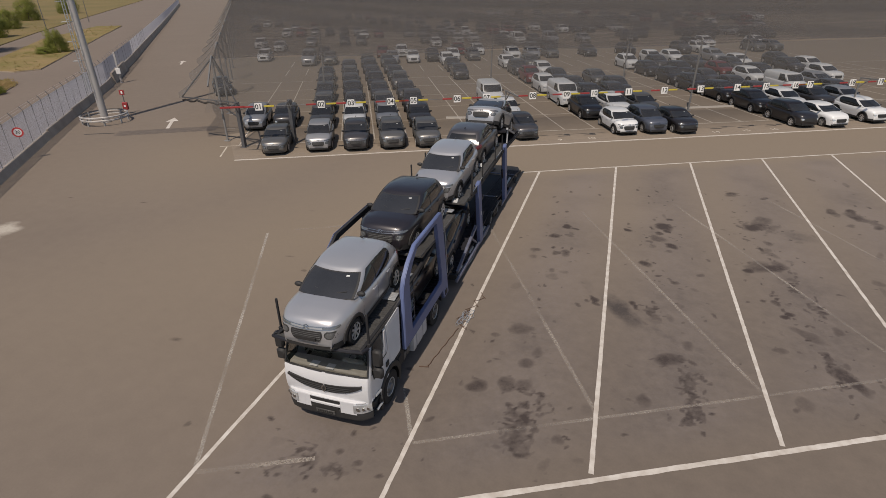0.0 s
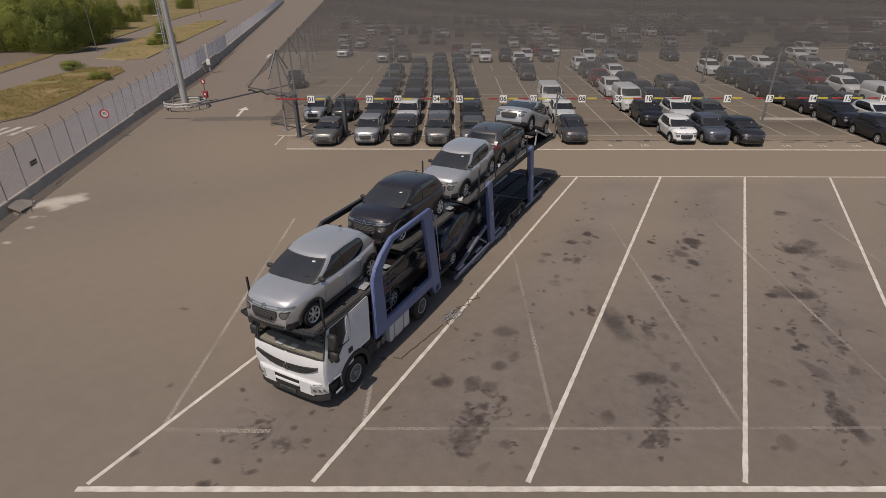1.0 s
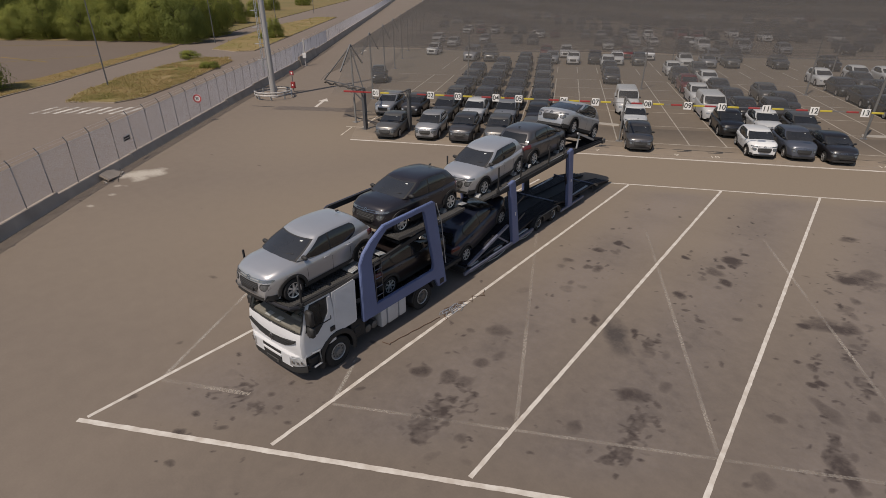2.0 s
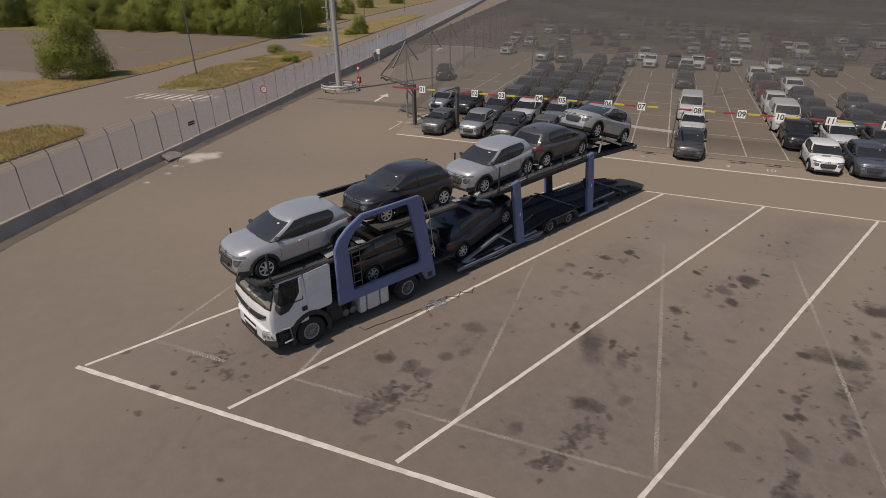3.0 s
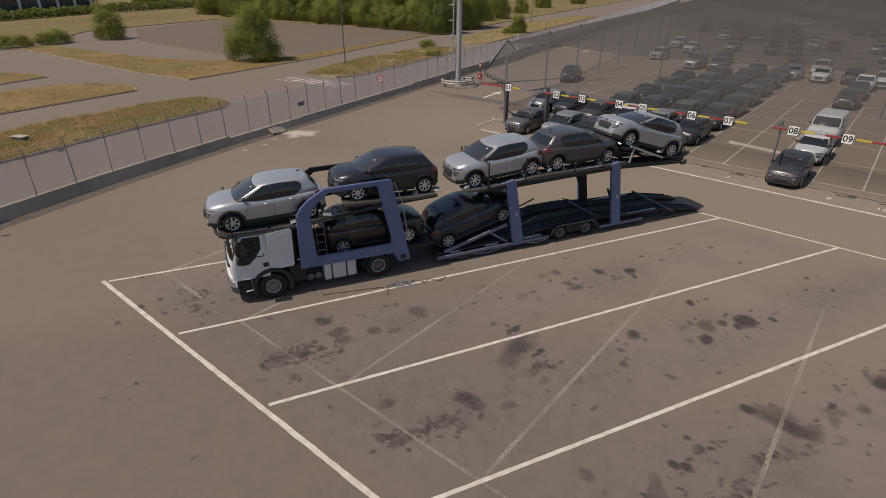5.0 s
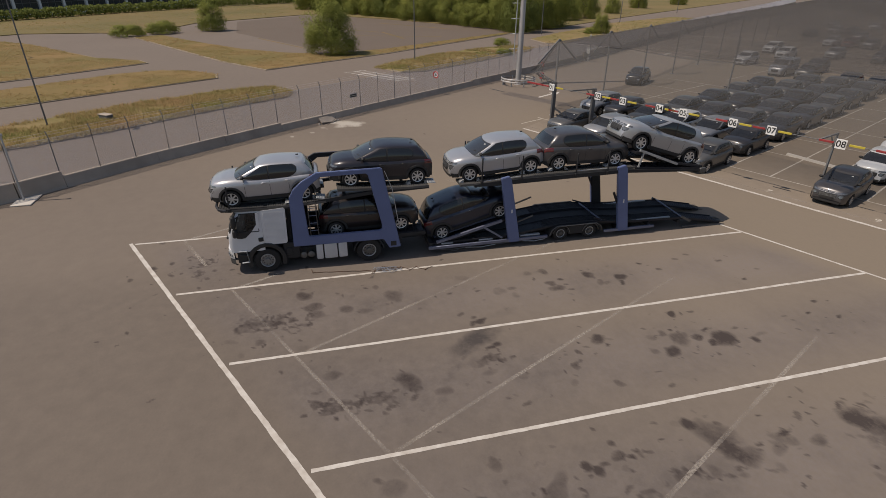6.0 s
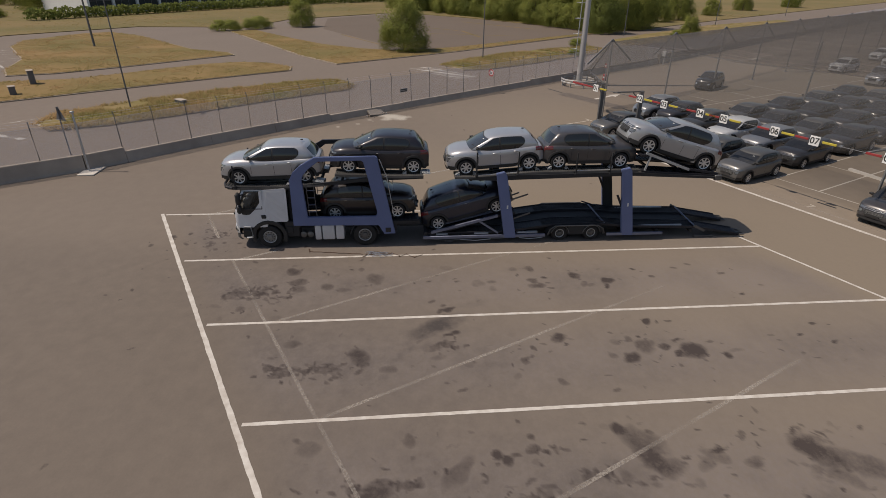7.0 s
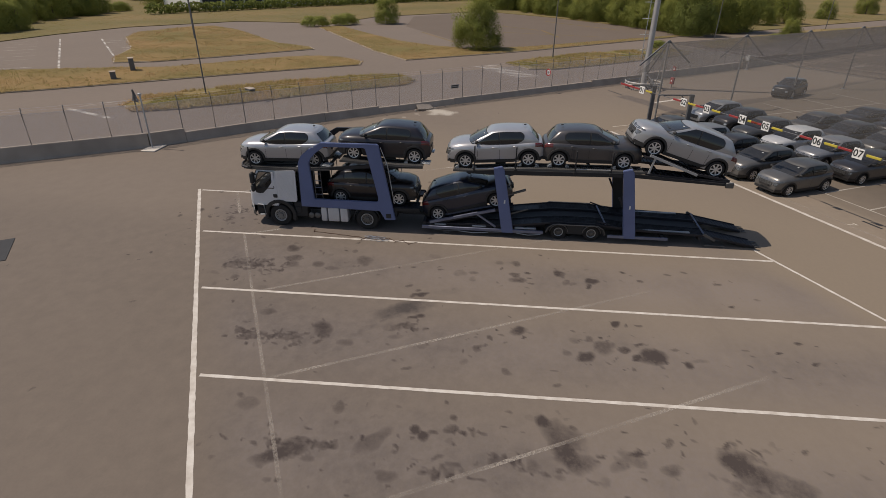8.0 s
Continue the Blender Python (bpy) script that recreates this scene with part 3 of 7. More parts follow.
        for q in (-1, 1):
            add_tube(b, [(0.30 * q, d["cowl"] - mid + 0.12, d["cowlz"] + 0.03), (-0.10 * q + 0.1, d["cowl"] - mid + 0.17, d["cowlz"] + 0.06), (-0.42 * q + 0.1, d["cowl"] - mid + 0.26, d["cowlz"] + 0.105)][:3], 0.009, 5)
        part("wiper", b, trim_black, root)
        b = bmesh.new()
        add_box(b, (-0.03, d["rr"] - mid - 0.22, H - 0.005), (0.03, d["rr"] - mid - 0.12, H + 0.035), 0.01)
        part("roof_aerial", b, trim_black, root)
        pane("paper_label", 5.9, 6.4, 0.82, 0.87, 2, plate_white, 0.012)
        for side in (1, -1):
            for s in (d["oh"] + 0.50, d["oh"] + 1.38, d["oh"] + 2.05):
                decal("door_seam", s, s + 0.012, 0.5, 4.4, side, trim_black, 0.003, 1)
            for s in (d["oh"] + 1.18, d["oh"] + 2.02):
                b = bmesh.new()
                p = skin(s, 3.05, side, 0.02)
                add_box(b, (p.x - 0.02, p.y - 0.10, p.z - 0.018), (p.x + 0.02, p.y + 0.10, p.z + 0.018), 0.01)
                part("door_handle", b, paint, root)
    for side in (1, -1) if detail else ():
        b = bmesh.new()
        p = cabin((right + 1.0) if side > 0 else (left + sides - 1.0), 0.10, 0.09)
        bmesh.ops.create_icosphere(b, subdivisions=2, radius=1.0, matrix=Matrix.Translation(p) @ Matrix.Diagonal((0.115, 0.065, 0.07, 1)))
        part("mirror", b, trim_black, root)
        if d["clad"]:
            b = bmesh.new()
            s0, s1 = axles[0] + arch, axles[1] - arch
            add_grid(b, [[skin(s0 + (s1 - s0) * q / 8, 0.62 * g / 3, side, 0.012) for q in range(9)] for g in range(4)])
            for a in axles:
                rows = []
                for rr, out in ((arch - 0.012, -0.05), (arch - 0.010, 0.020), (arch + 0.030, 0.026), (arch + 0.072, 0.018), (arch + 0.078, -0.01)):
                    row = []
                    for q in range(-9, 10):
                        s = min(max(a + rr * math.sin(q * math.pi / 18), 0.03), L - 0.03)
                        row.append(Vector((side * (half_width(s) + out), s - mid, R + rr * math.cos(q * math.pi / 18))))
                    rows.append(row)
                add_grid(b, rows)
            part("side_cladding", b, trim_black, root, "black plastic sill and wheel arch cladding")
    if d["clad"] and detail:
        for s0, s1 in ((0.0, axles[0] - arch), (axles[1] + arch, L)):
            b = bmesh.new()
            rows = []
            for q in range(7):
                s = s0 + (s1 - s0) * q / 6
                rows.append([skin(s, k, 1, 0.010) for k in (0, 0.4, 0.75)] + [skin(s, k, -1, 0.010) for k in (0.75, 0.4, 0)])
            g = add_grid(b, [r[:3] for r in rows])
            g = add_grid(b, [r[3:] for r in rows])
            end = rows[0] if s0 == 0 else rows[-1]
            add_grid(b, [end[:3], list(reversed(end[3:]))])
            part("bumper_trim", b, trim_black, root)
    for a in axles:
        for side in (1, -1):
            b = bmesh.new()
            x1 = side * (W / 2 - 0.015)
            x0 = side * (W / 2 - 0.215)
            t = side * 0.02
            c = (0, a - mid, R)
            add_lathe(b, [(R * 0.55, x0), (R - 0.02, x0), (R, x0 + t), (R, x1 - t), (R - 0.02, x1), (R * 0.70, x1 + 0.004 * side), (R * 0.66, x1 - 0.03 * side), (0.03, x1 - 0.05 * side)], c, "x", 22)
            if detail == 0:
                add_lathe(b, [(R * 0.62, x1 - 0.025 * side), (R * 0.60, x1 - 0.010 * side), (0.03, x1 - 0.006 * side)], c, "x", 14, 1)
                part("wheel", b, [tyre_rubber, alloy], root)
                continue
            wheel = part("wheel", b, tyre_rubber, root)
            b = bmesh.new()
            for k in range(7):
                q = 2 * math.pi * k / 7
                m = Matrix.Translation((x1 - 0.015 * side, a - mid, R)) @ Matrix.Rotation(q, 4, "X") @ Matrix.Translation((0, 0, R * 0.34)) @ Matrix.Diagonal((0.022, R * 0.17, R * 0.62, 1))
                bmesh.ops.create_cube(b, size=1.0, matrix=m)
            add_lathe(b, [(R * 0.18, x1 - 0.02 * side), (R * 0.18, x1 + 0.006 * side), (0.02, x1 + 0.010 * side)], c, "x", 12)
            n = 22
            for r0, r1, h in ((R * 0.62, R * 0.71, x1 + 0.006 * side),):
                rows = [[Vector((h if r == r1 else h - 0.012 * side, a - mid + r * math.cos(2 * math.pi * k / n), R + r * math.sin(2 * math.pi * k / n))) for k in range(n)] for r in (r0, r1)]
                add_grid(b, rows, closed=True)
            part("rim", b, alloy, wheel)
    return root


def park(proto, x, y, z=0.0, yaw=0.0, tilt=0.0):
    return copy_thing(proto, pose(x, y, z, tilt, 0, yaw))


# ---- the car transporter ----
def wheel_part(parent, x, y, r, width, side, name="wheel", hub=alloy, holes=10):
    b = bmesh.new()
    x0, x1 = x - side * width, x
    t = side * 0.03
    add_lathe(b, [(r * 0.5, x0), (r - 0.03, x0), (r, x0 + t), (r, x1 - t), (r - 0.03, x1), (r * 0.60, x1 + 0.005 * side), (r * 0.56, x1 - 0.05 * side), (0.05, x1 - 0.09 * side)], (0, y, r), "x", 28)
    w = part(name, b, tyre_rubber, parent)
    b = bmesh.new()
    add_lathe(b, [(r * 0.56, x1 - 0.04 * side), (r * 0.54, x1 - 0.01 * side), (r * 0.48, x1 - 0.05 * side), (r * 0.24, x1 - 0.045 * side), (r * 0.20, x1 + 0.02 * side), (0.03, x1 + 0.03 * side)], (0, y, r), "x", 28)
    part("rim", b, hub, w)
    b = bmesh.new()
    add_tube(b, [(x1 - 0.012 * side, y + 0.53 * r * math.cos(a), r + 0.53 * r * math.sin(a)) for a in (2 * math.pi * k / 24 for k in range(25))], 0.018, 5, cap=False)
    part("rim_edge", b, galvanised, w)
    for k in range(holes):
        b = bmesh.new()
        a = 2 * math.pi * k / holes
        add_lathe(b, [(r * 0.05, x1 - 0.05 * side), (r * 0.05, x1 - 0.040 * side), (0.004, x1 - 0.039 * side)], (0, y + r * 0.37 * math.cos(a), r + r * 0.37 * math.sin(a)), "x", 8)
        part("hub_hole", b, trim_black, w)
    return w


def track(title, parent, line, x0, x1, mat, ribs=0.16, thick=0.05, lip=0.035, rise=0.022):
    """A wheel track: ribbed plate with raised lips along a line of (y, z)."""
    b = bmesh.new()
    stations = [(line[0][0], 0.0)]
    y = line[0][0] + 0.05
    while y < line[-1][0] - 0.05:
        stations += [(y - 0.026, -0.006), (y - 0.022, rise), (y + 0.022, rise), (y + 0.026, -0.006)]
        y += ribs
    stations += [(p, 0.0) for p, _ in line[1:]]
    rows = []
    for y, rib in sorted(stations):
        z = lerp_table(line, y)
        rows.append([Vector(p) for p in ((x0, y, z - thick), (x0, y, z + lip), (x0 + 0.035, y, z + lip), (x0 + 0.037, y, z + rib), (x1 - 0.037, y, z + rib), (x1 - 0.035, y, z + lip), (x1, y, z + lip), (x1, y, z - thick))])
    grid = add_grid(b, rows, closed=True)
    b.faces.new(grid[0])
    b.faces.new(list(reversed(grid[-1])))
    return part(title, b, mat, parent, smooth=False)


def stake(parent, x, y, z0, z1, title="stake"):
    b = bmesh.new()
    add_box(b, (x - 0.025, y - 0.025, z0), (x + 0.025, y + 0.025, z1), 0.006)
    add_box(b, (x - 0.05, y - 0.05, z0), (x + 0.05, y + 0.05, z0 + 0.10), 0.006)
    part(title, b, chassis_black, parent)


XC = -2.18


def transporter():
    root = holder("car_transporter_truck", pose(XC, 0, 0))
    tagged(root, "white-cabbed car transporter truck with blue side frames, loaded", "truck")
    wide = 1.20

    # cab shell
    levels = [(0.92, 1.96, 1.19), (1.10, 1.93, 1.20), (1.40, 1.93, 1.20), (1.66, 1.97, 1.20), (1.72, 2.00, 1.195), (2.0, 2.10, 1.18), (2.25, 2.19, 1.155), (2.42, 2.28, 1.13), (2.48, 2.34, 1.11), (2.515, 2.46, 1.04)]
    def ring(z, yf, w):
        right = [(w, 3.22), (w, 3.10), (w, yf + 0.21), (w * 0.992, yf + 0.13), (w * 0.965, yf + 0.075), (w * 0.80, yf + 0.03), (w * 0.42, yf + 0.008)]
        pts = right + [(0, yf)] + [(-x, y) for x, y in reversed(right)]
        return [Vector((x, y, z)) for x, y in pts]
    rings = [ring(z, yf, w) for z, yf, w in levels]
    b = bmesh.new()
    verts = [[b.verts.new(p) for p in r] for r in rings]
    n = len(rings[0])
    for i in range(len(levels) - 1):
        for k in range(n - 1):
            glazed = 4 <= i <= 6
            if glazed and 4 <= k <= 9:
                continue
            if glazed and k in (1, n - 3):
                continue
            b.faces.new((verts[i][k], verts[i][k + 1], verts[i + 1][k + 1], verts[i + 1][k]))
    b.faces.new(verts[-1])
    for i in range(len(levels) - 1):
        b.faces.new((verts[i][0], verts[i + 1][0], verts[i + 1][-1], verts[i][-1]))
    body = part("cab", b, cab_white, root, "white painted cab shell")
    def glaze(title, k0, k1, i0, i1, off, glass):
        b = bmesh.new()
        rows = []
        for i in range(i0, i1 + 1):
            rows.append([rings[i][k] + Vector((off * (1 if rings[i][k].x > 0.9 else -1 if rings[i][k].x < -0.9 else 0), -off, 0)) for k in range(k0, k1 + 1)])
        add_grid(b, rows)
        return part(title, b, glass, root)
    glaze("windscreen", 4, 10, 4, 7, -0.004, screen_glass)
    glaze("door_window", 1, 2, 4, 7, -0.004, door_glass)
    glaze("door_window", n - 3, n - 2, 4, 7, -0.004, door_glass)
    b = bmesh.new()
    edge = [rings[4][k] for k in range(4, 11)] + [rings[i][10] for i in (5, 6, 7)] + [rings[7][k] for k in range(9, 3, -1)] + [rings[i][4] for i in (6, 5, 4)]
    add_tube(b, edge, 0.022, 6, cap=False)
    for a, c in ((1, 2), (n - 2, n - 3)):
        add_tube(b, [rings[4][a], rings[4][c], rings[5][c], rings[6][c], rings[7][c], rings[7][a], rings[4][a]], 0.022, 6, cap=False)
    part("window_seal", b, trim_black, root)
    # inside the cab
    b = bmesh.new()
    add_box(b, (-1.08, 2.12, 1.45), (1.08, 2.52, 1.74), 0.05)
    add_box(b, (0.25, 2.45, 1.60), (0.85, 2.60, 1.80), 0.04)
    part("dashboard", b, dash_grey, root)
    for x in (-0.62, 0.62):
        b = bmesh.new()
        add_box(b, (x - 0.27, 2.62, 1.30), (x + 0.27, 3.05, 1.50), 0.05)
        add_box(b, (x - 0.26, 2.92, 1.45), (x + 0.26, 3.08, 2.12), 0.06)
        add_box(b, (x - 0.14, 2.94, 2.10), (x + 0.14, 3.05, 2.30), 0.04)
        part("seat", b, seat_cloth, root)
    b = bmesh.new()
    m = Matrix.Translation((0.62, 2.58, 1.74)) @ Matrix.Rotation(radians(55), 4, "X")
    add_tube(b, [m @ Vector((0.22 * math.cos(a), 0.22 * math.sin(a), 0)) for a in (2 * math.pi * k / 20 for k in range(21))], 0.018, 6, cap=False)
    add_bar(b, m @ Vector((-0.2, 0, 0)), m @ Vector((0.2, 0, 0)), 0.04, 0.02)
    part("steering_wheel", b, trim_black, root)
    for x, z in ((-0.35, 1.735), (0.1, 1.73)):
        b = bmesh.new()
        add_box(b, (x - 0.12, 2.10, z), (x + 0.10, 2.30, z + 0.012), 0.003)
        part("paper", b, plate_white, root)

    # front: grille, badge, bumper, lights, number plate, wipers
    b = bmesh.new()
    across = [-1.02 + 2.04 * k / 24 for k in range(25)]
    upper = [(x, 1.375 + 0.13 * abs(x / 1.02) ** 1.7) for x in across]
    lower = [(x, 1.155 + 0.31 * abs(x / 1.02) ** 2.6) for x in reversed(across)]
    add_prism(b, upper + lower, 1.914, 1.99, "y")
    for z in (1.21, 1.265, 1.32):
        reach_x = 0.60 + 1.6 * (z - 1.21)
        add_tube(b, [(x, 1.908, z + 0.11 * x * x) for x in np.linspace(-reach_x, reach_x, 11)], 0.014, 5)
    part("grille", b, trim_black, root)
    b = bmesh.new()
    add_prism(b, [(0, 1.40), (0.085, 1.28), (0, 1.15), (-0.085, 1.28)], 1.880, 1.912, "y")
    badge = part("badge", b, chrome, root, "plain chrome diamond badge")
    b = bmesh.new()
    add_prism(b, [(0, 1.35), (0.045, 1.28), (0, 1.20), (-0.045, 1.28)], 1.872, 1.880, "y")
    part("badge_centre", b, trim_black, badge)

    def front(x, z, off=0.0):
        e = max(0.0, (abs(x) - 0.78) / 0.42)
        return Vector((x, 1.86 + 0.02 * min(1, abs(x) / 0.8) ** 2 + 0.24 * e ** 2.2 - off, z))

    def front_patch(title, x0, x1, z0, z1, mat, off, lab=""):
        b = bmesh.new()
        n = 12
        rows = [[front(x0 + (x1 - x0) * q / n, z, o) for q in range(n + 1)] for z, o in ((z0, off - 0.10), (z0 + 0.004, off), (z1 - 0.012, off), (z1, off - 0.012), (z1 + 0.004, off - 0.14))]
        add_grid(b, rows)
        return part(title, b, mat, root, lab)

    front_patch("bumper", -1.20, 1.20, 0.42, 0.66, trim_black, 0.0, "dark grey lower bumper")
    front_patch("bumper_back", -1.18, 1.18, 0.62, 0.97, chassis_black, -0.045)
    front_patch("bumper_panel", -0.86, -0.42, 0.60, 0.985, cab_white, 0.004)
    front_patch("bumper_panel", 0.42, 0.86, 0.60, 0.985, cab_white, 0.004)
    front_patch("bumper_panel", -1.20, 1.20, 0.955, 1.0, cab_white, 0.0)
    front_patch("bumper_strip", -0.42, 0.42, 0.765, 0.835, cab_white, 0.016)
    front_patch("bumper_grille", -0.39, 0.39, 0.85, 0.955, trim_black, 0.0)
    front_patch("bumper_grille", -0.36, 0.36, 0.64, 0.75, trim_black, 0.0)
    b = bmesh.new()
    add_box(b, (-0.27, 1.825, 0.505), (0.27, 1.845, 0.615), 0.004)
    part("number_plate", b, deck_grey, root)
    for k in range(7):
        b = bmesh.new()
        add_box(b, (-0.22 + 0.064 * k, 1.818, 0.53), (-0.18 + 0.064 * k, 1.8245, 0.59))
        part("plate_bar", b, black_print, root)
    for side in (-1, 1):
        front_patch("headlight", min(side * 0.78, side * 1.195), max(side * 0.78, side * 1.195), 0.66, 0.94, lamp_clear, 0.016)
        for xx in (0.90, 1.02, 1.11):
            b = bmesh.new()
            p = front(side * xx, 0.80, 0.022)
            add_lathe(b, [(0.055, 0.0), (0.05, -0.006), (0.01, -0.008)], p, "y", 14)
            part("lamp_reflector", b, chrome, root)
        b = bmesh.new()
        add_tube(b, [(side * 0.05, 1.98, 1.71), (side * 0.45, 1.985, 1.725), (side * 0.95, 2.045, 1.75)], 0.014, 5)
        part("wiper", b, trim_black, root)
        # mirrors
        b = bmesh.new()
        xm = side * 1.36
        add_box(b, (xm - 0.13, 2.20, 1.98), (xm + 0.13, 2.36, 2.46), 0.05)
        add_box(b, (xm - 0.13, 2.20, 1.62), (xm + 0.13, 2.36, 1.94), 0.05)
        add_tube(b, [(side * 1.17, 2.42, 2.32), (xm, 2.32, 2.34)], 0.022, 6)
        add_tube(b, [(side * 1.19, 2.42, 1.76), (xm, 2.32, 1.80)], 0.022, 6)
        part("mirror", b, trim_black, root)
        # side fairing behind the door, handle, steps, mudguard
        b = bmesh.new()
        x0, x1 = sorted((side * 1.14, side * 1.198))
        add_prism(b, [(3.226, 1.14), (4.00, 1.14), (4.06, 1.20), (4.10, 2.50), (4.04, 2.56), (3.226, 2.50)], x0, x1)
        add_grid(b, [[Vector((side * (1.199 + 0.008 * (k % 2)), 3.30 + 0.0175 * k, z)) for k in range(41)] for z in (1.24, 2.46)])
        part("side_fairing", b, cab_white, root, "pale grey ribbed fairing panel")
        # the door's lower glass and the white corner behind it
        b = bmesh.new()
        x0, x1 = sorted((side * 1.196, side * 1.208))
        add_prism(b, [(2.30, 1.50), (2.44, 1.47), (2.60, 1.49), (2.86, 1.735), (2.24, 1.735)], x0, x1)
        part("door_quarter_glass", b, trim_black, root, "dark lower glass of the door")
        b = bmesh.new()
        x0, x1 = sorted((side * 1.160, side * 1.203))
        add_prism(b, [(2.82, 1.70), (3.14, 1.70), (3.14, 2.44), (3.05, 2.44), (3.03, 1.98)], x0, x1)
        part("door_corner", b, cab_white, root)
        b = bmesh.new()
        x0, x1 = sorted((side * 1.19, side * 1.235))
        add_box(b, (x0, 3.03, 1.30), (x1, 3.21, 1.46), 0.02)
        part("door_handle", b, trim_black, root)
        b = bmesh.new()
        for z in (0.50, 0.80):
            add_box(b, (min(side * 0.9, side * 1.2), 2.28, z - 0.05), (max(side * 0.9, side * 1.2), 2.72, z), 0.02)
        add_box(b, (min(side * 0.92, side * 1.14), 2.2, 0.45), (max(side * 0.92, side * 1.14), 2.74, 1.0), 0.02)
        part("step", b, trim_black, root)
        b = bmesh.new()
        rows = []
        for k in range(13):
            a = radians(-20 + 220 * k / 12)
            rows.append([Vector((side * x, 3.25 + r * math.cos(a), 0.50 + r * math.sin(a))) for x, r in ((0.80, 0.60), (1.19, 0.72), (1.225, 0.70), (1.235, 0.62), (1.22, 0.56))])
        add_grid(b, rows)
        part("mudguard", b, trim_black, root)
        b = bmesh.new()
        add_box(b, (min(side * 0.75, side * 1.13), 3.86, 0.42), (max(side * 0.75, side * 1.13), 4.46, 1.12), 0.04)
        add_box(b, (min(side * 1.10, side * 1.16), 3.95, 0.62), (max(side * 1.10, side * 1.16), 4.20, 0.90), 0.02)
        part("battery_box", b, chassis_black, root)
        b = bmesh.new()
        add_tube(b, [(side * 1.21, 2.30, 0.98), (side * 1.235, 2.56, 0.96), (side * 1.235, 2.60, 0.52), (side * 1.20, 2.34, 0.48)], 0.035, 6)
        part("step_bracket", b, galvanised, root)
        wheel_part(root, side * 1.20, 3.25, 0.48, 0.32, side, hub=hub_steel)
        wheel_part(root, side * 1.19, 7.08, 0.48, 0.60, side, hub=deck_grey)
        b = bmesh.new()
        rows = []
        for k in range(13):
            a = radians(5 + 170 * k / 12)
            rows.append([Vector((side * x, 7.08 + r * math.cos(a), 0.48 + r * math.sin(a))) for x, r in ((0.6, 0.60), (1.22, 0.60), (1.23, 0.56))])
        add_grid(b, rows)
        part("rear_mudguard", b, chassis_black, root)
        # tanks and boxes between the axles
        for y0, y1 in ((5.06, 5.32), (5.36, 5.86), (5.90, 6.24)):
            b = bmesh.new()
            add_box(b, (min(side * 0.65, side * 1.20), y0, 0.30), (max(side * 0.65, side * 1.20), y1, 0.94), 0.06, seg=2)
            part("tank", b, tank_alloy, root)
        for y in (4.58, 4.86):
            b = bmesh.new()
            add_lathe(b, [(0.05, -0.02 * side), (0.12, 0.0), (0.13, 0.18 * side), (0.03, 0.22 * side)], (side * 0.90, y, 0.50), "x", 16)
            part("air_bottle", b, deck_grey, root)
        # blue side frame
        outer = [(4.26, 0.98), (4.30, 2.92), (4.46, 3.22), (4.78, 3.50), (5.34, 3.81), (7.64, 3.83), (7.72, 3.78), (8.33, 0.55), (7.88, 0.53), (7.66, 0.93)]
        inner = [(4.86, 1.34), (4.77, 2.92), (4.86, 3.12), (5.06, 3.34), (5.46, 3.64), (7.10, 3.66), (7.18, 3.60), (7.62, 1.55), (7.60, 1.36), (7.5, 1.33)]
        b = bmesh.new()
        x0, x1 = sorted((side * (1.155 if side > 0 else 1.235), side * 1.275))
        add_frame(b, outer, inner, x0, x1)
        bmesh.ops.recalc_face_normals(b, faces=b.faces)
        sharp = [e for e in b.edges if len(e.link_faces) == 2 and e.calc_face_angle() > 0.9]
        bmesh.ops.bevel(b, geom=sharp, offset=0.018, segments=2, affect="EDGES")
        part("side_frame", b, blue_steel, root, "blue painted steel side frame")
        # black plate on the inner face: its shade put into the colour
        b = bmesh.new()
        add_frame(b, [(y * 0.998 + 0.012, z) for y, z in outer], [(y, z) for y, z in inner], side * 1.150, side * (1.154 if side > 0 else 1.232))
        part("frame_shade_plate", b, chassis_black, root, "black plate darkening the shaded inner face of the side frame")
        b = bmesh.new()
        add_box(b, (min(side * 1.27, side * 1.29), 7.93, 0.62), (max(side * 1.27, side * 1.29), 8.15, 0.82), 0.01)
        part("marker_plate", b, trim_black, root)
        b = bmesh.new()
        for y in (4.93, 5.22):
            add_tube(b, [(side * 1.20, y, 1.36), (side * 1.20, y - 0.03, 2.75)], 0.016, 6)
        part("ladder_rail", b, deck_grey, root)
        for z in (1.55, 1.85, 2.15, 2.45):
            b = bmesh.new()
            add_tube(b, [(side * 1.20, 4.93, z), (side * 1.20, 5.22, z)], 0.014, 6)
            part("ladder_rung", b, beam_steel, root)
        b = bmesh.new()
        add_tube(b, [(side * 1.25, 7.80, 3.70), (side * 1.25, 8.06, 3.0), (side * 1.25, 8.30, 1.30)], 0.016, 6)
        add_tube(b, [(side * 1.25, 7.98, 3.0), (side * 1.10, 8.10, 2.98)], 0.016, 6)
        part("grab_rail", b, galvanised, root)
    # chassis, lower deck, cross members
    b = bmesh.new()
    for x in (-0.45, 0.45):
        add_box(b, (x - 0.06, 2.2, 0.55), (x + 0.06, 8.7, 0.86))
    for y in (2.6, 4.2, 5.0, 6.3, 7.7, 8.6):
        add_box(b, (-0.5, y - 0.06, 0.58), (0.5, y + 0.06, 0.82))
    add_box(b, (-0.6, 2.3, 0.40), (0.6, 4.0, 0.95))
    add_box(b, (-0.95, 4.1, 0.9), (0.95, 4.2, 2.45))
    for y in (3.25, 7.08):
        add_box(b, (-0.9, y - 0.08, 0.38), (0.9, y + 0.08, 0.56))
    add_box(b, (-1.15, 8.2, 0.62), (1.15, 8.38, 0.92))
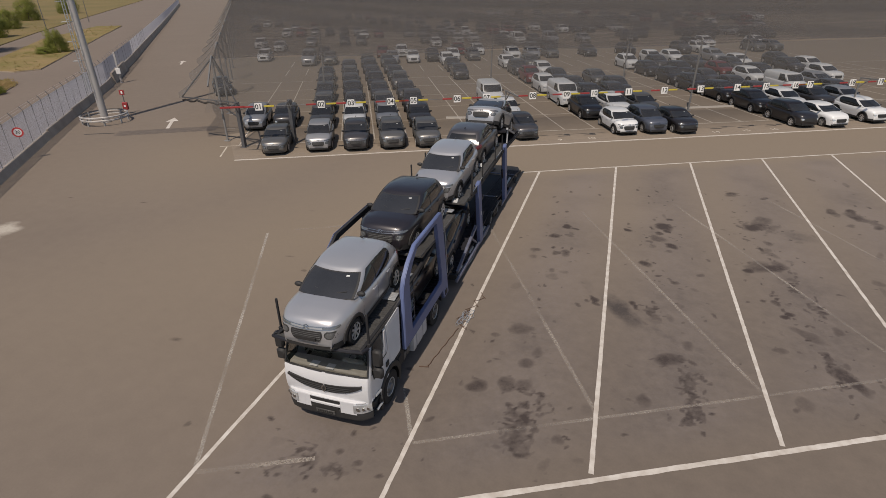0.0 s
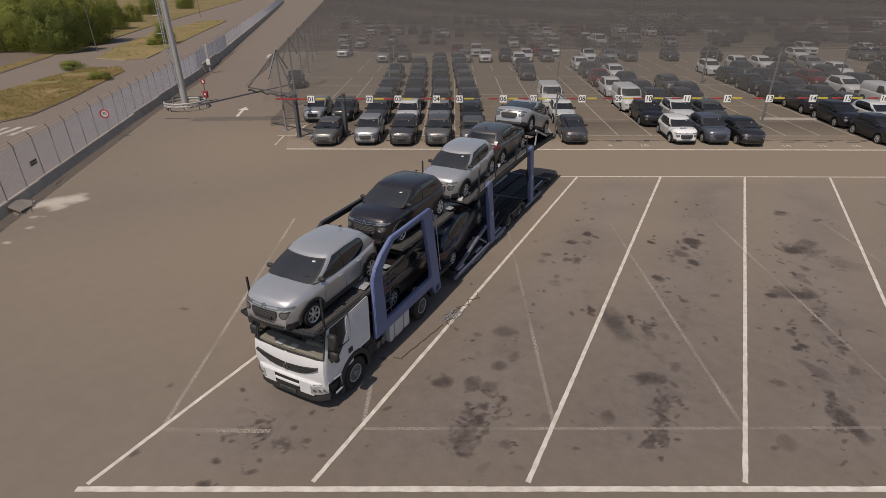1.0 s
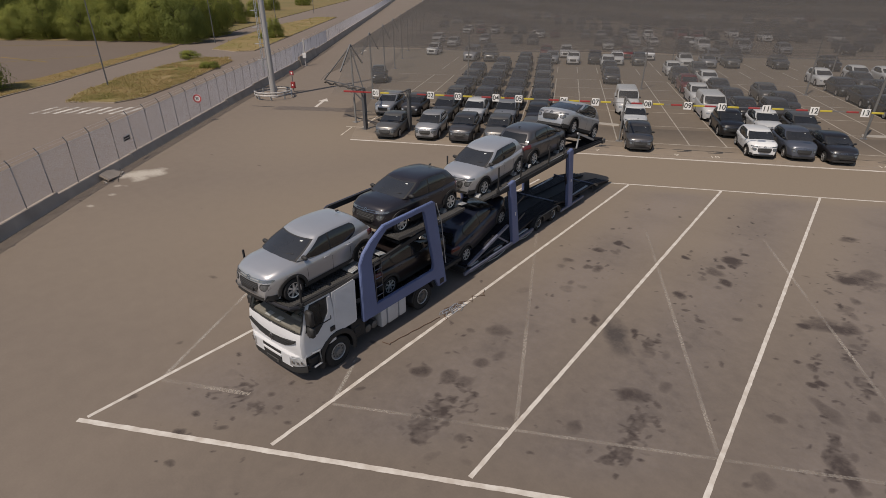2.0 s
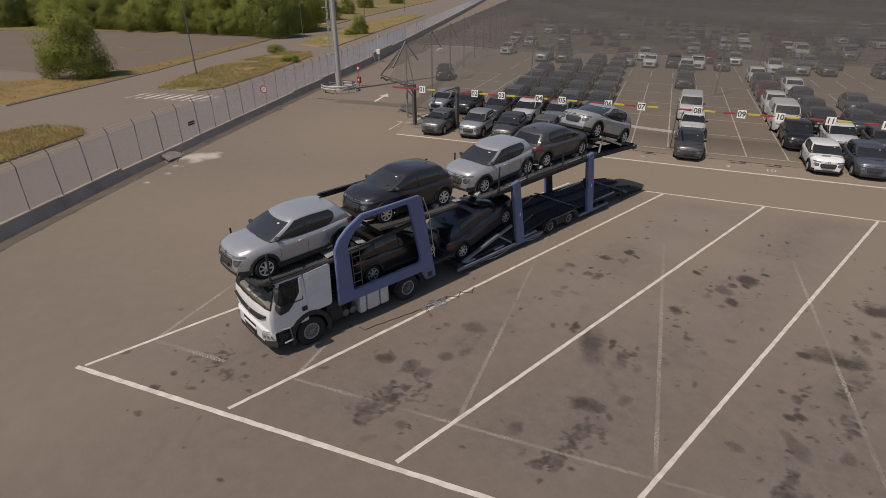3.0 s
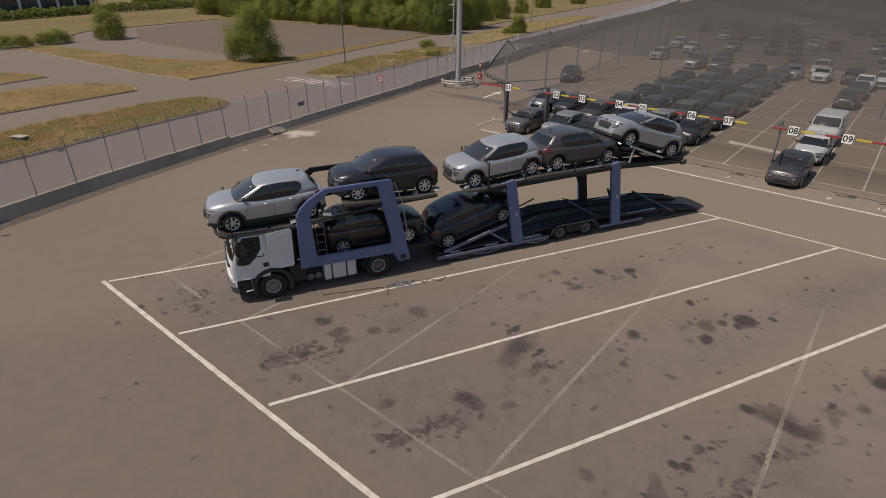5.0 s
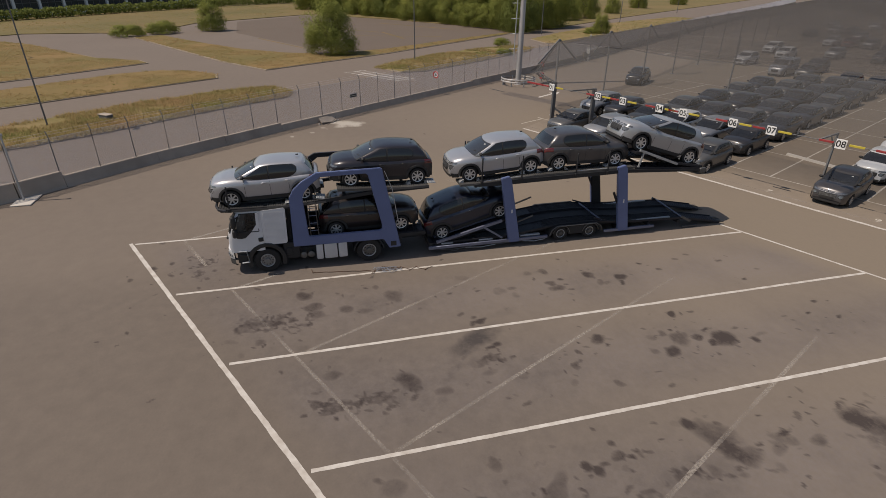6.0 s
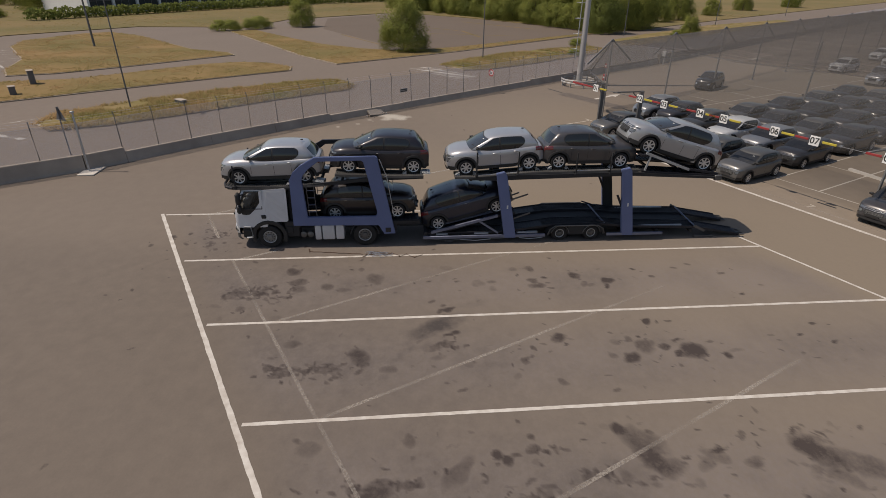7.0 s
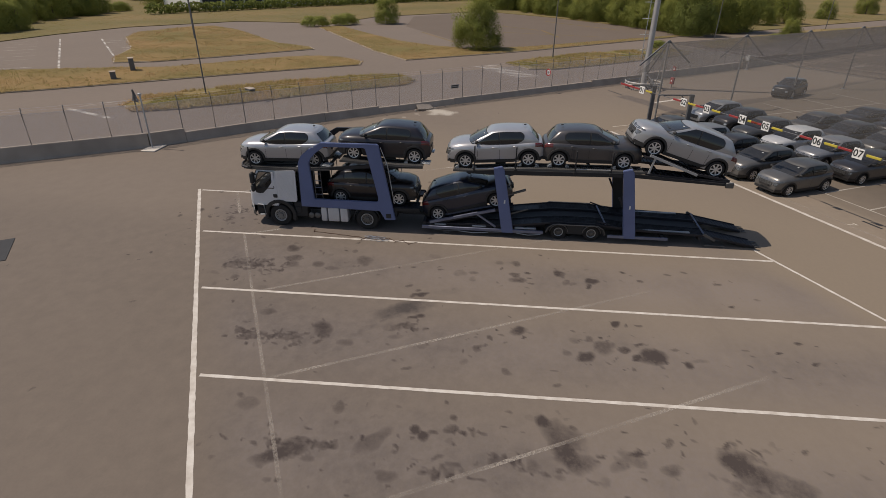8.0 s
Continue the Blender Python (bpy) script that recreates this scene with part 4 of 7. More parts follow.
    part("chassis", b, chassis_black, root)
    for x0 in (-1.10, 0.42):
        track("lower_track", root, [(4.4, 1.0), (7.6, 1.03), (9.3, 1.05)], x0, x0 + 0.68, deck_black)
    b = bmesh.new()
    for y in (4.45, 5.6, 6.8, 8.0, 9.1):
        add_box(b, (-1.15, y - 0.05, 0.86), (1.15, y + 0.05, 0.97))
    for side in (-1, 1):
        add_box(b, (side * 1.12 - 0.03, 4.3, 0.92), (side * 1.12 + 0.03, 9.35, 1.05))
    part("deck_frame", b, chassis_black, root)
    # upper decks
    front_line = [(1.84, 2.70), (2.1, 2.58), (3.4, 2.57), (4.6, 2.63), (5.6, 2.66)]
    back_line = [(6.05, 3.06), (7.0, 3.02), (8.6, 2.95), (9.5, 2.96)]
    for x0 in (-1.18, 0.44):
        track("upper_track", root, front_line, x0, x0 + 0.74, deck_grey, 0.085, rise=0.012)
        track("upper_track", root, back_line, x0, x0 + 0.74, deck_grey, 0.085, rise=0.012)
        for y, z, tip in ((5.42, 2.70, -12), (4.30, 2.64, 8), (9.62, 2.99, -6)):
            b = bmesh.new()
            add_box(b, (-0.26, -0.16, -0.012), (0.26, 0.16, 0.012), 0.004)
            for k in range(5):
                add_box(b, (-0.22, -0.13 + 0.06 * k, 0.012), (0.22, -0.11 + 0.06 * k, 0.030))
            plate = part("chock_plate", b, galvanised, root, "bright perforated wheel chock plate")
            plate.matrix_basis = pose(x0 + 0.37, y, z + 0.05, tip, 0, 0)
    b = bmesh.new()
    add_tube(b, [(-1.22, 2.1, 2.60), (-1.18, 1.86, 2.66), (-0.9, 1.76, 2.70), (0, 1.72, 2.70), (0.9, 1.76, 2.70), (1.18, 1.86, 2.66), (1.22, 2.1, 2.60)], 0.05, 8)
    part("deck_bow", b, deck_black, root)
    b = bmesh.new()
    for side in (-1, 1):
        x = side * 1.13
        add_prism(b, [(1.9, 2.55), (4.3, 2.50), (7.4, 2.80), (9.5, 2.86), (9.5, 2.93), (7.4, 2.94), (4.3, 2.62), (1.9, 2.66)], x - 0.04, x + 0.04)
    part("upper_deck_beam", b, chassis_black, root)
    for y, z in ((2.2, 2.53), (3.2, 2.52), (4.2, 2.55), (5.4, 2.62), (6.3, 2.78), (7.4, 2.84), (8.6, 2.87), (9.4, 2.88)):
        b = bmesh.new()
        add_box(b, (-1.10, y - 0.05, z - 0.04), (1.10, y + 0.05, z + 0.04))
        part("cross_member", b, chassis_black, root)
    for side in (-1, 1):
        stake(root, side * 1.20, 2.22, 2.58, 3.50)
    b = bmesh.new()
    add_box(b, (-1.12, 1.95, 2.52), (1.12, 4.25, 2.55), 0.008)
    part("cab_cover_plate", b, deck_black, root)
    return root


def trailer():
    root = holder("car_trailer", pose(XC, 0, 0))
    tagged(root, "two-deck car carrier trailer with blue posts and ramps down", "trailer")
    for side in (-1, 1):
        b = bmesh.new()
        x0, x1 = sorted((side * 1.18, side * 1.275))
        add_box(b, (x0, 9.46, 0.24), (x1, 14.60, 0.37), 0.012)
        part("side_beam", b, beam_steel, root)
        for k, (ya, yb, zz) in enumerate(((9.9, 11.2, 0.17), (11.0, 12.3, 0.14), (12.2, 12.9, 0.19), (13.5, 14.5, 0.16), (10.4, 10.7, 0.08))):
            b = bmesh.new()
            add_tube(b, [(side * 1.24, ya, zz + 0.05), (side * 1.26, (ya + yb) / 2, zz), (side * 1.23, yb, zz + 0.04)], 0.018, 6)
            part("lashing_rod", b, galvanised if k % 2 else deck_grey, root)
        for ya, yb in ((10.0, 10.5), (11.6, 12.2), (13.4, 14.3)):
            b = bmesh.new()
            add_box(b, (side * 1.10 - 0.07, ya, 0.37), (side * 1.10 + 0.07, yb, 0.44), 0.02)
            part("tool_tray", b, galvanised, root)
        b = bmesh.new()
        add_box(b, (x0, 17.25, 0.22), (x1, 19.70, 0.34), 0.012)
        part("side_beam", b, beam_steel, root)
        for bottom, topy, z1 in ((12.86, 12.38, 3.10), (17.90, 17.46, 3.20)):
            b = bmesh.new()
            add_prism(b, [(bottom, 0.22), (bottom + 0.50, 0.22), (topy + 0.44, z1 - 0.12), (topy + 0.34, z1 + 0.02), (topy, z1 - 0.06)], side * 1.13, side * 1.285)
            bmesh.ops.recalc_face_normals(b, faces=b.faces)
            bmesh.ops.bevel(b, geom=b.edges[:], offset=0.02, segments=2, affect="EDGES")
            post = part("post", b, blue_steel, root, "blue painted steel post")
            # the post's inner side, likewise darkened by a black plate for shade
            b = bmesh.new()
            add_prism(b, [(bottom + 0.02, 0.24), (bottom + 0.48, 0.24), (topy + 0.42, z1 - 0.12), (topy + 0.02, z1 - 0.08)], side * 1.10, side * 1.128)
            part("post_shade_plate", b, chassis_black, post)
            b = bmesh.new()
            add_box(b, (side * 1.28 - 0.006, bottom + 0.02, 1.55), (side * 1.28 + 0.012, bottom + 0.08, 1.70))
            part("label_plate", b, plate_white, post)
        for y in (15.24, 16.59):
            wheel_part(root, side * 1.17, y, 0.335, 0.34, side, hub=deck_grey)
        b = bmesh.new()
        add_prism(b, [(14.68, 0.30), (14.76, 0.55), (14.98, 0.70), (16.83, 0.70), (17.07, 0.55), (17.16, 0.30), (17.08, 0.30), (16.98, 0.53), (16.8, 0.675), (15.02, 0.675), (14.85, 0.53), (14.76, 0.30)], side * 0.80, side * 1.26)
        part("mudguard", b, chassis_black, root)
        b = bmesh.new()
        x0, x1 = sorted((side * 1.17, side * 1.23))
        add_prism(b, [(15.60, 0.30), (16.23, 0.30), (16.34, 0.50), (16.26, 0.672), (15.57, 0.672), (15.49, 0.50)], x0, x1)
        part("wheel_panel", b, chassis_black, root)
        b = bmesh.new()
        add_tube(b, [(side * 1.265, y, z) for y, z in ((14.70, 0.34), (14.78, 0.57), (15.0, 0.715), (16.82, 0.715), (17.06, 0.57), (17.15, 0.34))], 0.022, 6)
        part("mudguard_rim", b, deck_grey, root)
        for y in (15.24, 16.59):
            b = bmesh.new()
            rows = []
            for k in range(11):
                a = radians(8 + 164 * k / 10)
                rows.append([Vector((side * x, y + r * math.cos(a), 0.335 + r * math.sin(a))) for x, r in ((1.17, 0.37), (1.265, 0.37), (1.27, 0.385), (1.265, 0.395), (1.17, 0.395))])
            add_grid(b, rows)
            part("wheel_arch", b, deck_grey, root)
        b = bmesh.new()
        add_bar(b, (side * 1.16, 9.8, 0.50), (side * 1.16, 12.55, 1.20), 0.10, 0.10)
        add_bar(b, (side * 1.16, 11.75, 1.0), (side * 1.16, 12.6, 0.42), 0.07, 0.07)
        add_bar(b, (side * 0.62, 9.8, 0.50), (side * 0.62, 12.55, 1.20), 0.08, 0.08)
        part("tilt_arm", b, beam_steel, root)
        b = bmesh.new()
        add_bar(b, (side * 1.15, 12.8, 1.80), (side * 1.15, 13.75, 2.12), 0.05, 0.05)
        add_bar(b, (side * 1.15, 12.9, 0.95), (side * 1.15, 13.9, 1.30), 0.05, 0.05)
        part("lever", b, deck_grey, root)
        b = bmesh.new()
        add_bar(b, (side * 1.05, 16.8, 0.86), (side * 0.95, 18.2, 0.42), 0.05, 0.05)
        add_bar(b, (side * 1.15, 17.5, 2.0), (side * 1.15, 18.0, 1.0), 0.08, 0.08)
        part("brace", b, deck_black, root)
    b = bmesh.new()
    add_box(b, (-0.35, 8.5, 0.46), (0.35, 10.0, 0.58))
    for x in (-0.55, 0.55):
        add_box(b, (x - 0.07, 9.6, 0.28), (x + 0.07, 21.2, 0.44))
    for y in (9.7, 11, 12.5, 13.9, 15.24, 16.59, 18, 19.5, 21):
        add_box(b, (-1.15, y - 0.06, 0.26), (1.15, y + 0.06, 0.40))
    add_box(b, (-1.2, 9.5, 0.30), (1.2, 9.62, 0.52))
    part("chassis", b, chassis_black, root)
    low = [(9.6, 0.44), (12.9, 0.45), (14.5, 0.66), (15.1, 0.73), (16.7, 0.73), (18.2, 0.57), (21.2, 0.46)]
    ramp = [(21.25, 0.45), (23.25, 0.07)]
    tilt = [(9.75, 0.48), (10.3, 0.47), (12.7, 1.17), (13.3, 1.25)]
    for x0 in (-1.12, 0.40):
        track("lower_track", root, low, x0, x0 + 0.72, deck_black, 0.14, rise=0.004)
        track("tilted_track", root, tilt, x0 + 0.06, x0 + 0.66, deck_black, 0.14, rise=0.008)
        r = track("ramp", root, ramp, x0, x0 + 0.72, deck_black, 0.14, rise=0.006)
        b = bmesh.new()
        for k in range(4):
            x = x0 + 0.1 + 0.17 * k
            add_bar(b, (x, 23.2, 0.06), (x, 23.55, 0.015), 0.06, 0.02)
        part("ramp_tongue", b, deck_grey, r)
    for (xa, ya), (xb, yb) in (((-0.95, 17.08), (1.05, 17.15)), ((-1.14, 21.28), (1.16, 21.15))):
        b = bmesh.new()
        add_bar(b, (xa, ya, lerp_table(low + ramp, ya) + 0.05), (xb, yb, lerp_table(low + ramp, yb) + 0.05), 0.06, 0.04)
        part("diagonal_bar", b, beam_steel, root)
    for x0 in (-1.12, 0.40):
        for k in range(5):
            b = bmesh.new()
            for (ya, za), (yb, zb) in zip(low[2:], low[3:]):
                add_prism(b, [(ya, za + 0.002), (yb, zb + 0.002), (yb, zb + 0.016), (ya, za + 0.016)], x0 + 0.09 + 0.125 * k, x0 + 0.12 + 0.125 * k)
            part("tread_rib", b, chassis_black, root)
    b = bmesh.new()
    for (ya, za), (yb, zb) in zip(low, low[1:]):
        add_prism(b, [(ya, za - 0.10), (yb, zb - 0.10), (yb, zb - 0.05), (ya, za - 0.05)], -0.40, 0.40)
    part("centre_plate", b, chassis_black, root)
    for side in (-1, 1):
        b = bmesh.new()
        add_bar(b, (side * 1.16, 21.1, 0.55), (side * 1.16, 21.6, 0.30), 0.06, 0.10)
        add_box(b, (side * 1.17 - 0.05, 21.2, 0.02), (side * 1.17 + 0.05, 22.0, 0.10), 0.01)
        part("ramp_hinge", b, deck_grey, root)
        b = bmesh.new()
        add_box(b, (side * 1.0 - 0.05, 18.3, 0.50), (side * 1.0 + 0.05, 20.6, 0.56), 0.01)
        part("tread_strip", b, galvanised, root)
    # upper deck
    up = [(10.75, 2.86), (11.6, 2.86), (13.8, 3.02), (17.6, 3.06), (18.3, 3.06)]
    for x0 in (-1.16, 0.42):
        track("upper_track", root, up, x0, x0 + 0.74, deck_grey, 0.085, rise=0.012)
        track("upper_ramp", root, [(18.25, 3.66), (18.8, 3.66), (20.4, 3.06), (21.6, 2.86)], x0 + 0.04, x0 + 0.70, deck_black)
        track("upper_track", root, [(18.35, 3.02), (21.55, 2.80)], x0, x0 + 0.74, deck_black)
    b = bmesh.new()
    for side in (-1, 1):
        x = side * 1.17
        add_prism(b, [(11.3, 2.78), (12.3, 2.75), (17.8, 2.87), (21.5, 2.68), (21.6, 2.76), (17.8, 3.02), (12.3, 2.94), (11.3, 2.86)], x - 0.05, x + 0.05)
    part("upper_deck_beam", b, chassis_black, root)
    for y, z in ((11.4, 2.76), (12.5, 2.80), (13.7, 2.90), (15.0, 2.95), (16.3, 2.96), (17.6, 2.96), (19.0, 2.88), (20.3, 2.80), (21.4, 2.72)):
        b = bmesh.new()
        add_box(b, (-1.12, y - 0.05, z - 0.05), (1.12, y + 0.05, z + 0.03))
        part("cross_member", b, chassis_black, root)
    for side in (-1, 1):
        b = bmesh.new()
        add_bar(b, (side * 1.15, 18.4, 3.78), (side * 1.15, 20.3, 3.06), 0.07, 0.09)
        add_bar(b, (side * 1.15, 18.6, 3.66), (side * 1.15, 18.45, 3.05), 0.06, 0.06)
        part("ramp_rail", b, galvanised, root)
        b = bmesh.new()
        add_box(b, (side * 1.17 - 0.06, 21.45, 2.60), (side * 1.17 + 0.06, 21.75, 2.82), 0.02)
        part("end_stop", b, deck_grey, root)
        for y in (11.6, 13.25, 15.6, 17.0):
            stake(root, side * 1.22, y, 2.92, 3.92 if y < 14 else 3.85)
        b = bmesh.new()
        add_tube(b, [(side * 1.22, 11.65, 2.98), (side * 1.22, 13.2, 3.08)], 0.014, 6)
        add_tube(b, [(side * 1.22, 15.6, 3.12), (side * 1.22, 17.0, 3.14)], 0.014, 6)
        part("guard_wire", b, galvanised, root)
    return root


transporter()
trailer()


def on_deck(name, d, paint, label, front, rear, detail=2):
    """A carried car, by its front and rear wheel centres (y, z)."""
    made = car(name, d, paint, label, "cars on the transporter", detail)
    (yf, zf), (yr, zr) = front, rear
    facing = 0 if yf < yr else 180
    tilt = math.degrees(math.atan2(zr - zf, abs(yr - yf)))
    made.matrix_basis = pose(-2.2, (yf + yr) / 2, (zf + zr) / 2 - d["R"], tilt, 0, facing)
    return made


AIRCROSS = dict(HATCH, L=4.15, H=1.60, W=1.77, wb=2.60, R=0.335, belt=1.01, hood=0.965, cowl=0.92, cowlz=1.075, rf=1.90, rr=3.62, tail=4.05, oh=0.86, bp=2.30, cp=3.30, fall=0.055)
on_deck("hatchback", HATCH, paint_silver, "silver hatchback with black cladding over the truck cab", (2.31, 2.90), (4.86, 2.96))
on_deck("hatchback", HATCH, paint_midnight, "brownish black hatchback on the rear upper deck of the truck", (6.57, 3.33), (9.11, 3.26))
on_deck("hatchback", HATCH, paint_brown, "near-black hatchback inside the blue side frames", (8.43, 1.36), (5.90, 1.33))
on_deck("hatchback", HATCH, paint_navy, "black hatchback tilted nose up on the lower trailer deck", (12.62, 1.49), (10.22, 0.78))
on_deck("hatchback", HATCH, paint_silver, "silver hatchback on the upper trailer deck", (11.24, 3.17), (13.77, 3.34))
on_deck("hatchback", HATCH, paint_grey, "dark brownish grey hatchback facing backwards on the trailer", (17.5, 3.38), (14.97, 3.37))
on_deck("compact_suv", AIRCROSS, paint_light, "light grey compact SUV tilted nose up on the trailer", (18.50, 4.0), (20.95, 3.24))


def wheel_chock(x, y, z, turn):
    """A worn steel wedge with a hook bar, set against a carried wheel."""
    root = holder("wheel_chock", pose(x, y, z, 0, 0, turn))
    tagged(root, "worn steel wheel chock on the transporter deck", "wheel chock", "chocks on the decks")
    b = bmesh.new()
    add_prism(b, [(0.0, 0.0), (0.17, 0.0), (0.15, 0.035), (0.03, 0.115), (0.0, 0.115)], -0.11, 0.11)
    part("wedge", b, galvanised, root, smooth=False)
    b = bmesh.new()
    add_tube(b, [(-0.15, 0.015, 0.085), (0.15, 0.015, 0.085), (0.15, 0.12, 0.02)], 0.013, 6)
    part("hook_bar", b, deck_grey, root)


for y, z in ((4.86, 2.96), (9.11, 3.26), (11.24, 3.17), (13.77, 3.34), (14.97, 3.37), (17.5, 3.38)):
    for side in (-1, 1):
        for way, turn in ((0.27, 0), (-0.27, 180)):
            wheel_chock(-2.2 + side * 0.78, y + way, z - 0.300, turn)


# ---- ground: one sheet to the horizon, finer where the bays carry oil stains ----
def axis_steps(lo, hi, step, far):
    inner = ([] if lo > -7 else list(np.arange(lo - 20, lo, 0.4))) + list(np.arange(lo, hi + step / 2, step))
    return [-far, -400, -150, -60] + [inner[0] - 12, inner[0] - 4] + inner + [hi + 4, hi + 12, 90, 200, 500, far]


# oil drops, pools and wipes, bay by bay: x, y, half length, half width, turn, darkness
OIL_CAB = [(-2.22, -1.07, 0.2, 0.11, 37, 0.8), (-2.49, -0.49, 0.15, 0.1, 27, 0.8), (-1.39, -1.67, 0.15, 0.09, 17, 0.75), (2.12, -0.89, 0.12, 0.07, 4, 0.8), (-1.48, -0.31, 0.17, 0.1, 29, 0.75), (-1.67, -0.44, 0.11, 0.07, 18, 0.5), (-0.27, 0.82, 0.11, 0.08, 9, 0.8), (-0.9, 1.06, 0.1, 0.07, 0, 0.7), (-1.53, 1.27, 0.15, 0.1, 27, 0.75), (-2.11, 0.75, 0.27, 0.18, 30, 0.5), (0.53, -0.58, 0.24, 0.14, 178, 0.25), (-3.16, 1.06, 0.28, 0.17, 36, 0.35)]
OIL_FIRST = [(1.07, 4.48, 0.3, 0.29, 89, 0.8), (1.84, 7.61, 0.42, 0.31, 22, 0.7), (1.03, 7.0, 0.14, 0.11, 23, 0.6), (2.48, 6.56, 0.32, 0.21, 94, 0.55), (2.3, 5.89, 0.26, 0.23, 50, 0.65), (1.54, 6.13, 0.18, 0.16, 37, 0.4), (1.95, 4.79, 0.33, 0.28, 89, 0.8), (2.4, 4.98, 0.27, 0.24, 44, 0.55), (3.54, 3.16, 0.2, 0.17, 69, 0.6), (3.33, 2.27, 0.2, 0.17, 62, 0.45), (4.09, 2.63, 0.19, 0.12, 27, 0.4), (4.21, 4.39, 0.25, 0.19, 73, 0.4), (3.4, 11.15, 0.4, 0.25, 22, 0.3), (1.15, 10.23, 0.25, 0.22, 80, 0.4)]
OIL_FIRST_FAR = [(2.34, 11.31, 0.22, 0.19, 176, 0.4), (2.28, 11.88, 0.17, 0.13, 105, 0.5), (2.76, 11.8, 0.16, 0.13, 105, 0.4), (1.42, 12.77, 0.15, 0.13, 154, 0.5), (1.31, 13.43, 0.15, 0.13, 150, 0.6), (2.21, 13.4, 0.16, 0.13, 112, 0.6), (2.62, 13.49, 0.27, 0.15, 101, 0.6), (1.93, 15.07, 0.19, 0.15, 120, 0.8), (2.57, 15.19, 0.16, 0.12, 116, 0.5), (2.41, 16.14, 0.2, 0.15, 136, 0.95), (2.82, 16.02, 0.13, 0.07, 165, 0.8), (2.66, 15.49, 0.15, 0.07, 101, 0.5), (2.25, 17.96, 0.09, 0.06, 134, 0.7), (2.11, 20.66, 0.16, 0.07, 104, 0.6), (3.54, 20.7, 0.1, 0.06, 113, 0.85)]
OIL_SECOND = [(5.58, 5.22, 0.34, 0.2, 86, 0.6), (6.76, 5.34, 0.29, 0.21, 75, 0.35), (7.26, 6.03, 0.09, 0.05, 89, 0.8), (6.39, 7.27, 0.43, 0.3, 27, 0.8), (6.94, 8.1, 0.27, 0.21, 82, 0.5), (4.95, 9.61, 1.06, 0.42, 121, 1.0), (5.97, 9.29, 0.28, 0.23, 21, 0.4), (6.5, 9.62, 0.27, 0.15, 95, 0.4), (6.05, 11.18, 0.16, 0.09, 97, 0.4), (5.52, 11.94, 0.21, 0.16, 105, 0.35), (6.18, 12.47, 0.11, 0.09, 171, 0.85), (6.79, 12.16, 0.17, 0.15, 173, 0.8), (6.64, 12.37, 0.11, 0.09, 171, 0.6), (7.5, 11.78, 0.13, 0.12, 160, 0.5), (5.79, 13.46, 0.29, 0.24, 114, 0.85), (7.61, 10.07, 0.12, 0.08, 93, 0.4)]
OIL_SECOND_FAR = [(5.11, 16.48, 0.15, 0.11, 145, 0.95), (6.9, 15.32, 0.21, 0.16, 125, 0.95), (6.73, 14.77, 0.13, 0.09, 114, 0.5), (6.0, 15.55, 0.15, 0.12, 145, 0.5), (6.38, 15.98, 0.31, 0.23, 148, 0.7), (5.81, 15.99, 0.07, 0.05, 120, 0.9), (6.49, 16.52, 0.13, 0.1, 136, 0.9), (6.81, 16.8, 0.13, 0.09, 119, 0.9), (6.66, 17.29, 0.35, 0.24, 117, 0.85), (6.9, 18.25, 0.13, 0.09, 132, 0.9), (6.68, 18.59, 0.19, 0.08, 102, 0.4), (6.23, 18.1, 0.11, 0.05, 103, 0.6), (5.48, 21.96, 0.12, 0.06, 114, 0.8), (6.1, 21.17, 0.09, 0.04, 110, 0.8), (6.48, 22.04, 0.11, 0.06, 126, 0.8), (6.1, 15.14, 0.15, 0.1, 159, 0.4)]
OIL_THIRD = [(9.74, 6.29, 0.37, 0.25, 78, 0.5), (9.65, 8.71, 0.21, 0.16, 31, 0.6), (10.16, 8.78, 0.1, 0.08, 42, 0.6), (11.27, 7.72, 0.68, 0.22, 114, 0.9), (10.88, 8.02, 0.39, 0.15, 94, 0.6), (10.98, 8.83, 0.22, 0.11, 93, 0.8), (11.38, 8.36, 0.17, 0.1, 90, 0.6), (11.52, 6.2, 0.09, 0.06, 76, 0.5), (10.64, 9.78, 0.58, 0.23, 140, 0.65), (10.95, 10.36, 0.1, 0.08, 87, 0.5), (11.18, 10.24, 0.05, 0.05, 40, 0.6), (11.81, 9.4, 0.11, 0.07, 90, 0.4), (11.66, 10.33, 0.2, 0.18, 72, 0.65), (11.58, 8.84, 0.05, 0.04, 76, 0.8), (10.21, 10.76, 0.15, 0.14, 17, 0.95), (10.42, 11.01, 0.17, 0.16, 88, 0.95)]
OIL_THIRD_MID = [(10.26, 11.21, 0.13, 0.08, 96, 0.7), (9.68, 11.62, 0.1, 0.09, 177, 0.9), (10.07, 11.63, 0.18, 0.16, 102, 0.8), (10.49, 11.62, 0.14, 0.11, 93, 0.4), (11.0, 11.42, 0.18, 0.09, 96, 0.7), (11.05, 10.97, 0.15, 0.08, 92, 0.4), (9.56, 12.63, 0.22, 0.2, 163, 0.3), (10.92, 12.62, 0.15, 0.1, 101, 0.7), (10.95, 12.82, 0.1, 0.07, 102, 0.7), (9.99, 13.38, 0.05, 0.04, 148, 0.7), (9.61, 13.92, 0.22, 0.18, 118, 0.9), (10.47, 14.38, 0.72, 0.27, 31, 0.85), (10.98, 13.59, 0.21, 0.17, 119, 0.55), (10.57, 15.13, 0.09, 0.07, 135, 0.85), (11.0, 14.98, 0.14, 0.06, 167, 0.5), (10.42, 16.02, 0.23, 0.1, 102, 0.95)]
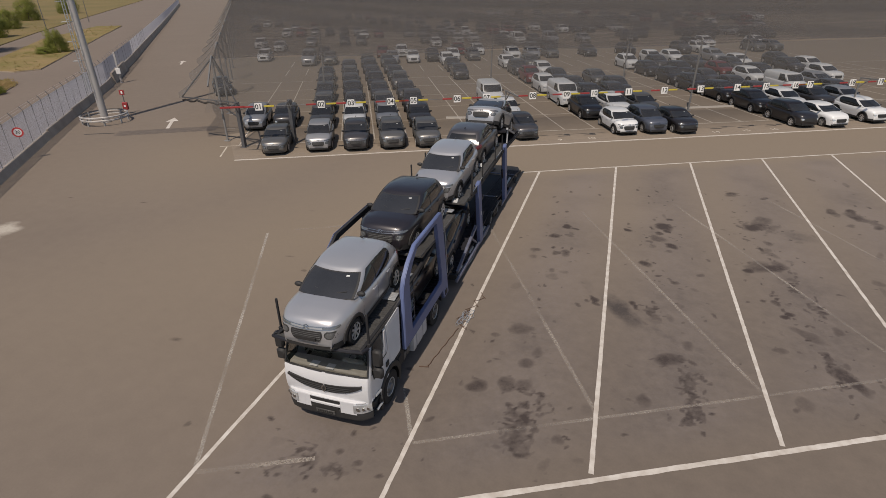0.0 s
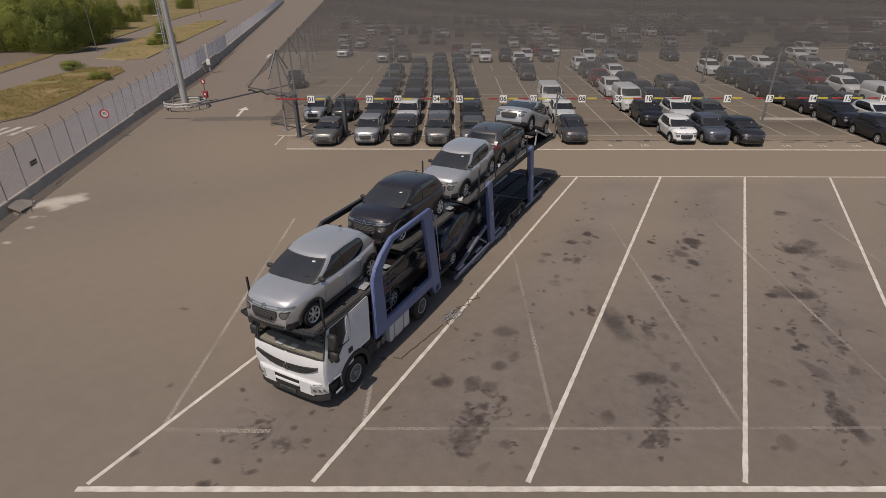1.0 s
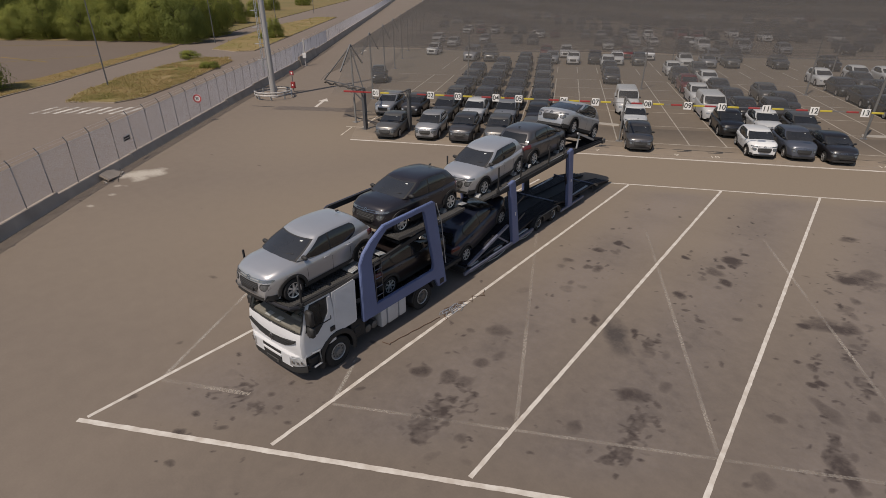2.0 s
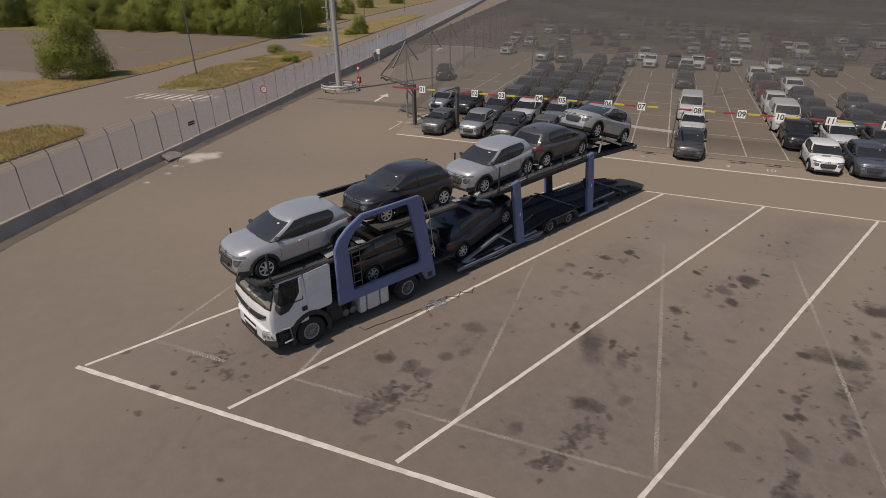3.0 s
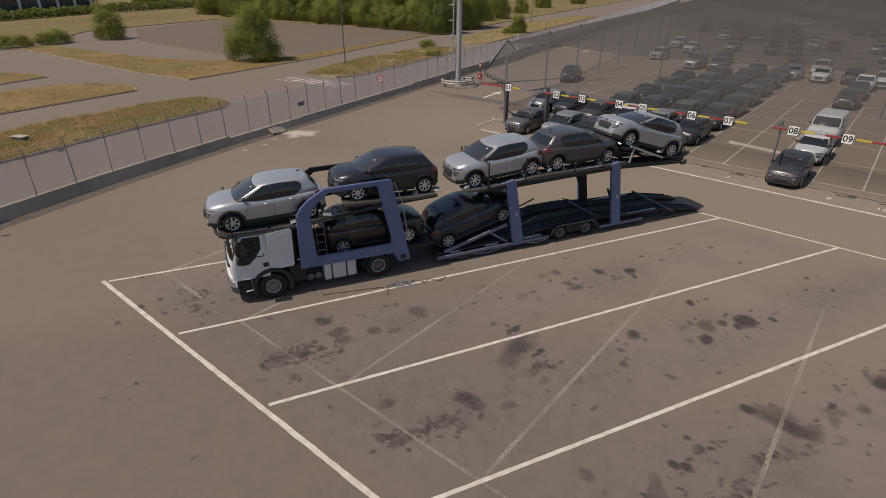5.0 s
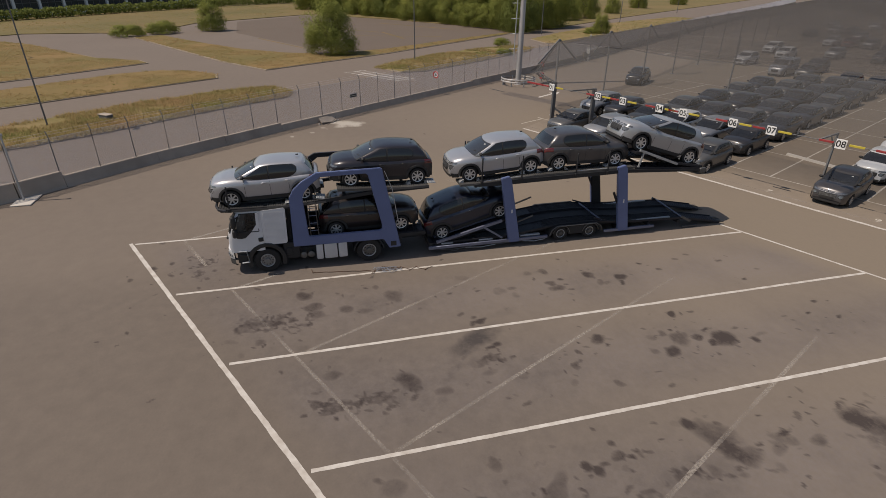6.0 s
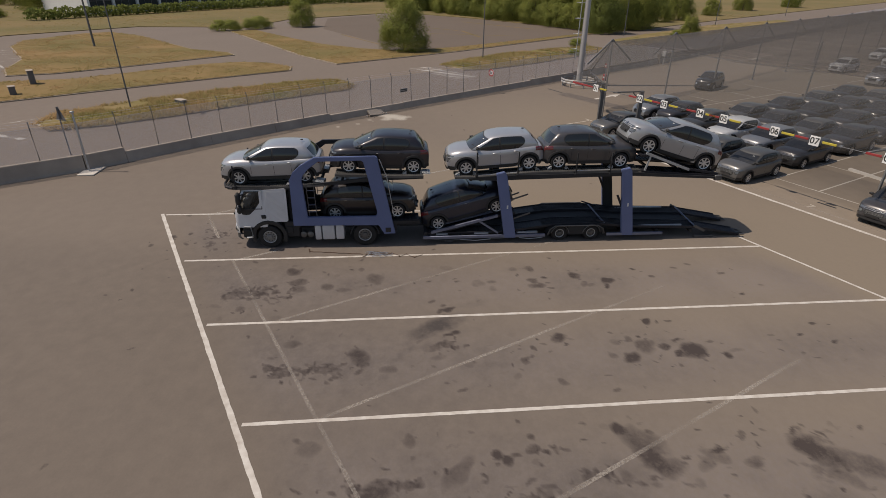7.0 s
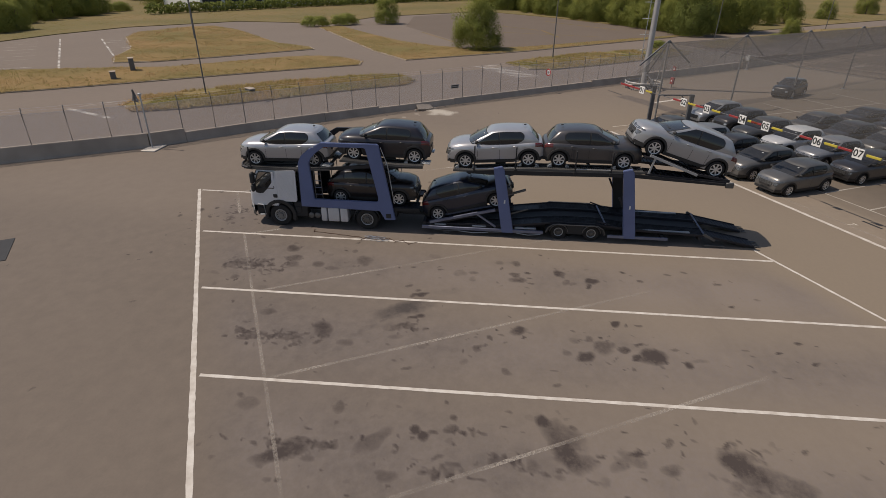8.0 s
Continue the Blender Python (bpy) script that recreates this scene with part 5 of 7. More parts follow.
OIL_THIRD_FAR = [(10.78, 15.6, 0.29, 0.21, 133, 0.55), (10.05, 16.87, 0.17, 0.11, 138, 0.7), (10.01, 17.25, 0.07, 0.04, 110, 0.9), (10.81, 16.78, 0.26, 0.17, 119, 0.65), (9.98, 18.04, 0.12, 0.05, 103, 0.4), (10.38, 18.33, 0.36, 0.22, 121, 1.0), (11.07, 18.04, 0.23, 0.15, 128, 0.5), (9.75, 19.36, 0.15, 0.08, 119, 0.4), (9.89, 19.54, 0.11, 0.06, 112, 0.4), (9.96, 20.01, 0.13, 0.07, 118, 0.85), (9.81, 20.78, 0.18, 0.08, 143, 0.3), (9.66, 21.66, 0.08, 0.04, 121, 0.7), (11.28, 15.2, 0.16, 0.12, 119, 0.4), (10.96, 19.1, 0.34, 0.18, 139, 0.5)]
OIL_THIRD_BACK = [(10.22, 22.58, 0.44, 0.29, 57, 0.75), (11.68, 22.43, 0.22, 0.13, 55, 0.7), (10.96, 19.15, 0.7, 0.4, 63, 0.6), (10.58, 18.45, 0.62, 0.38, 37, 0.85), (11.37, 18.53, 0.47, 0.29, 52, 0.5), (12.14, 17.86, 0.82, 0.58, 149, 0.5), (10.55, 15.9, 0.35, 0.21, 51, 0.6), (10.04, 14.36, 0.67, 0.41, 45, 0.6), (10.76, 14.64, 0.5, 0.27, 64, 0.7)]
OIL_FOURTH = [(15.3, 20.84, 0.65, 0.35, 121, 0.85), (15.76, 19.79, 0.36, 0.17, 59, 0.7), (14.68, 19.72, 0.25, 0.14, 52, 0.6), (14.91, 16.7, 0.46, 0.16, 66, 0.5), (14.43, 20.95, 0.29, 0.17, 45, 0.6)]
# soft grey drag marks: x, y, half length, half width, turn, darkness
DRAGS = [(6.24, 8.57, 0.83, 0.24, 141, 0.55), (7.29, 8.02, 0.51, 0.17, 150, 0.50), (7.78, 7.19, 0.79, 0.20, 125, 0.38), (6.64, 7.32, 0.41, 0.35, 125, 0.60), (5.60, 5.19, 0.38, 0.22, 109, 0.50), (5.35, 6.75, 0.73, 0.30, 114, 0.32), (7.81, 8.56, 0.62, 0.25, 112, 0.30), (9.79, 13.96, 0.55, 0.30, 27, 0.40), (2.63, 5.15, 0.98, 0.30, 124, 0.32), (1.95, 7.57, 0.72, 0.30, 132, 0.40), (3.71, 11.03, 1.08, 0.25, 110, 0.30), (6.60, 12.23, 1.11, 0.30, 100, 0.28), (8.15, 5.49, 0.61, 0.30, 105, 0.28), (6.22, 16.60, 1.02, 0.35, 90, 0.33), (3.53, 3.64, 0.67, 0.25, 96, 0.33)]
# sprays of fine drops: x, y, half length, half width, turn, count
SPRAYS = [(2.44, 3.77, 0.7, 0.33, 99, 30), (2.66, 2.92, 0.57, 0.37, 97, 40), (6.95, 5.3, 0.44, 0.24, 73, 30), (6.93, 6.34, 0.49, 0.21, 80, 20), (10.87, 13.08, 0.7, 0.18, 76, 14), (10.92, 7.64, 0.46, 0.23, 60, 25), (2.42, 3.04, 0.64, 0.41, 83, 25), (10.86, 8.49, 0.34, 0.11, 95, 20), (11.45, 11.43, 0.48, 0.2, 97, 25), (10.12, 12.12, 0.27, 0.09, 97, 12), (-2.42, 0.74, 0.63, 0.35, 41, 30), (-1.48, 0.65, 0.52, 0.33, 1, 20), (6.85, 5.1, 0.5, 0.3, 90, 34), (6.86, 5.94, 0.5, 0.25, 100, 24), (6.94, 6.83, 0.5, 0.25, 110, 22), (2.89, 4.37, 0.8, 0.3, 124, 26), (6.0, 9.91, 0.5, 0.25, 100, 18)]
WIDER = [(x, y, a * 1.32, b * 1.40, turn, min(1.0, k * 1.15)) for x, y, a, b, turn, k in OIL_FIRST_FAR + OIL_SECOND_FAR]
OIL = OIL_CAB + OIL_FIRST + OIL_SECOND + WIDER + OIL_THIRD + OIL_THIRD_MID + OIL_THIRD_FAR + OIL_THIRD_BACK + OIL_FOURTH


def value_noise(x, y, size, seed):
    """Smooth random values from 0 to 1 that change over 'size' metres."""
    lattice = np.random.default_rng(seed).random((64, 64))
    u, v = x / size, y / size
    i, j = np.floor(u).astype(int), np.floor(v).astype(int)
    f, g = u - i, v - j
    f, g = f * f * (3 - 2 * f), g * g * (3 - 2 * g)
    a, b = lattice[i % 64, j % 64], lattice[(i + 1) % 64, j % 64]
    c, d = lattice[i % 64, (j + 1) % 64], lattice[(i + 1) % 64, (j + 1) % 64]
    return (a * (1 - f) + b * f) * (1 - g) + (c * (1 - f) + d * f) * g


def ground():
    xs = axis_steps(-8, 24, 0.065, 2500)
    ys = axis_steps(-6, 33, 0.065, 2500)
    nx, ny = len(xs), len(ys)
    gx, gy = np.meshgrid(np.array(xs), np.array(ys))
    verts = np.stack([gx.ravel(), gy.ravel(), np.zeros(nx * ny)], 1)
    faces = [(j * nx + i, j * nx + i + 1, (j + 1) * nx + i + 1, (j + 1) * nx + i) for j in range(ny - 1) for i in range(nx - 1)]
    data = bpy.data.meshes.new("ground")
    data.from_pydata(verts.tolist(), [], faces)
    data.materials.append(asphalt)
    oil = np.zeros(nx * ny)
    dust = np.zeros(nx * ny)
    x, y = verts[:, 0], verts[:, 1]
    rng = np.random.default_rng(4)
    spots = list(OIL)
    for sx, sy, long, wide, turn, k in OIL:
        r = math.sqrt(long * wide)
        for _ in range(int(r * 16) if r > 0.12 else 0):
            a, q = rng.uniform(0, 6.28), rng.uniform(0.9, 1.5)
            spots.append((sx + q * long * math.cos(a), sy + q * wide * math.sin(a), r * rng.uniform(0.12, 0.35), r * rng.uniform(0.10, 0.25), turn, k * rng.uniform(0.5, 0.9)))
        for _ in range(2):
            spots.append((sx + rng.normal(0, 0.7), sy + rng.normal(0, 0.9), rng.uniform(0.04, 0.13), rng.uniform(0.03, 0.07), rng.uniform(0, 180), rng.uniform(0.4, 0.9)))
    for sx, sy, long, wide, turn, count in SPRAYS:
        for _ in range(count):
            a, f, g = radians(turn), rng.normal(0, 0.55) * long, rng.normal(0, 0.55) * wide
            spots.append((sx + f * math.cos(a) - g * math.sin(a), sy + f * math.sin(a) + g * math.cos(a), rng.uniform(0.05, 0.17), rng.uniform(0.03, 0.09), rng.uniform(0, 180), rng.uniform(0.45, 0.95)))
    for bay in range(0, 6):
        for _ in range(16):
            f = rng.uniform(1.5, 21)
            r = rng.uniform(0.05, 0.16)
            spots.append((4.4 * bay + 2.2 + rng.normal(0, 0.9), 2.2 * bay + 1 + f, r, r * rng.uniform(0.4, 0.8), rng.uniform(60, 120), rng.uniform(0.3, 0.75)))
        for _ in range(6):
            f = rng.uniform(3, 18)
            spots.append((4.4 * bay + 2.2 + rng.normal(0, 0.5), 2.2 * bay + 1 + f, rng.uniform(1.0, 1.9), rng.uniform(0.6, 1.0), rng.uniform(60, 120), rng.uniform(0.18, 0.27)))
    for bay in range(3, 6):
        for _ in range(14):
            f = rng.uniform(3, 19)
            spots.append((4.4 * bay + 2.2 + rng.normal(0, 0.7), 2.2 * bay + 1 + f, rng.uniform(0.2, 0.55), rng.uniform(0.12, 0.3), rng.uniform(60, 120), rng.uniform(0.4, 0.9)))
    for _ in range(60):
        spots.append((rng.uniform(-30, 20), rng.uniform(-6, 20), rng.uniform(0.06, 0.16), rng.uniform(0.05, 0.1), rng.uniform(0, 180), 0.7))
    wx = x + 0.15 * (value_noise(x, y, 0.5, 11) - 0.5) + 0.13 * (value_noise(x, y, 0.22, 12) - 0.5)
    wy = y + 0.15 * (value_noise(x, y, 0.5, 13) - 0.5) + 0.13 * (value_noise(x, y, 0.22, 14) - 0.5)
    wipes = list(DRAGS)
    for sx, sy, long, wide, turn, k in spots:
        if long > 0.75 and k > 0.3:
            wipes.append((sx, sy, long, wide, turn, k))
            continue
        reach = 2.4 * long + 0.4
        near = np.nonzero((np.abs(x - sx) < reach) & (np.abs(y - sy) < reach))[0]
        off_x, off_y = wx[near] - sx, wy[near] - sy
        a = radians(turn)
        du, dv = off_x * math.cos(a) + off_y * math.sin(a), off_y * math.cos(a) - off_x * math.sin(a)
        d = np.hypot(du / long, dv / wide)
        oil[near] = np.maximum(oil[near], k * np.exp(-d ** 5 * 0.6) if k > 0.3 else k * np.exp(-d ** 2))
    oil *= 0.78 + 0.36 * value_noise(x, y, 0.33, 17)
    oil = np.minimum(oil, 1)
    for sx, sy, r, k in ((-23.5, 7.9, 0.95, 1.0), (-22.9, 8.5, 0.75, 0.95), (-23.9, 7.2, 0.7, 0.9), (-22.7, 7.5, 0.55, 0.8), (-23.3, 9.2, 0.4, 0.6), (-22.4, 6.2, 0.22, 0.7), (-21.9, 6.5, 0.15, 0.8), (-21.2, 5.4, 0.2, 0.7), (-20.4, 4.0, 0.15, 0.8), (-18.6, 6.1, 0.12, 0.9), (-10.6, -8.4, 0.4, 0.6)):
        d = np.hypot(x - sx + 0.7 * r * (value_noise(x, y, 0.6, 21) - 0.5), y - sy + 0.7 * r * (value_noise(x, y, 0.6, 22) - 0.5)) / r
        dust = np.maximum(dust, k * np.exp(-d ** 4))
    bay_x = x - 0.02 * (y - 2)
    reach = np.clip((bay_x + 4.6) / 0.8, 0, 1) * np.clip((y - 0.5 * x - 0.2) / 1.2, 0, 1) * np.clip((23.4 + 0.47 * x - y) / 1.2, 0, 1)
    across = ((bay_x / 4.4) % 1.0) - 0.5
    lane = np.clip((bay_x + 17 - 0.35 * (y - 20)) / 11, 0, 1) * np.clip((y - 0.5 * x - 3) / 13, 0, 1)
    lane = np.maximum(lane, 0.85 * np.exp(-((x + 21) / 9) ** 2 - ((y - 21) / 8) ** 2))
    grime = reach * (0.55 + 0.25 * np.cos(across * 6.28))
    broad = value_noise(x, y, 2.6, 15) * 0.6 + value_noise(x, y, 1.1, 16) * 0.4
    # broad darker tone over the near bays, with blotches along their middles
    smear_tone = np.clip((bay_x + 3) / 3, 0, 1) * np.clip((16 + 0.5 * x - y) / 12, 0, 1) * 0.22 + reach * (0.06 + 0.28 * np.clip(broad * 1.7 - 0.45, 0, 1) * (0.6 + 0.4 * np.cos(across * 6.28)))
    for sx, sy, long, wide, turn, k in wipes:
        a = radians(turn)
        du, dv = (wx - sx) * math.cos(a) + (wy - sy) * math.sin(a), (wy - sy) * math.cos(a) - (wx - sx) * math.sin(a)
        smear_tone = np.maximum(smear_tone, k * np.exp(-((du / long) ** 2 + (dv / wide) ** 2) ** 1.5 * 0.8))
    for layer, values in (("tan", lane), ("oil", oil), ("dust", dust), ("grime", grime), ("smear_tone", smear_tone)):
        data.attributes.new(layer, "FLOAT", "POINT").data.foreach_set("value", values.astype(np.float32))
    ob = new("ground", data)
    tagged(ob, "worn brown-grey asphalt yard with dark oil stains", "ground", kind="structure")


ground()


def flat_strip(name, a, b, wide, mat, z=0.004, label="", pieces=1):
    a, b = Vector((*a, 0)), Vector((*b, 0))
    way = (b - a).normalized()
    side = Vector((-way.y, way.x, 0)) * wide / 2
    n = max(1, int((b - a).length / 0.2))
    verts, faces = [], []
    rng = random.Random(int(abs(a.x * 71 + a.y * 37 + b.x * 13)))
    for k in range(n + 1):
        p = a.lerp(b, k / n)
        for s in (-1, 1):
            verts.append(p + side * s * (1 + rng.uniform(-0.13, 0.10)) + Vector((0, 0, z)))
    for k in range(n):
        faces.append((2 * k, 2 * k + 2, 2 * k + 3, 2 * k + 1))
    ob = sheet(name, verts, faces, mat)
    return tagged(ob, label or "white painted line on asphalt", "road marking", kind="structure")


def bay_front(k):
    return (4.43 * k, 2.22 * k)


def bay_back(k):
    return (4.28 * k, 23.63 + 2.02 * k)


flat_strip("bay_line", (-4.72, -2.50), bay_front(7.5), 0.150, line_white)
flat_strip("bay_line", (-0.9, 23.2), bay_back(7.5), 0.118, line_white)
for k in range(-1, 8):
    a, b = Vector(bay_front(k)), Vector(bay_back(k))
    way = (b - a).normalized()
    if k == -1:
        a, b = Vector((-4.62, -2.40)), Vector((-4.35, 21.4))
    flat_strip("bay_line", a + way * 0.1, b - way * 0.08, 0.118, line_white)
# older, faded layout underneath
flat_strip("old_line", (-4.57, -0.39), (-2.0, 0.83), 0.14, line_faded, 0.003, "faded older line on asphalt")
flat_strip("old_line", (0.1, 1.98), (31.0, 17.6), 0.10, line_faded, 0.003, "faded older line on asphalt")
for x, y, far in ((-4.57, -0.35, 13.5), (0.05, 2.05, 2.0), (4.45, 4.3, 13), (8.75, 6.5, 13), (13.1, 8.7, 13), (17.5, 10.9, 13)):
    flat_strip("old_line", (x, y), (x - 0.45 * far, y + 0.893 * far), 0.11, line_faded if far > 5 and x > -4 else line_thin, 0.0035, "faded older line on asphalt")
flat_strip("old_line", (-9.6, 12.4), (-7.6, 13.4), 0.13, line_faded, 0.003, "faded older line on asphalt")


def net_left(v):
    return -19.3 - 0.2 * v


def lot_strip(u0, v0, u1, v1, wide, mat, z=0.004):
    a, b = lot(u0, v0), lot(u1, v1)
    return flat_strip("parking_line", (a.x, a.y), (b.x, b.y), wide, mat, z)


b = bmesh.new()
b.faces.new([b.verts.new(lot(u, v, 0.0022)) for u, v in ((-18.8, 0.0), (380, 0.0), (380, 190), (-62, 190), (-20.4, 6))])
tagged(part("car_park_surface", b, lot_asphalt, smooth=False), "worn asphalt of the covered car park, lightened against the net's shade", "parking surface", kind="structure")
lot_strip(-18.8, 0.0, 110, 0.0, 0.20, line_white)
lot_strip(-19.0, 0.75, 110, 0.75, 0.07, line_faded)
ROWS = (3.45, 8.5, 13.4, 18.6, 23.7, 28.9)
for v in ROWS:
    lot_strip(-20.0 - 0.15 * v, v, 60, v, 0.09, line_lot)
for k in range(-10, 20):
    u = 4.42 + 2.355 * k
    for v0, v1 in list(zip(ROWS, ROWS[1:])) + [(33, 38), (40, 45)]:
        if u > net_left(v0):
            lot_strip(u - 0.022 * v0, v0 + 0.08, u - 0.022 * v1, v1 - 0.08, 0.09, line_lot)
lot_strip(-19.9, 0.9, -20.0, 3.3, 0.10, line_lot)


def bay_number(word, u):
    """A number painted on the asphalt at the head of a bay."""
    curve = bpy.data.curves.new("bay_number", "FONT")
    curve.body = word
    curve.size = 0.62
    curve.align_x, curve.align_y = "CENTER", "CENTER"
    curve.extrude = 0.0005
    digits = new("bay_number", curve)
    digits.data.materials.append(line_lot)
    at = lot(u, 0.96, 0.0045)
    digits.matrix_basis = pose(at.x, at.y, at.z, 0, 0, LOT_TURN)
    tagged(digits, "faded painted bay number on asphalt", "road marking", kind="structure")


for word, u in (("7", -1.76), ("9", 3.16), ("10", 5.44), ("14", 14.82), ("15", 17.19), ("16", 19.38)):
    bay_number(word, u)
for u in (-17.6, -9.6, -1.9, 3.3, 5.2, 12.6, 14.9, 17.1, 19.3):
    flat_strip("drain_slot", tuple(lot(u, 1.84))[:2], tuple(lot(u + 0.9, 1.84))[:2], 0.13, black_print, 0.005, "dark drain slot in the asphalt")


def arrow(x, y, yaw, size):
    b = bmesh.new()
    m = pose(x, y, 0.004, 0, 0, yaw) @ Matrix.Scale(size, 4)
    for shape in ([(-0.07, -1), (0.07, -1), (0.07, 0.3), (-0.07, 0.3)], [(-0.26, 0.28), (0.26, 0.28), (0, 1)]):
        b.faces.new([b.verts.new(m @ Vector((px, py, 0))) for px, py in shape])
    tagged(part("painted_arrow", b, line_white, smooth=False), "white painted arrow on asphalt", "road marking", kind="structure")


arrow(-30.6, 27.8, 34, 1.9)
arrow(-55, 57, 36, 2.0)
# wide darker strip with a narrow black one at each end
flat_strip("dark_strip", (-34.5, 23.1), (-32.5, 24.0), 0.16, black_print, 0.005, "narrow dark strip on the asphalt")
flat_strip("dark_strip", (-32.2, 23.9), (-25.8, 27.4), 1.45, worn_paint("strip_tone", (0.105, 0.083, 0.068), (0.135, 0.108, 0.086), 0.4, 2.0), 0.004, "wide darker strip on the asphalt")
flat_strip("dark_strip", (-25.8, 27.4), (-24.0, 27.8), 0.16, black_print, 0.005, "narrow dark strip on the asphalt")


# ---- fence on a concrete wall ----
WALL = [(-2.6, -22.0), (-7.2, -15.7), (-11.4, -9.2), (-12.87, -7.61), (-16.4, -3.8), (-22.2, 3.2), (-30.8, 14.4), (-36.4, 21.7), (-40.6, 27.4), (-49.2, 39.2), (-53.6, 44.5), (-64.0, 57.5), (-78, 74.5), (-112, 116), (-160, 174), (-190, 210)]


def along(line, step, left=0.0):
    """Places at even steps along a line of points, with the direction there."""
    out = []
    for a, b in zip(line, line[1:]):
        a, b = Vector(a), Vector(b)
        span = (b - a).length
        way = (b - a) / span
        d = left
        while d < span:
            out.append((a + way * d, way))
            d += step
        left = d - span
    return out


def fence():
    root = holder("boundary_wall")
    tagged(root, "low grey concrete boundary wall", "wall", kind="structure")
    rng = random.Random(3)
    heights = [0.80, 0.86, 0.86, 0.60, 0.60, 0.47, 0.50, 0.58, 0.70, 0.74, 0.85, 0.9, 0.9, 0.9, 0.9]
    for (a, b), h in zip(zip(WALL, WALL[1:]), heights):
        a, b = Vector(a), Vector(b)
        span = (b - a).length
        way = (b - a) / span
        side = Vector((-way.y, way.x))
        n = max(1, round(span / 6)) if span < 30 else 1
        for k in range(n):
            p, q = a + way * span * k / n, a + way * (span * (k + 1) / n - 0.02)
            bm = bmesh.new()
            hh = h + rng.uniform(-0.02, 0.02)
            rows = []
            for c in (p, q):
                rows.append([Vector((*(c + side * o), z)) for o, z in ((-0.30, 0), (-0.24, 0.14), (-0.11, hh - 0.02), (-0.09, hh), (0.09, hh), (0.11, hh - 0.02), (0.24, 0.14), (0.30, 0))])
            g = add_grid(bm, rows)
            bm.faces.new(g[0])
            bm.faces.new(g[1])
            part("wall_block", bm, concrete, root, smooth=False)
    fence_root = holder("wire_fence")
    tagged(fence_root, "galvanised wire mesh fence with bent posts on the wall", "fence")
    def base(p):
        for (a, b), h in zip(zip(WALL, WALL[1:]), heights):
            if min(a[0], b[0]) - 0.01 <= p.x <= max(a[0], b[0]) + 0.01:
                return h
        return 0.9
    top = 2.62
    for p, way in along(WALL[:13], 2.025, 1.45):
        side = Vector((-way.y, way.x, 0))
        bm = bmesh.new()
        foot = Vector((p.x, p.y, base(p) - 0.15))
        lean = rng.uniform(-0.05, 0.05)
        tip = Vector((p.x + lean, p.y + lean, top + 0.05))
        add_tube(bm, [foot, tip, tip + side * 0.16 + Vector((0, 0, 0.26))], 0.026, 6)
        part("fence_post", bm, post_grey, fence_root)
    # wires of the mesh, joined
    verts, faces = [], []
    def wire(a, b, r, flat):
        way = (b - a).normalized()
        s = way.cross(flat).normalized() * r
        f = flat * r
        k = len(verts)
        verts.extend([a + s, a + f, a - s, a - f, b + s, b + f, b - s, b - f])
        faces.extend([(k + i, k + (i + 1) % 4, k + 4 + (i + 1) % 4, k + 4 + i) for i in range(4)])
    for p, way in along(WALL[:12], 0.0075):
        side = Vector((-way.y, way.x, 0))
        h = base(p)
        q = Vector((p.x, p.y, 0))
        wire(q + Vector((0, 0, h)), q + Vector((0, 0, top)), 0.001, side)
    for a, b in zip(WALL[:12], WALL[1:12]):
        a3, b3 = Vector((*a, 0)), Vector((*b, 0))
        side = Vector((-(b3 - a3).y, (b3 - a3).x, 0)).normalized()
        h = base((a3 + b3) / 2)
        z = h + 0.04
        while z < top:
            wire(a3 + Vector((0, 0, z)), b3 + Vector((0, 0, z)), 0.006 if z + 0.02 >= top else 0.0008, side)
            z += 0.02
        for lift, out in ((0.14, 0.08), (0.26, 0.15)):
            wire(a3 + side * out + Vector((0, 0, top + lift)), b3 + side * out + Vector((0, 0, top + lift)), 0.004, side)
    for p, way in along(WALL[11:], 0.5):
        side = Vector((-way.y, way.x, 0))
        q = Vector((p.x, p.y, 0))
        wire(q + Vector((0, 0, 0.9)), q + Vector((0, 0, top)), 0.028, side)
    mesh_ob = sheet("wire_mesh", verts, faces, wire_grey, fence_root)
    mesh_ob["kind"] = "stuff"


fence()


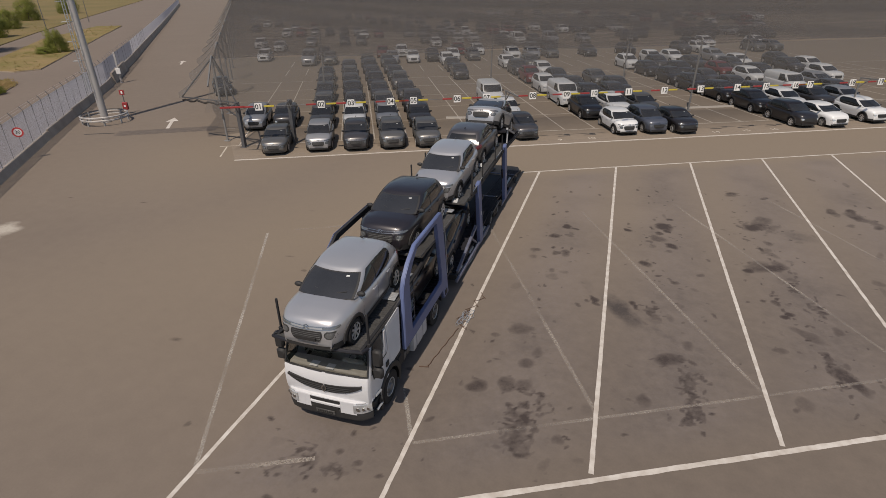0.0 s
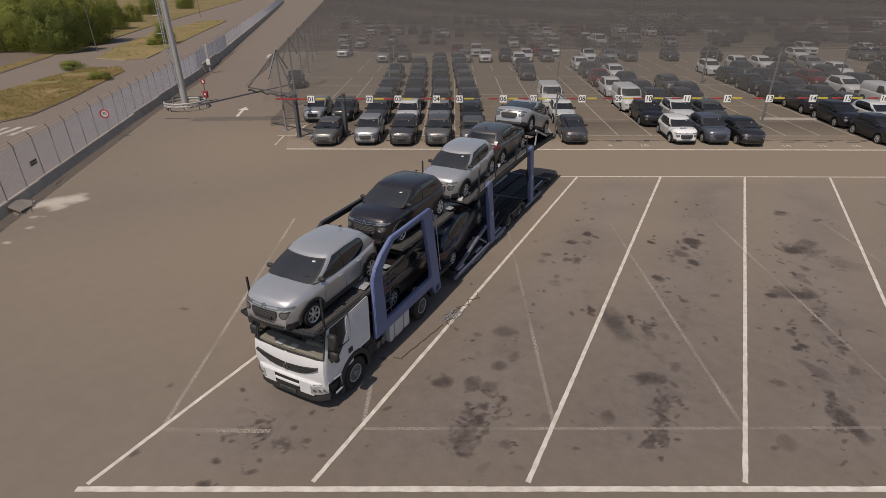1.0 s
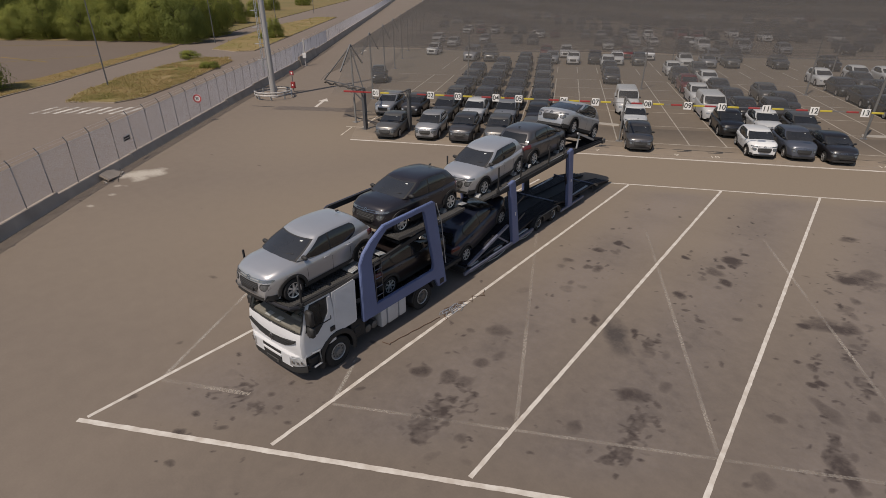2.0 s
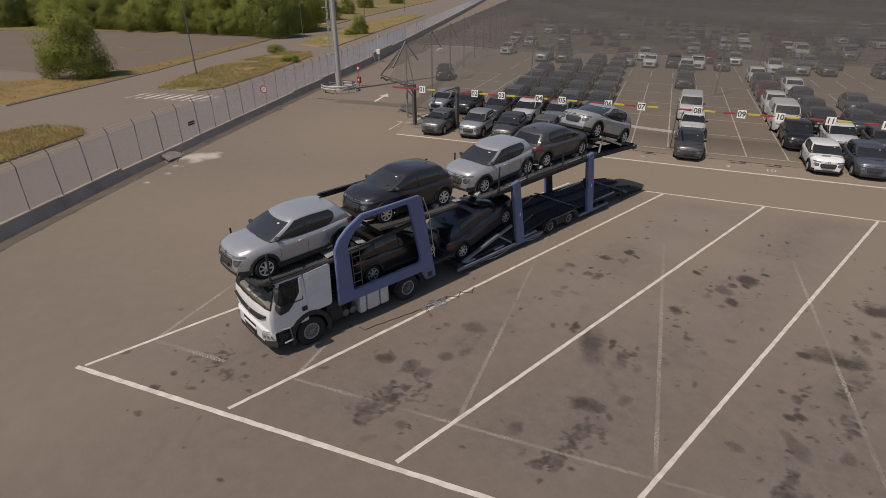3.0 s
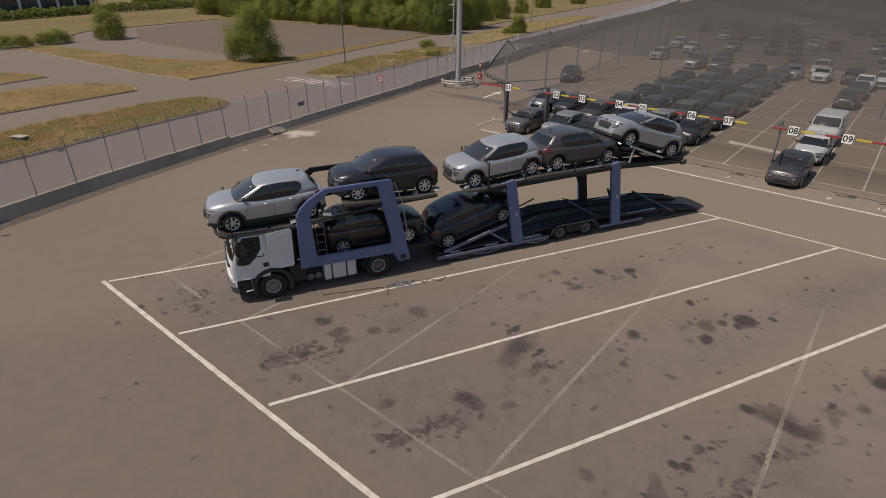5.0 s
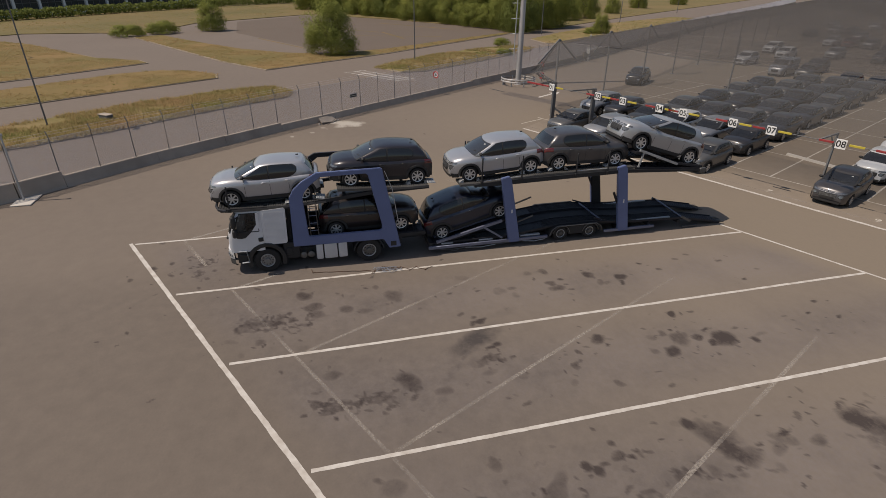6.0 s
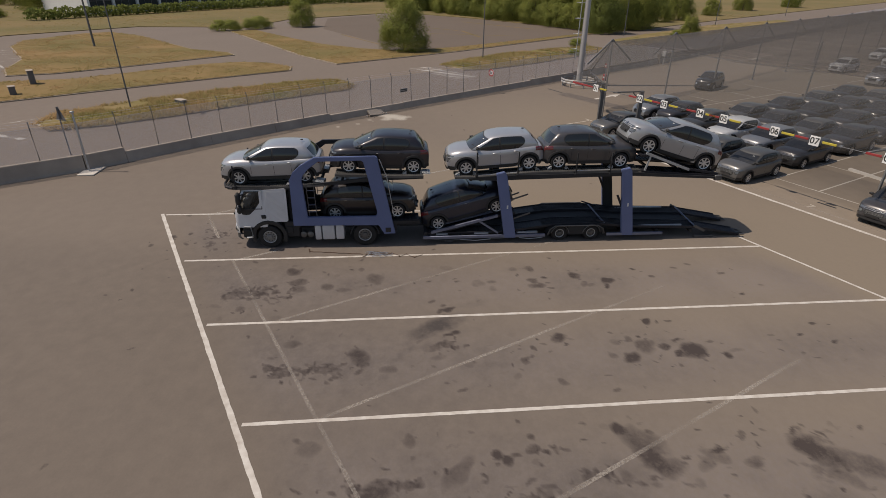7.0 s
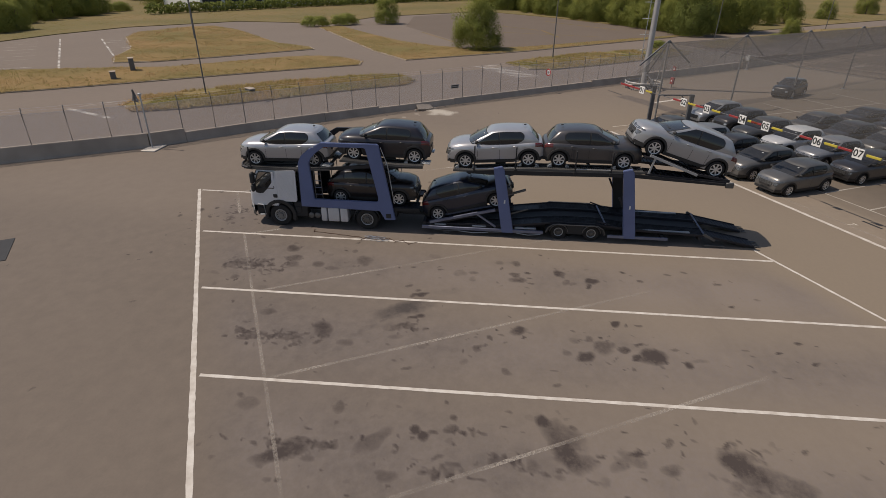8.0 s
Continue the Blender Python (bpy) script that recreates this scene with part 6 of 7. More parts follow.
# ---- hail net over the car park ----
def net():
    root = holder("hail_net")
    tagged(root, "dark grey protective net spread over the car park", "net")
    verts, faces = [], []
    rng = random.Random(8)
    v, k = 4.6, 0
    rows = []
    while v < 190:
        rows.append((v, 5.65 + (0.024 if k % 2 else -0.024) + rng.uniform(-0.005, 0.005)))
        v += 0.13
        k += 1
    us = [0, 4, 8, 12, 16, 20, 26, 34, 44, 60, 80, 120, 200, 320]
    for v, z in rows:
        for j, du in enumerate(us):
            sag = 0.12 * math.sin(j * 1.9 + v * 0.13)
            p = lot(net_left(v) + du * 1.3, v, z + (sag if j else 0))
            verts.append(p)
    n = len(us)
    for r in range(len(rows) - 1):
        for j in range(n - 1):
            faces.append((r * n + j, r * n + j + 1, (r + 1) * n + j + 1, (r + 1) * n + j))
    sheet("net_sheet", verts, faces, net_cloth, root)
    # drop along the side that faces the driveway
    verts, faces = [], []
    m = 0
    v = 4.6
    while v < 190:
        for f in range(5):
            g = f / 4
            sagging = 0.25 * math.sin(math.pi * g)
            verts.append(lot(net_left(v) - 2.6 * g + 0.3 * math.sin(v * 0.7) * g, v, 5.65 - 2.5 * g - sagging))
        m += 1
        v += 2.3
    for r in range(m - 1):
        for j in range(4):
            faces.append((r * 5 + j, r * 5 + j + 1, r * 5 + j + 6, r * 5 + j + 5))
    sheet("net_skirt", verts, faces, see_through("hail_net_skirt", (0.085, 0.080, 0.076), 0.60, 0.9), root)
    verts, faces, density = [], [], []
    for r in range(101):
        u = net_left(4.6) + 2.4 * r
        for f in range(10):
            g = f / 9
            verts.append(lot(u, 4.6 - 4.0 * g, 5.65 - 2.7 * g - 0.3 * math.sin(math.pi * g) * (1 + 0.4 * math.sin(r * 1.3))))
            density.append(0.04 + 0.48 * (1 - g) ** 0.55 + 0.05 * math.sin(r * 0.9) * (1 - g))
    for r in range(100):
        for j in range(9):
            faces.append((r * 10 + j, r * 10 + j + 1, r * 10 + j + 11, r * 10 + j + 10))
    hem = sheet("net_edge", verts, faces, gathered_net("hail_net_edge", (0.080, 0.075, 0.071)), root)
    hem.data.attributes.new("gather", "FLOAT", "POINT").data.foreach_set("value", density)


net()


def net_pole(u, v, height, struts, lean=0.0):
    base = lot(u, v)
    root = holder("net_pole", Matrix.Translation(base))
    tagged(root, "tall grey steel pole holding up the net", "pole", "poles of the net")
    b = bmesh.new()
    add_tube(b, [(0, 0, 0), (lean, 0, height)], 0.075, 8)
    add_box(b, (-0.2, -0.2, 0), (0.2, 0.2, 0.04))
    part("shaft", b, pole_grey, root)
    if struts:
        along_v = lot(0, 1) - lot(0, 0)
        for s in (-1, 1):
            b = bmesh.new()
            add_bar(b, Vector((lean, 0, height)), Vector((lean, 0, height - 1.6)) + along_v * 2.2 * s, 0.09, 0.09)
            part("strut", b, post_grey, root)


for k in range(10):
    v = 4.9 + 9.1 * k
    net_pole(net_left(v), v, 5.8, True)
for u, v in ((16.45, 7.7), (-14.5, 22), (3, 24), (18, 24), (32, 24), (8, 40), (26, 40)):
    net_pole(u, v, 5.5, False, 0.1)


def sign_post(u, v, u_bar, half, mat):
    base = lot(u, v)
    root = holder("sign_post", Matrix.Translation(base))
    tagged(root, "dark steel post with a forward arm carrying the number bar", "post", "posts of the number bar")
    b = bmesh.new()
    add_box(b, (-half, -half, 0), (half, half, 3.05), 0.012)
    add_box(b, (-0.22, -0.22, 0), (0.22, 0.22, 0.03))
    part("shaft", b, mat, root)
    b = bmesh.new()
    end = lot(u_bar, 0.52, 3.20) - base
    add_bar(b, (0, 0, 3.0), end, 0.08, 0.08)
    add_bar(b, (0, 0, 2.3), Vector((0, 0, 3.03)).lerp(end, 0.35), 0.05, 0.05)
    part("arm", b, mat, root)


for u, v, half, mat in ((-18.75, 3.05, 0.125, post_grey), (-15.35, 3.3, 0.125, post_grey), (-0.25, 3.57, 0.05, pole_grey), (27.3, 3.2, 0.05, pole_grey)):
    sign_post(u, v, u + 0.1, half, mat)


def corner_frame():
    """Steel outrigger at the corner of the net, with the bundled edge of the net hanging from it."""
    root = holder("net_outrigger")
    tagged(root, "dark steel outrigger with the rolled net edge hanging", "outrigger")
    a, b3, c = lot(-18.75, 3.05, 3.02), lot(-23.0, 5.7, 3.05), lot(net_left(4.9), 4.9, 5.7)
    for p, q in ((a, b3), (b3, c), (a, c), (lot(-18.75, 3.05, 2.0), a.lerp(b3, 0.4))):
        b = bmesh.new()
        add_bar(b, p, q, 0.07, 0.07)
        part("tube", b, post_grey, root)
    b = bmesh.new()
    add_tube(b, [a.lerp(b3, k / 14) + Vector((0.06 * math.sin(k * 2.3), 0, -0.10 - 0.16 * abs(math.sin(k * 0.95)))) for k in range(15)], [0.05 + 0.03 * abs(math.sin(k * 1.7)) for k in range(15)], 7)
    part("net_roll", b, rope_dark, root)


corner_frame()

BAR_U = (-16.85, -12.98, -11.1, -8.58, -7.09, -4.24, -2.29, 0.83, 3.15, 5.07, 7.49, 10.04, 12.67, 15.36, 17.51, 19.75, 20.84, 24.11, 26.33)


def sign_bar():
    root = holder("number_bar", Matrix.Translation(lot(0, 0.51, 3.21)) @ pose(0, 0, 0, 0, 0, LOT_TURN))
    tagged(root, "red and yellow striped hanging bar over the parking rows", "bar")
    b = bmesh.new()
    add_tube(b, [(-19.3, 0, 0.02), (44, 0, 0.02)], 0.018, 6)
    part("cable", b, post_grey, root)
    for i, u in enumerate(BAR_U):
        for j, (f0, f1) in enumerate(((0.32, 0.95), (-0.95, -0.32))):
            b = bmesh.new()
            add_box(b, (u + f0, -0.03, -0.03), (u + f1, 0.03, 0.07), 0.01)
            part("stripe", b, yellow_paint if j == 0 else red_paint, root)
    b = bmesh.new()
    add_box(b, (-19.2, -0.03, -0.03), (-17.7, 0.03, 0.09), 0.01)
    part("stripe", b, red_paint, root)
    for i, u in enumerate(BAR_U):
        tag = holder("number_sign", Matrix.Translation(lot(u, 0.45, 3.22)) @ pose(0, 0, 0, 0, 0, LOT_TURN))
        tagged(tag, "white square sign with a black row number", "sign", "row number signs")
        b = bmesh.new()
        add_box(b, (-0.225, -0.012, -0.225), (0.225, 0.012, 0.225), 0.006)
        part("board", b, sign_white, tag)
        curve = bpy.data.curves.new("number", "FONT")
        curve.body = "%02d" % (i + 1)
        curve.size = 0.42
        curve.align_x = "CENTER"
        curve.align_y = "CENTER"
        curve.extrude = 0.003
        curve.offset = 0.004
        digits = new("number", curve)
        digits.data.materials.append(black_print)
        digits.parent = tag
        digits.matrix_basis = pose(0, -0.019, 0, 90, 0, 0)


sign_bar()


def wheel_stop(a, b3):
    """Long low concrete beam lying across the parking row."""
    a, b3 = Vector((*a, 0)), Vector((*b3, 0))
    turn = math.degrees(math.atan2(b3.y - a.y, b3.x - a.x))
    half = (b3 - a).length / 2
    b = bmesh.new()
    add_prism(b, [(-0.11, 0.0), (0.11, 0.0), (0.075, 0.13), (-0.075, 0.13)], -half, half)
    c = (a + b3) / 2
    ob = part("wheel_stop", b, pale_concrete, None, smooth=False)
    ob.matrix_basis = pose(c.x, c.y, 0.004, 0, 0, turn)
    tagged(ob, "long pale concrete wheel stop on the asphalt", "wheel stop")


wheel_stop((-9.32, 34.84), (-5.48, 35.83))
wheel_stop(tuple(lot(16.6, 8.42))[:2], tuple(lot(20.9, 8.30))[:2])


# ---- cars in the car park ----
KINDS = {"hatchback": HATCH, "compact_suv": SUV, "saloon": SALOON, "van": VAN}
PAINTS = {"grey": (paint_mid, "mid grey"), "dark": (paint_grey, "dark grey"), "black": (paint_black, "black"), "white": (paint_white, "white"), "silver": (paint_light, "silver"), "blue": (paint_blue_grey, "blue grey"), "red": (paint_red, "dark red"), "brown": (paint_brown, "brownish black")}
made = {}


def parked(kind, colour, u, v, detail=1, turn=0.0):
    key = (kind, colour, detail)
    p = lot(u, v)
    d = KINDS[kind]
    mid = d["oh"] + d["wb"] / 2
    c = lot(u, v + mid)
    m = pose(c.x, c.y, 0, 0, 0, LOT_TURN + turn)
    if key in made:
        return copy_thing(made[key], m)
    paint, word = PAINTS[colour]
    noun = {"hatchback": "hatchback car", "compact_suv": "compact SUV", "saloon": "low hatchback car", "van": "panel van"}[kind]
    made[key] = car(kind, d, paint, "%s %s parked in a row under the net" % (word, noun), "cars in the car park", detail, kind == "van")
    made[key].matrix_basis = m
    return made[key]


NEAR = [
    ("saloon", "grey", -16.35, 0.45), ("compact_suv", "silver", -13.5, 0.7), ("compact_suv", "dark", -11.0, 0.5), ("compact_suv", "grey", -8.55, 0.45), ("hatchback", "grey", -6.15, 0.4),
    ("compact_suv", "silver", -18.8, 7.2), ("hatchback", "dark", -16.6, 7.4), ("compact_suv", "grey", -13.7, 6.2), ("compact_suv", "white", -11.2, 6.0), ("compact_suv", "silver", -8.7, 6.0), ("hatchback", "dark", -6.2, 5.7),
    ("saloon", "dark", 0.85, 1.0), ("hatchback", "white", 1.0, 6.5), ("van", "white", 0.8, 11.6),
    ("hatchback", "white", 8.2, 1.05), ("compact_suv", "blue", 10.4, 1.0), ("saloon", "black", 12.5, 0.6),
    ("compact_suv", "black", 7.5, 5.8), ("compact_suv", "white", 10.0, 6.2), ("hatchback", "grey", 12.4, 6.2), ("van", "white", 7.3, 10.6), ("hatchback", "black", 9.8, 11.2), ("hatchback", "dark", 12.2, 11.4),
    ("compact_suv", "black", 21.9, 0.7), ("saloon", "white", 24.05, 0.3), ("compact_suv", "black", 21.8, 5.3), ("compact_suv", "white", 24.6, 5.3), ("compact_suv", "dark", 27.6, 5.7), ("compact_suv", "white", 27.9, 0.9), ("hatchback", "silver", 30.2, 5.6),
    ("compact_suv", "black", 21.7, 9.6), ("compact_suv", "black", 21.4, 13.8), ("hatchback", "dark", 24.6, 12.4), ("hatchback", "dark", 24.7, 8.9), ("van", "white", 29.3, 11.0), ("compact_suv", "white", 29.2, 16.6), ("saloon", "silver", 33.9, 13.0), ("hatchback", "dark", 32.0, 8.6),
]
for one in NEAR:
    parked(*one, detail=2 if one[3] < 7 and one[2] < 14 else 1)
rng = random.Random(21)
COLOURS = ["dark", "dark", "black", "grey", "grey", "silver", "white", "brown"]
for u, start, count in ((-13.9, 11.4, 4), (-11.3, 11.2, 5), (-8.8, 11.1, 6), (-6.3, 10.9, 6)):
    for k in range(count):
        parked(rng.choice(["compact_suv", "hatchback", "compact_suv", "saloon"]), rng.choice(["dark", "dark", "black", "grey", "brown"] if k < count - 2 else COLOURS), u - 0.26 * k, start + 5.2 * k, 1)
parked("compact_suv", "black", -24.8, 21.6, 1, 18)
for u, start, cols in ((7.3, 16.6, ["white", "red", "dark", "white"]), (9.9, 15.4, ["dark", "dark", "white", "grey"]), (13.5, 13.7, ["dark", "grey"]), (0.2, 26.0, ["dark", "black", "white"]), (21.4, 18.1, ["black", "black", "white"]), (24.6, 17.0, ["dark", "black", "dark"]), (26.2, 32.4, ["white"]), (28.8, 21.4, ["red", "dark", "white"]), (34.4, 26.6, ["white", "silver"]), (32.0, 19.0, ["black", "dark"]), (37.5, 16.4, ["white", "dark"]), (40.0, 21.8, ["white", "dark"])):
    for k, c in enumerate(cols):
        parked(rng.choice(["compact_suv", "hatchback", "saloon"]), c, u, start + 5.3 * k, 0)
for v, fill in ((40, 0.42), (45.6, 0.5), (56, 0.6), (61.5, 0.55), (73, 0.6), (79, 0.5), (92, 0.6), (104, 0.55), (122, 0.5)):
    u = net_left(v) + 4
    while u < 25 + v * 0.62:
        if rng.random() < fill:
            parked(rng.choice(["compact_suv", "hatchback", "compact_suv", "saloon", "van"] if rng.random() < 0.4 else ["compact_suv", "hatchback"]), rng.choice(["dark", "black", "grey", "silver", "white", "white", "brown", "red"]), u, v + rng.uniform(-0.4, 0.4), 0)
        u += 2.75


# ---- light mast with its ring of guard rails ----
def light_mast(x, y):
    root = holder("light_mast", pose(x, y, 0, 0, 0, 75))
    tagged(root, "tall pale steel floodlight mast with a ladder", "light mast")
    b = bmesh.new()
    add_lathe(b, [(0.42, 0.0), (0.42, 0.06), (0.29, 0.07), (0.27, 6), (0.24, 14), (0.18, 26)], (0, 0, 0), "z", 16)
    part("shaft", b, mast_paint, root)
    for dx in (-0.2, 0.2):
        b = bmesh.new()
        add_tube(b, [(-0.62, dx, 2.4), (-0.50, dx, 14), (-0.42, dx, 25)], 0.030, 6)
        part("ladder_rail", b, galvanised, root)
    z = 2.6
    while z < 20:
        b = bmesh.new()
        add_tube(b, [(-0.61 + z * 0.009, -0.2, z), (-0.61 + z * 0.009, 0.2, z)], 0.022, 5)
        part("ladder_rung", b, galvanised, root)
        z += 0.35
    for z in (3.5, 4.9, 6.3, 7.7, 9.1, 10.5, 11.9, 13.3, 14.7):
        b = bmesh.new()
        add_tube(b, [(-0.62 + z * 0.009, -0.2, z), (-0.9 + z * 0.009, -0.32, z), (-1.15 + z * 0.009, 0, z), (-0.9 + z * 0.009, 0.32, z), (-0.62 + z * 0.009, 0.2, z)], 0.018, 5)
        add_bar(b, (-0.62 + z * 0.009, 0, z), (-0.2, 0, z), 0.04, 0.04)
        part("ladder_hoop", b, galvanised, root)
    guard = holder("guard_rail_ring", pose(x, y, 0))
    tagged(guard, "round steel guard rail about the mast foot", "guard rail")
    for z in (0.42, 0.66):
        b = bmesh.new()
        rows = []
        for k in range(33):
            a = 2 * math.pi * k / 32
            rows.append([Vector((r * math.cos(a), r * math.sin(a), z + dz)) for r, dz in ((1.72, -0.08), (1.78, -0.03), (1.74, 0), (1.78, 0.03), (1.72, 0.08))])
        add_grid(b, rows)
        part("rail", b, mast_paint, guard)
    for k in range(8):
        a = 2 * math.pi * k / 8
        b = bmesh.new()
        add_box(b, (1.66 * math.cos(a) - 0.05, 1.66 * math.sin(a) - 0.05, 0), (1.66 * math.cos(a) + 0.05, 1.66 * math.sin(a) + 0.05, 0.70))
        part("guard_post", b, galvanised, guard)


light_mast(-36.2, 26.7)


def fire_point(x, y):
    root = holder("fire_point", pose(x, y, 0, 0, 0, 25))
    tagged(root, "red fire hose box with a red sign on a post", "fire point")
    b = bmesh.new()
    add_tube(b, [(0, 0, 0), (0, 0, 2.0)], 0.04, 8)
    part("post", b, post_grey, root)
    b = bmesh.new()
    add_box(b, (-0.20, -0.06, 1.62), (0.20, 0.0, 2.02), 0.01)
    sign = part("sign", b, red_paint, root)
    b = bmesh.new()
    add_box(b, (-0.07, -0.075, 1.72), (0.07, -0.061, 1.92))
    part("pictogram", b, sign_white, sign)
    b = bmesh.new()
    add_box(b, (-0.21, -0.12, 0.35), (0.21, 0.12, 0.98), 0.03)
    box = part("hose_box", b, red_paint, root)
    b = bmesh.new()
    add_box(b, (-0.07, -0.135, 0.60), (0.07, -0.121, 0.75))
    part("label_plate", b, sign_white, box)


fire_point(-36.9, 29.6)


def barrier_block(a, b3, h):
    a, b3 = Vector((*a, 0)), Vector((*b3, 0))
    way = (b3 - a).normalized()
    side = Vector((-way.y, way.x, 0))
    bm = bmesh.new()
    rows = [[c + side * o + Vector((0, 0, z)) for o, z in ((-0.35, 0), (-0.3, 0.2), (-0.14, h), (0.14, h), (0.3, 0.2), (0.35, 0))] for c in (a, b3)]
    g = add_grid(bm, rows)
    bm.faces.new(g[0])
    bm.faces.new(g[1])
    tagged(part("concrete_barrier", bm, concrete, smooth=False), "grey concrete barrier block before the gate", "barrier")


barrier_block((-50.9, 41.4), (-57.5, 49.5), 1.1)


def gate_post(x, y):
    root = holder("gate_post", pose(x, y, 0, 0, 0, 38))
    tagged(root, "pale steel gate post with a small control box", "post")
    b = bmesh.new()
    add_box(b, (-0.09, -0.09, 0), (0.09, 0.09, 3.3), 0.015)
    add_box(b, (-0.16, -0.16, 0), (0.16, 0.16, 0.025))
    part("shaft", b, mast_paint, root)
    b = bmesh.new()
    add_box(b, (-0.22, -0.30, 1.0), (0.22, -0.09, 1.6), 0.02)
    part("control_box", b, white_paint, root)


gate_post(-50.2, 41.9)


def wall_sign(x, y, z, yaw, kind):
    root = holder("fence_sign", pose(x, y, z, 0, 0, yaw))
    b = bmesh.new()
    if kind == "round":
        tagged(root, "round speed limit sign hung on the fence", "sign")
        add_lathe(b, [(0.02, 0.0), (0.32, 0.0), (0.32, 0.02), (0.02, 0.021)], (0, 0, 0), "y", 28)
        part("board", b, sign_white, root)
        b = bmesh.new()
        n = 32
        add_grid(b, [[Vector((r * math.cos(2 * math.pi * k / n), -0.012, r * math.sin(2 * math.pi * k / n))) for k in range(n)] for r in (0.225, 0.32)], closed=True)
        part("red_ring", b, sign_red, root)
        curve = bpy.data.curves.new("number", "FONT")
        curve.body = "30"
        curve.size = 0.30
        curve.offset = 0.002
        curve.align_x, curve.align_y = "CENTER", "CENTER"
        curve.extrude = 0.003
        digits = new("number", curve)
        digits.data.materials.append(black_print)
        digits.parent = root
        digits.matrix_basis = pose(0, -0.012, 0, 90, 0, 0)
    else:
        tagged(root, "small grey notice with dark lines on the fence", "sign")
        add_box(b, (-0.38, -0.01, -0.15), (0.38, 0.01, 0.15), 0.004)
        part("board", b, galvanised, root)
        b = bmesh.new()
        for zz in (-0.07, 0.07):
            add_box(b, (-0.33, -0.016, zz - 0.045), (0.33, -0.011, zz + 0.035))
        part("text_bars", b, black_print, root)


wall_sign(-32.45, 17.06, 1.85, 38, "round")
wall_sign(-26.45, 8.88, 1.45, 127.6, "square")


def broken_slabs():
    """Broken concrete against the foot of the wall."""
    rng = random.Random(14)
    b = bmesh.new()
    add_prism(b, [(-0.75, -0.32), (0.10, -0.38), (0.72, -0.30), (0.66, 0.22), (0.20, 0.36), (-0.60, 0.30)], -0.05, 0.05, "z")
    slab = part("broken_slab", b, concrete, smooth=False)
    slab.matrix_basis = pose(-24.10, 6.60, 0.19, 0, 0, 128) @ pose(0, 0, 0, 24, 3, 0)
    tagged(slab, "broken grey concrete slab leaning on the wall foot", "slab")
    for k in range(6):
        b = bmesh.new()
        r = rng.uniform(0.07, 0.15)
        outline = [(r * rng.uniform(0.7, 1.2) * math.cos(a), r * rng.uniform(0.6, 1.0) * math.sin(a)) for a in (2 * math.pi * q / 6 for q in range(6))]
        add_prism(b, outline, 0.0, r * rng.uniform(0.5, 0.9), "z")
        piece = part("rubble_piece", b, pale_concrete if k % 4 == 0 else concrete, smooth=False)
        f = rng.uniform(-1.1, 1.3)
        piece.matrix_basis = pose(-24.0 - 0.61 * f + rng.uniform(-0.1, 0.35), 6.6 + 0.79 * f + rng.uniform(-0.1, 0.2), 0.0, 0, 0, rng.uniform(0, 360))
        tagged(piece, "small piece of broken concrete beside the wall", "rubble", "rubble at the wall")
    b = bmesh.new()
    add_tube(b, [(-24.5 + 0.30 * k + 0.05 * math.sin(k * 2.1), 7.3 - 0.16 * k + 0.08 * math.sin(k * 1.3), 0.30 * max(0, 1 - k * 0.35) + 0.02) for k in range(6)], 0.011, 5)
    tagged(part("loose_cable", b, rope_dark), "loose dark cable over the rubble at the wall", "cable")


broken_slabs()


def yard_pole(x, y):
    root = holder("signal_pole", pose(x, y, 0))
    tagged(root, "thin grey pole on a pale concrete foot beside the wall", "pole")
    b = bmesh.new()
    add_box(b, (-0.7, -0.35, 0), (0.7, 0.55, 0.07), 0.02)
    part("foot", b, pale_concrete, root)
    b = bmesh.new()
    add_tube(b, [(0, 0, 0.05), (0, 0, 3.3)], 0.045, 8)
    add_box(b, (-0.07, -0.10, 3.26), (0.07, 0.08, 3.38), 0.02)
    part("shaft", b, galvanised, root)


yard_pole(-10.98, -8.8)


def dark_quad():
    # thin near-black quad on the ground
    b = bmesh.new()
    add_prism(b, [(1.6, -7.2), (3.4, -6.05), (4.4, -7.6), (2.6, -8.8)], 0.0, 0.02, "z")
    tagged(part("dark_quad", b, chassis_black, smooth=False), "thin dark quad lying on the asphalt", "plate")


dark_quad()


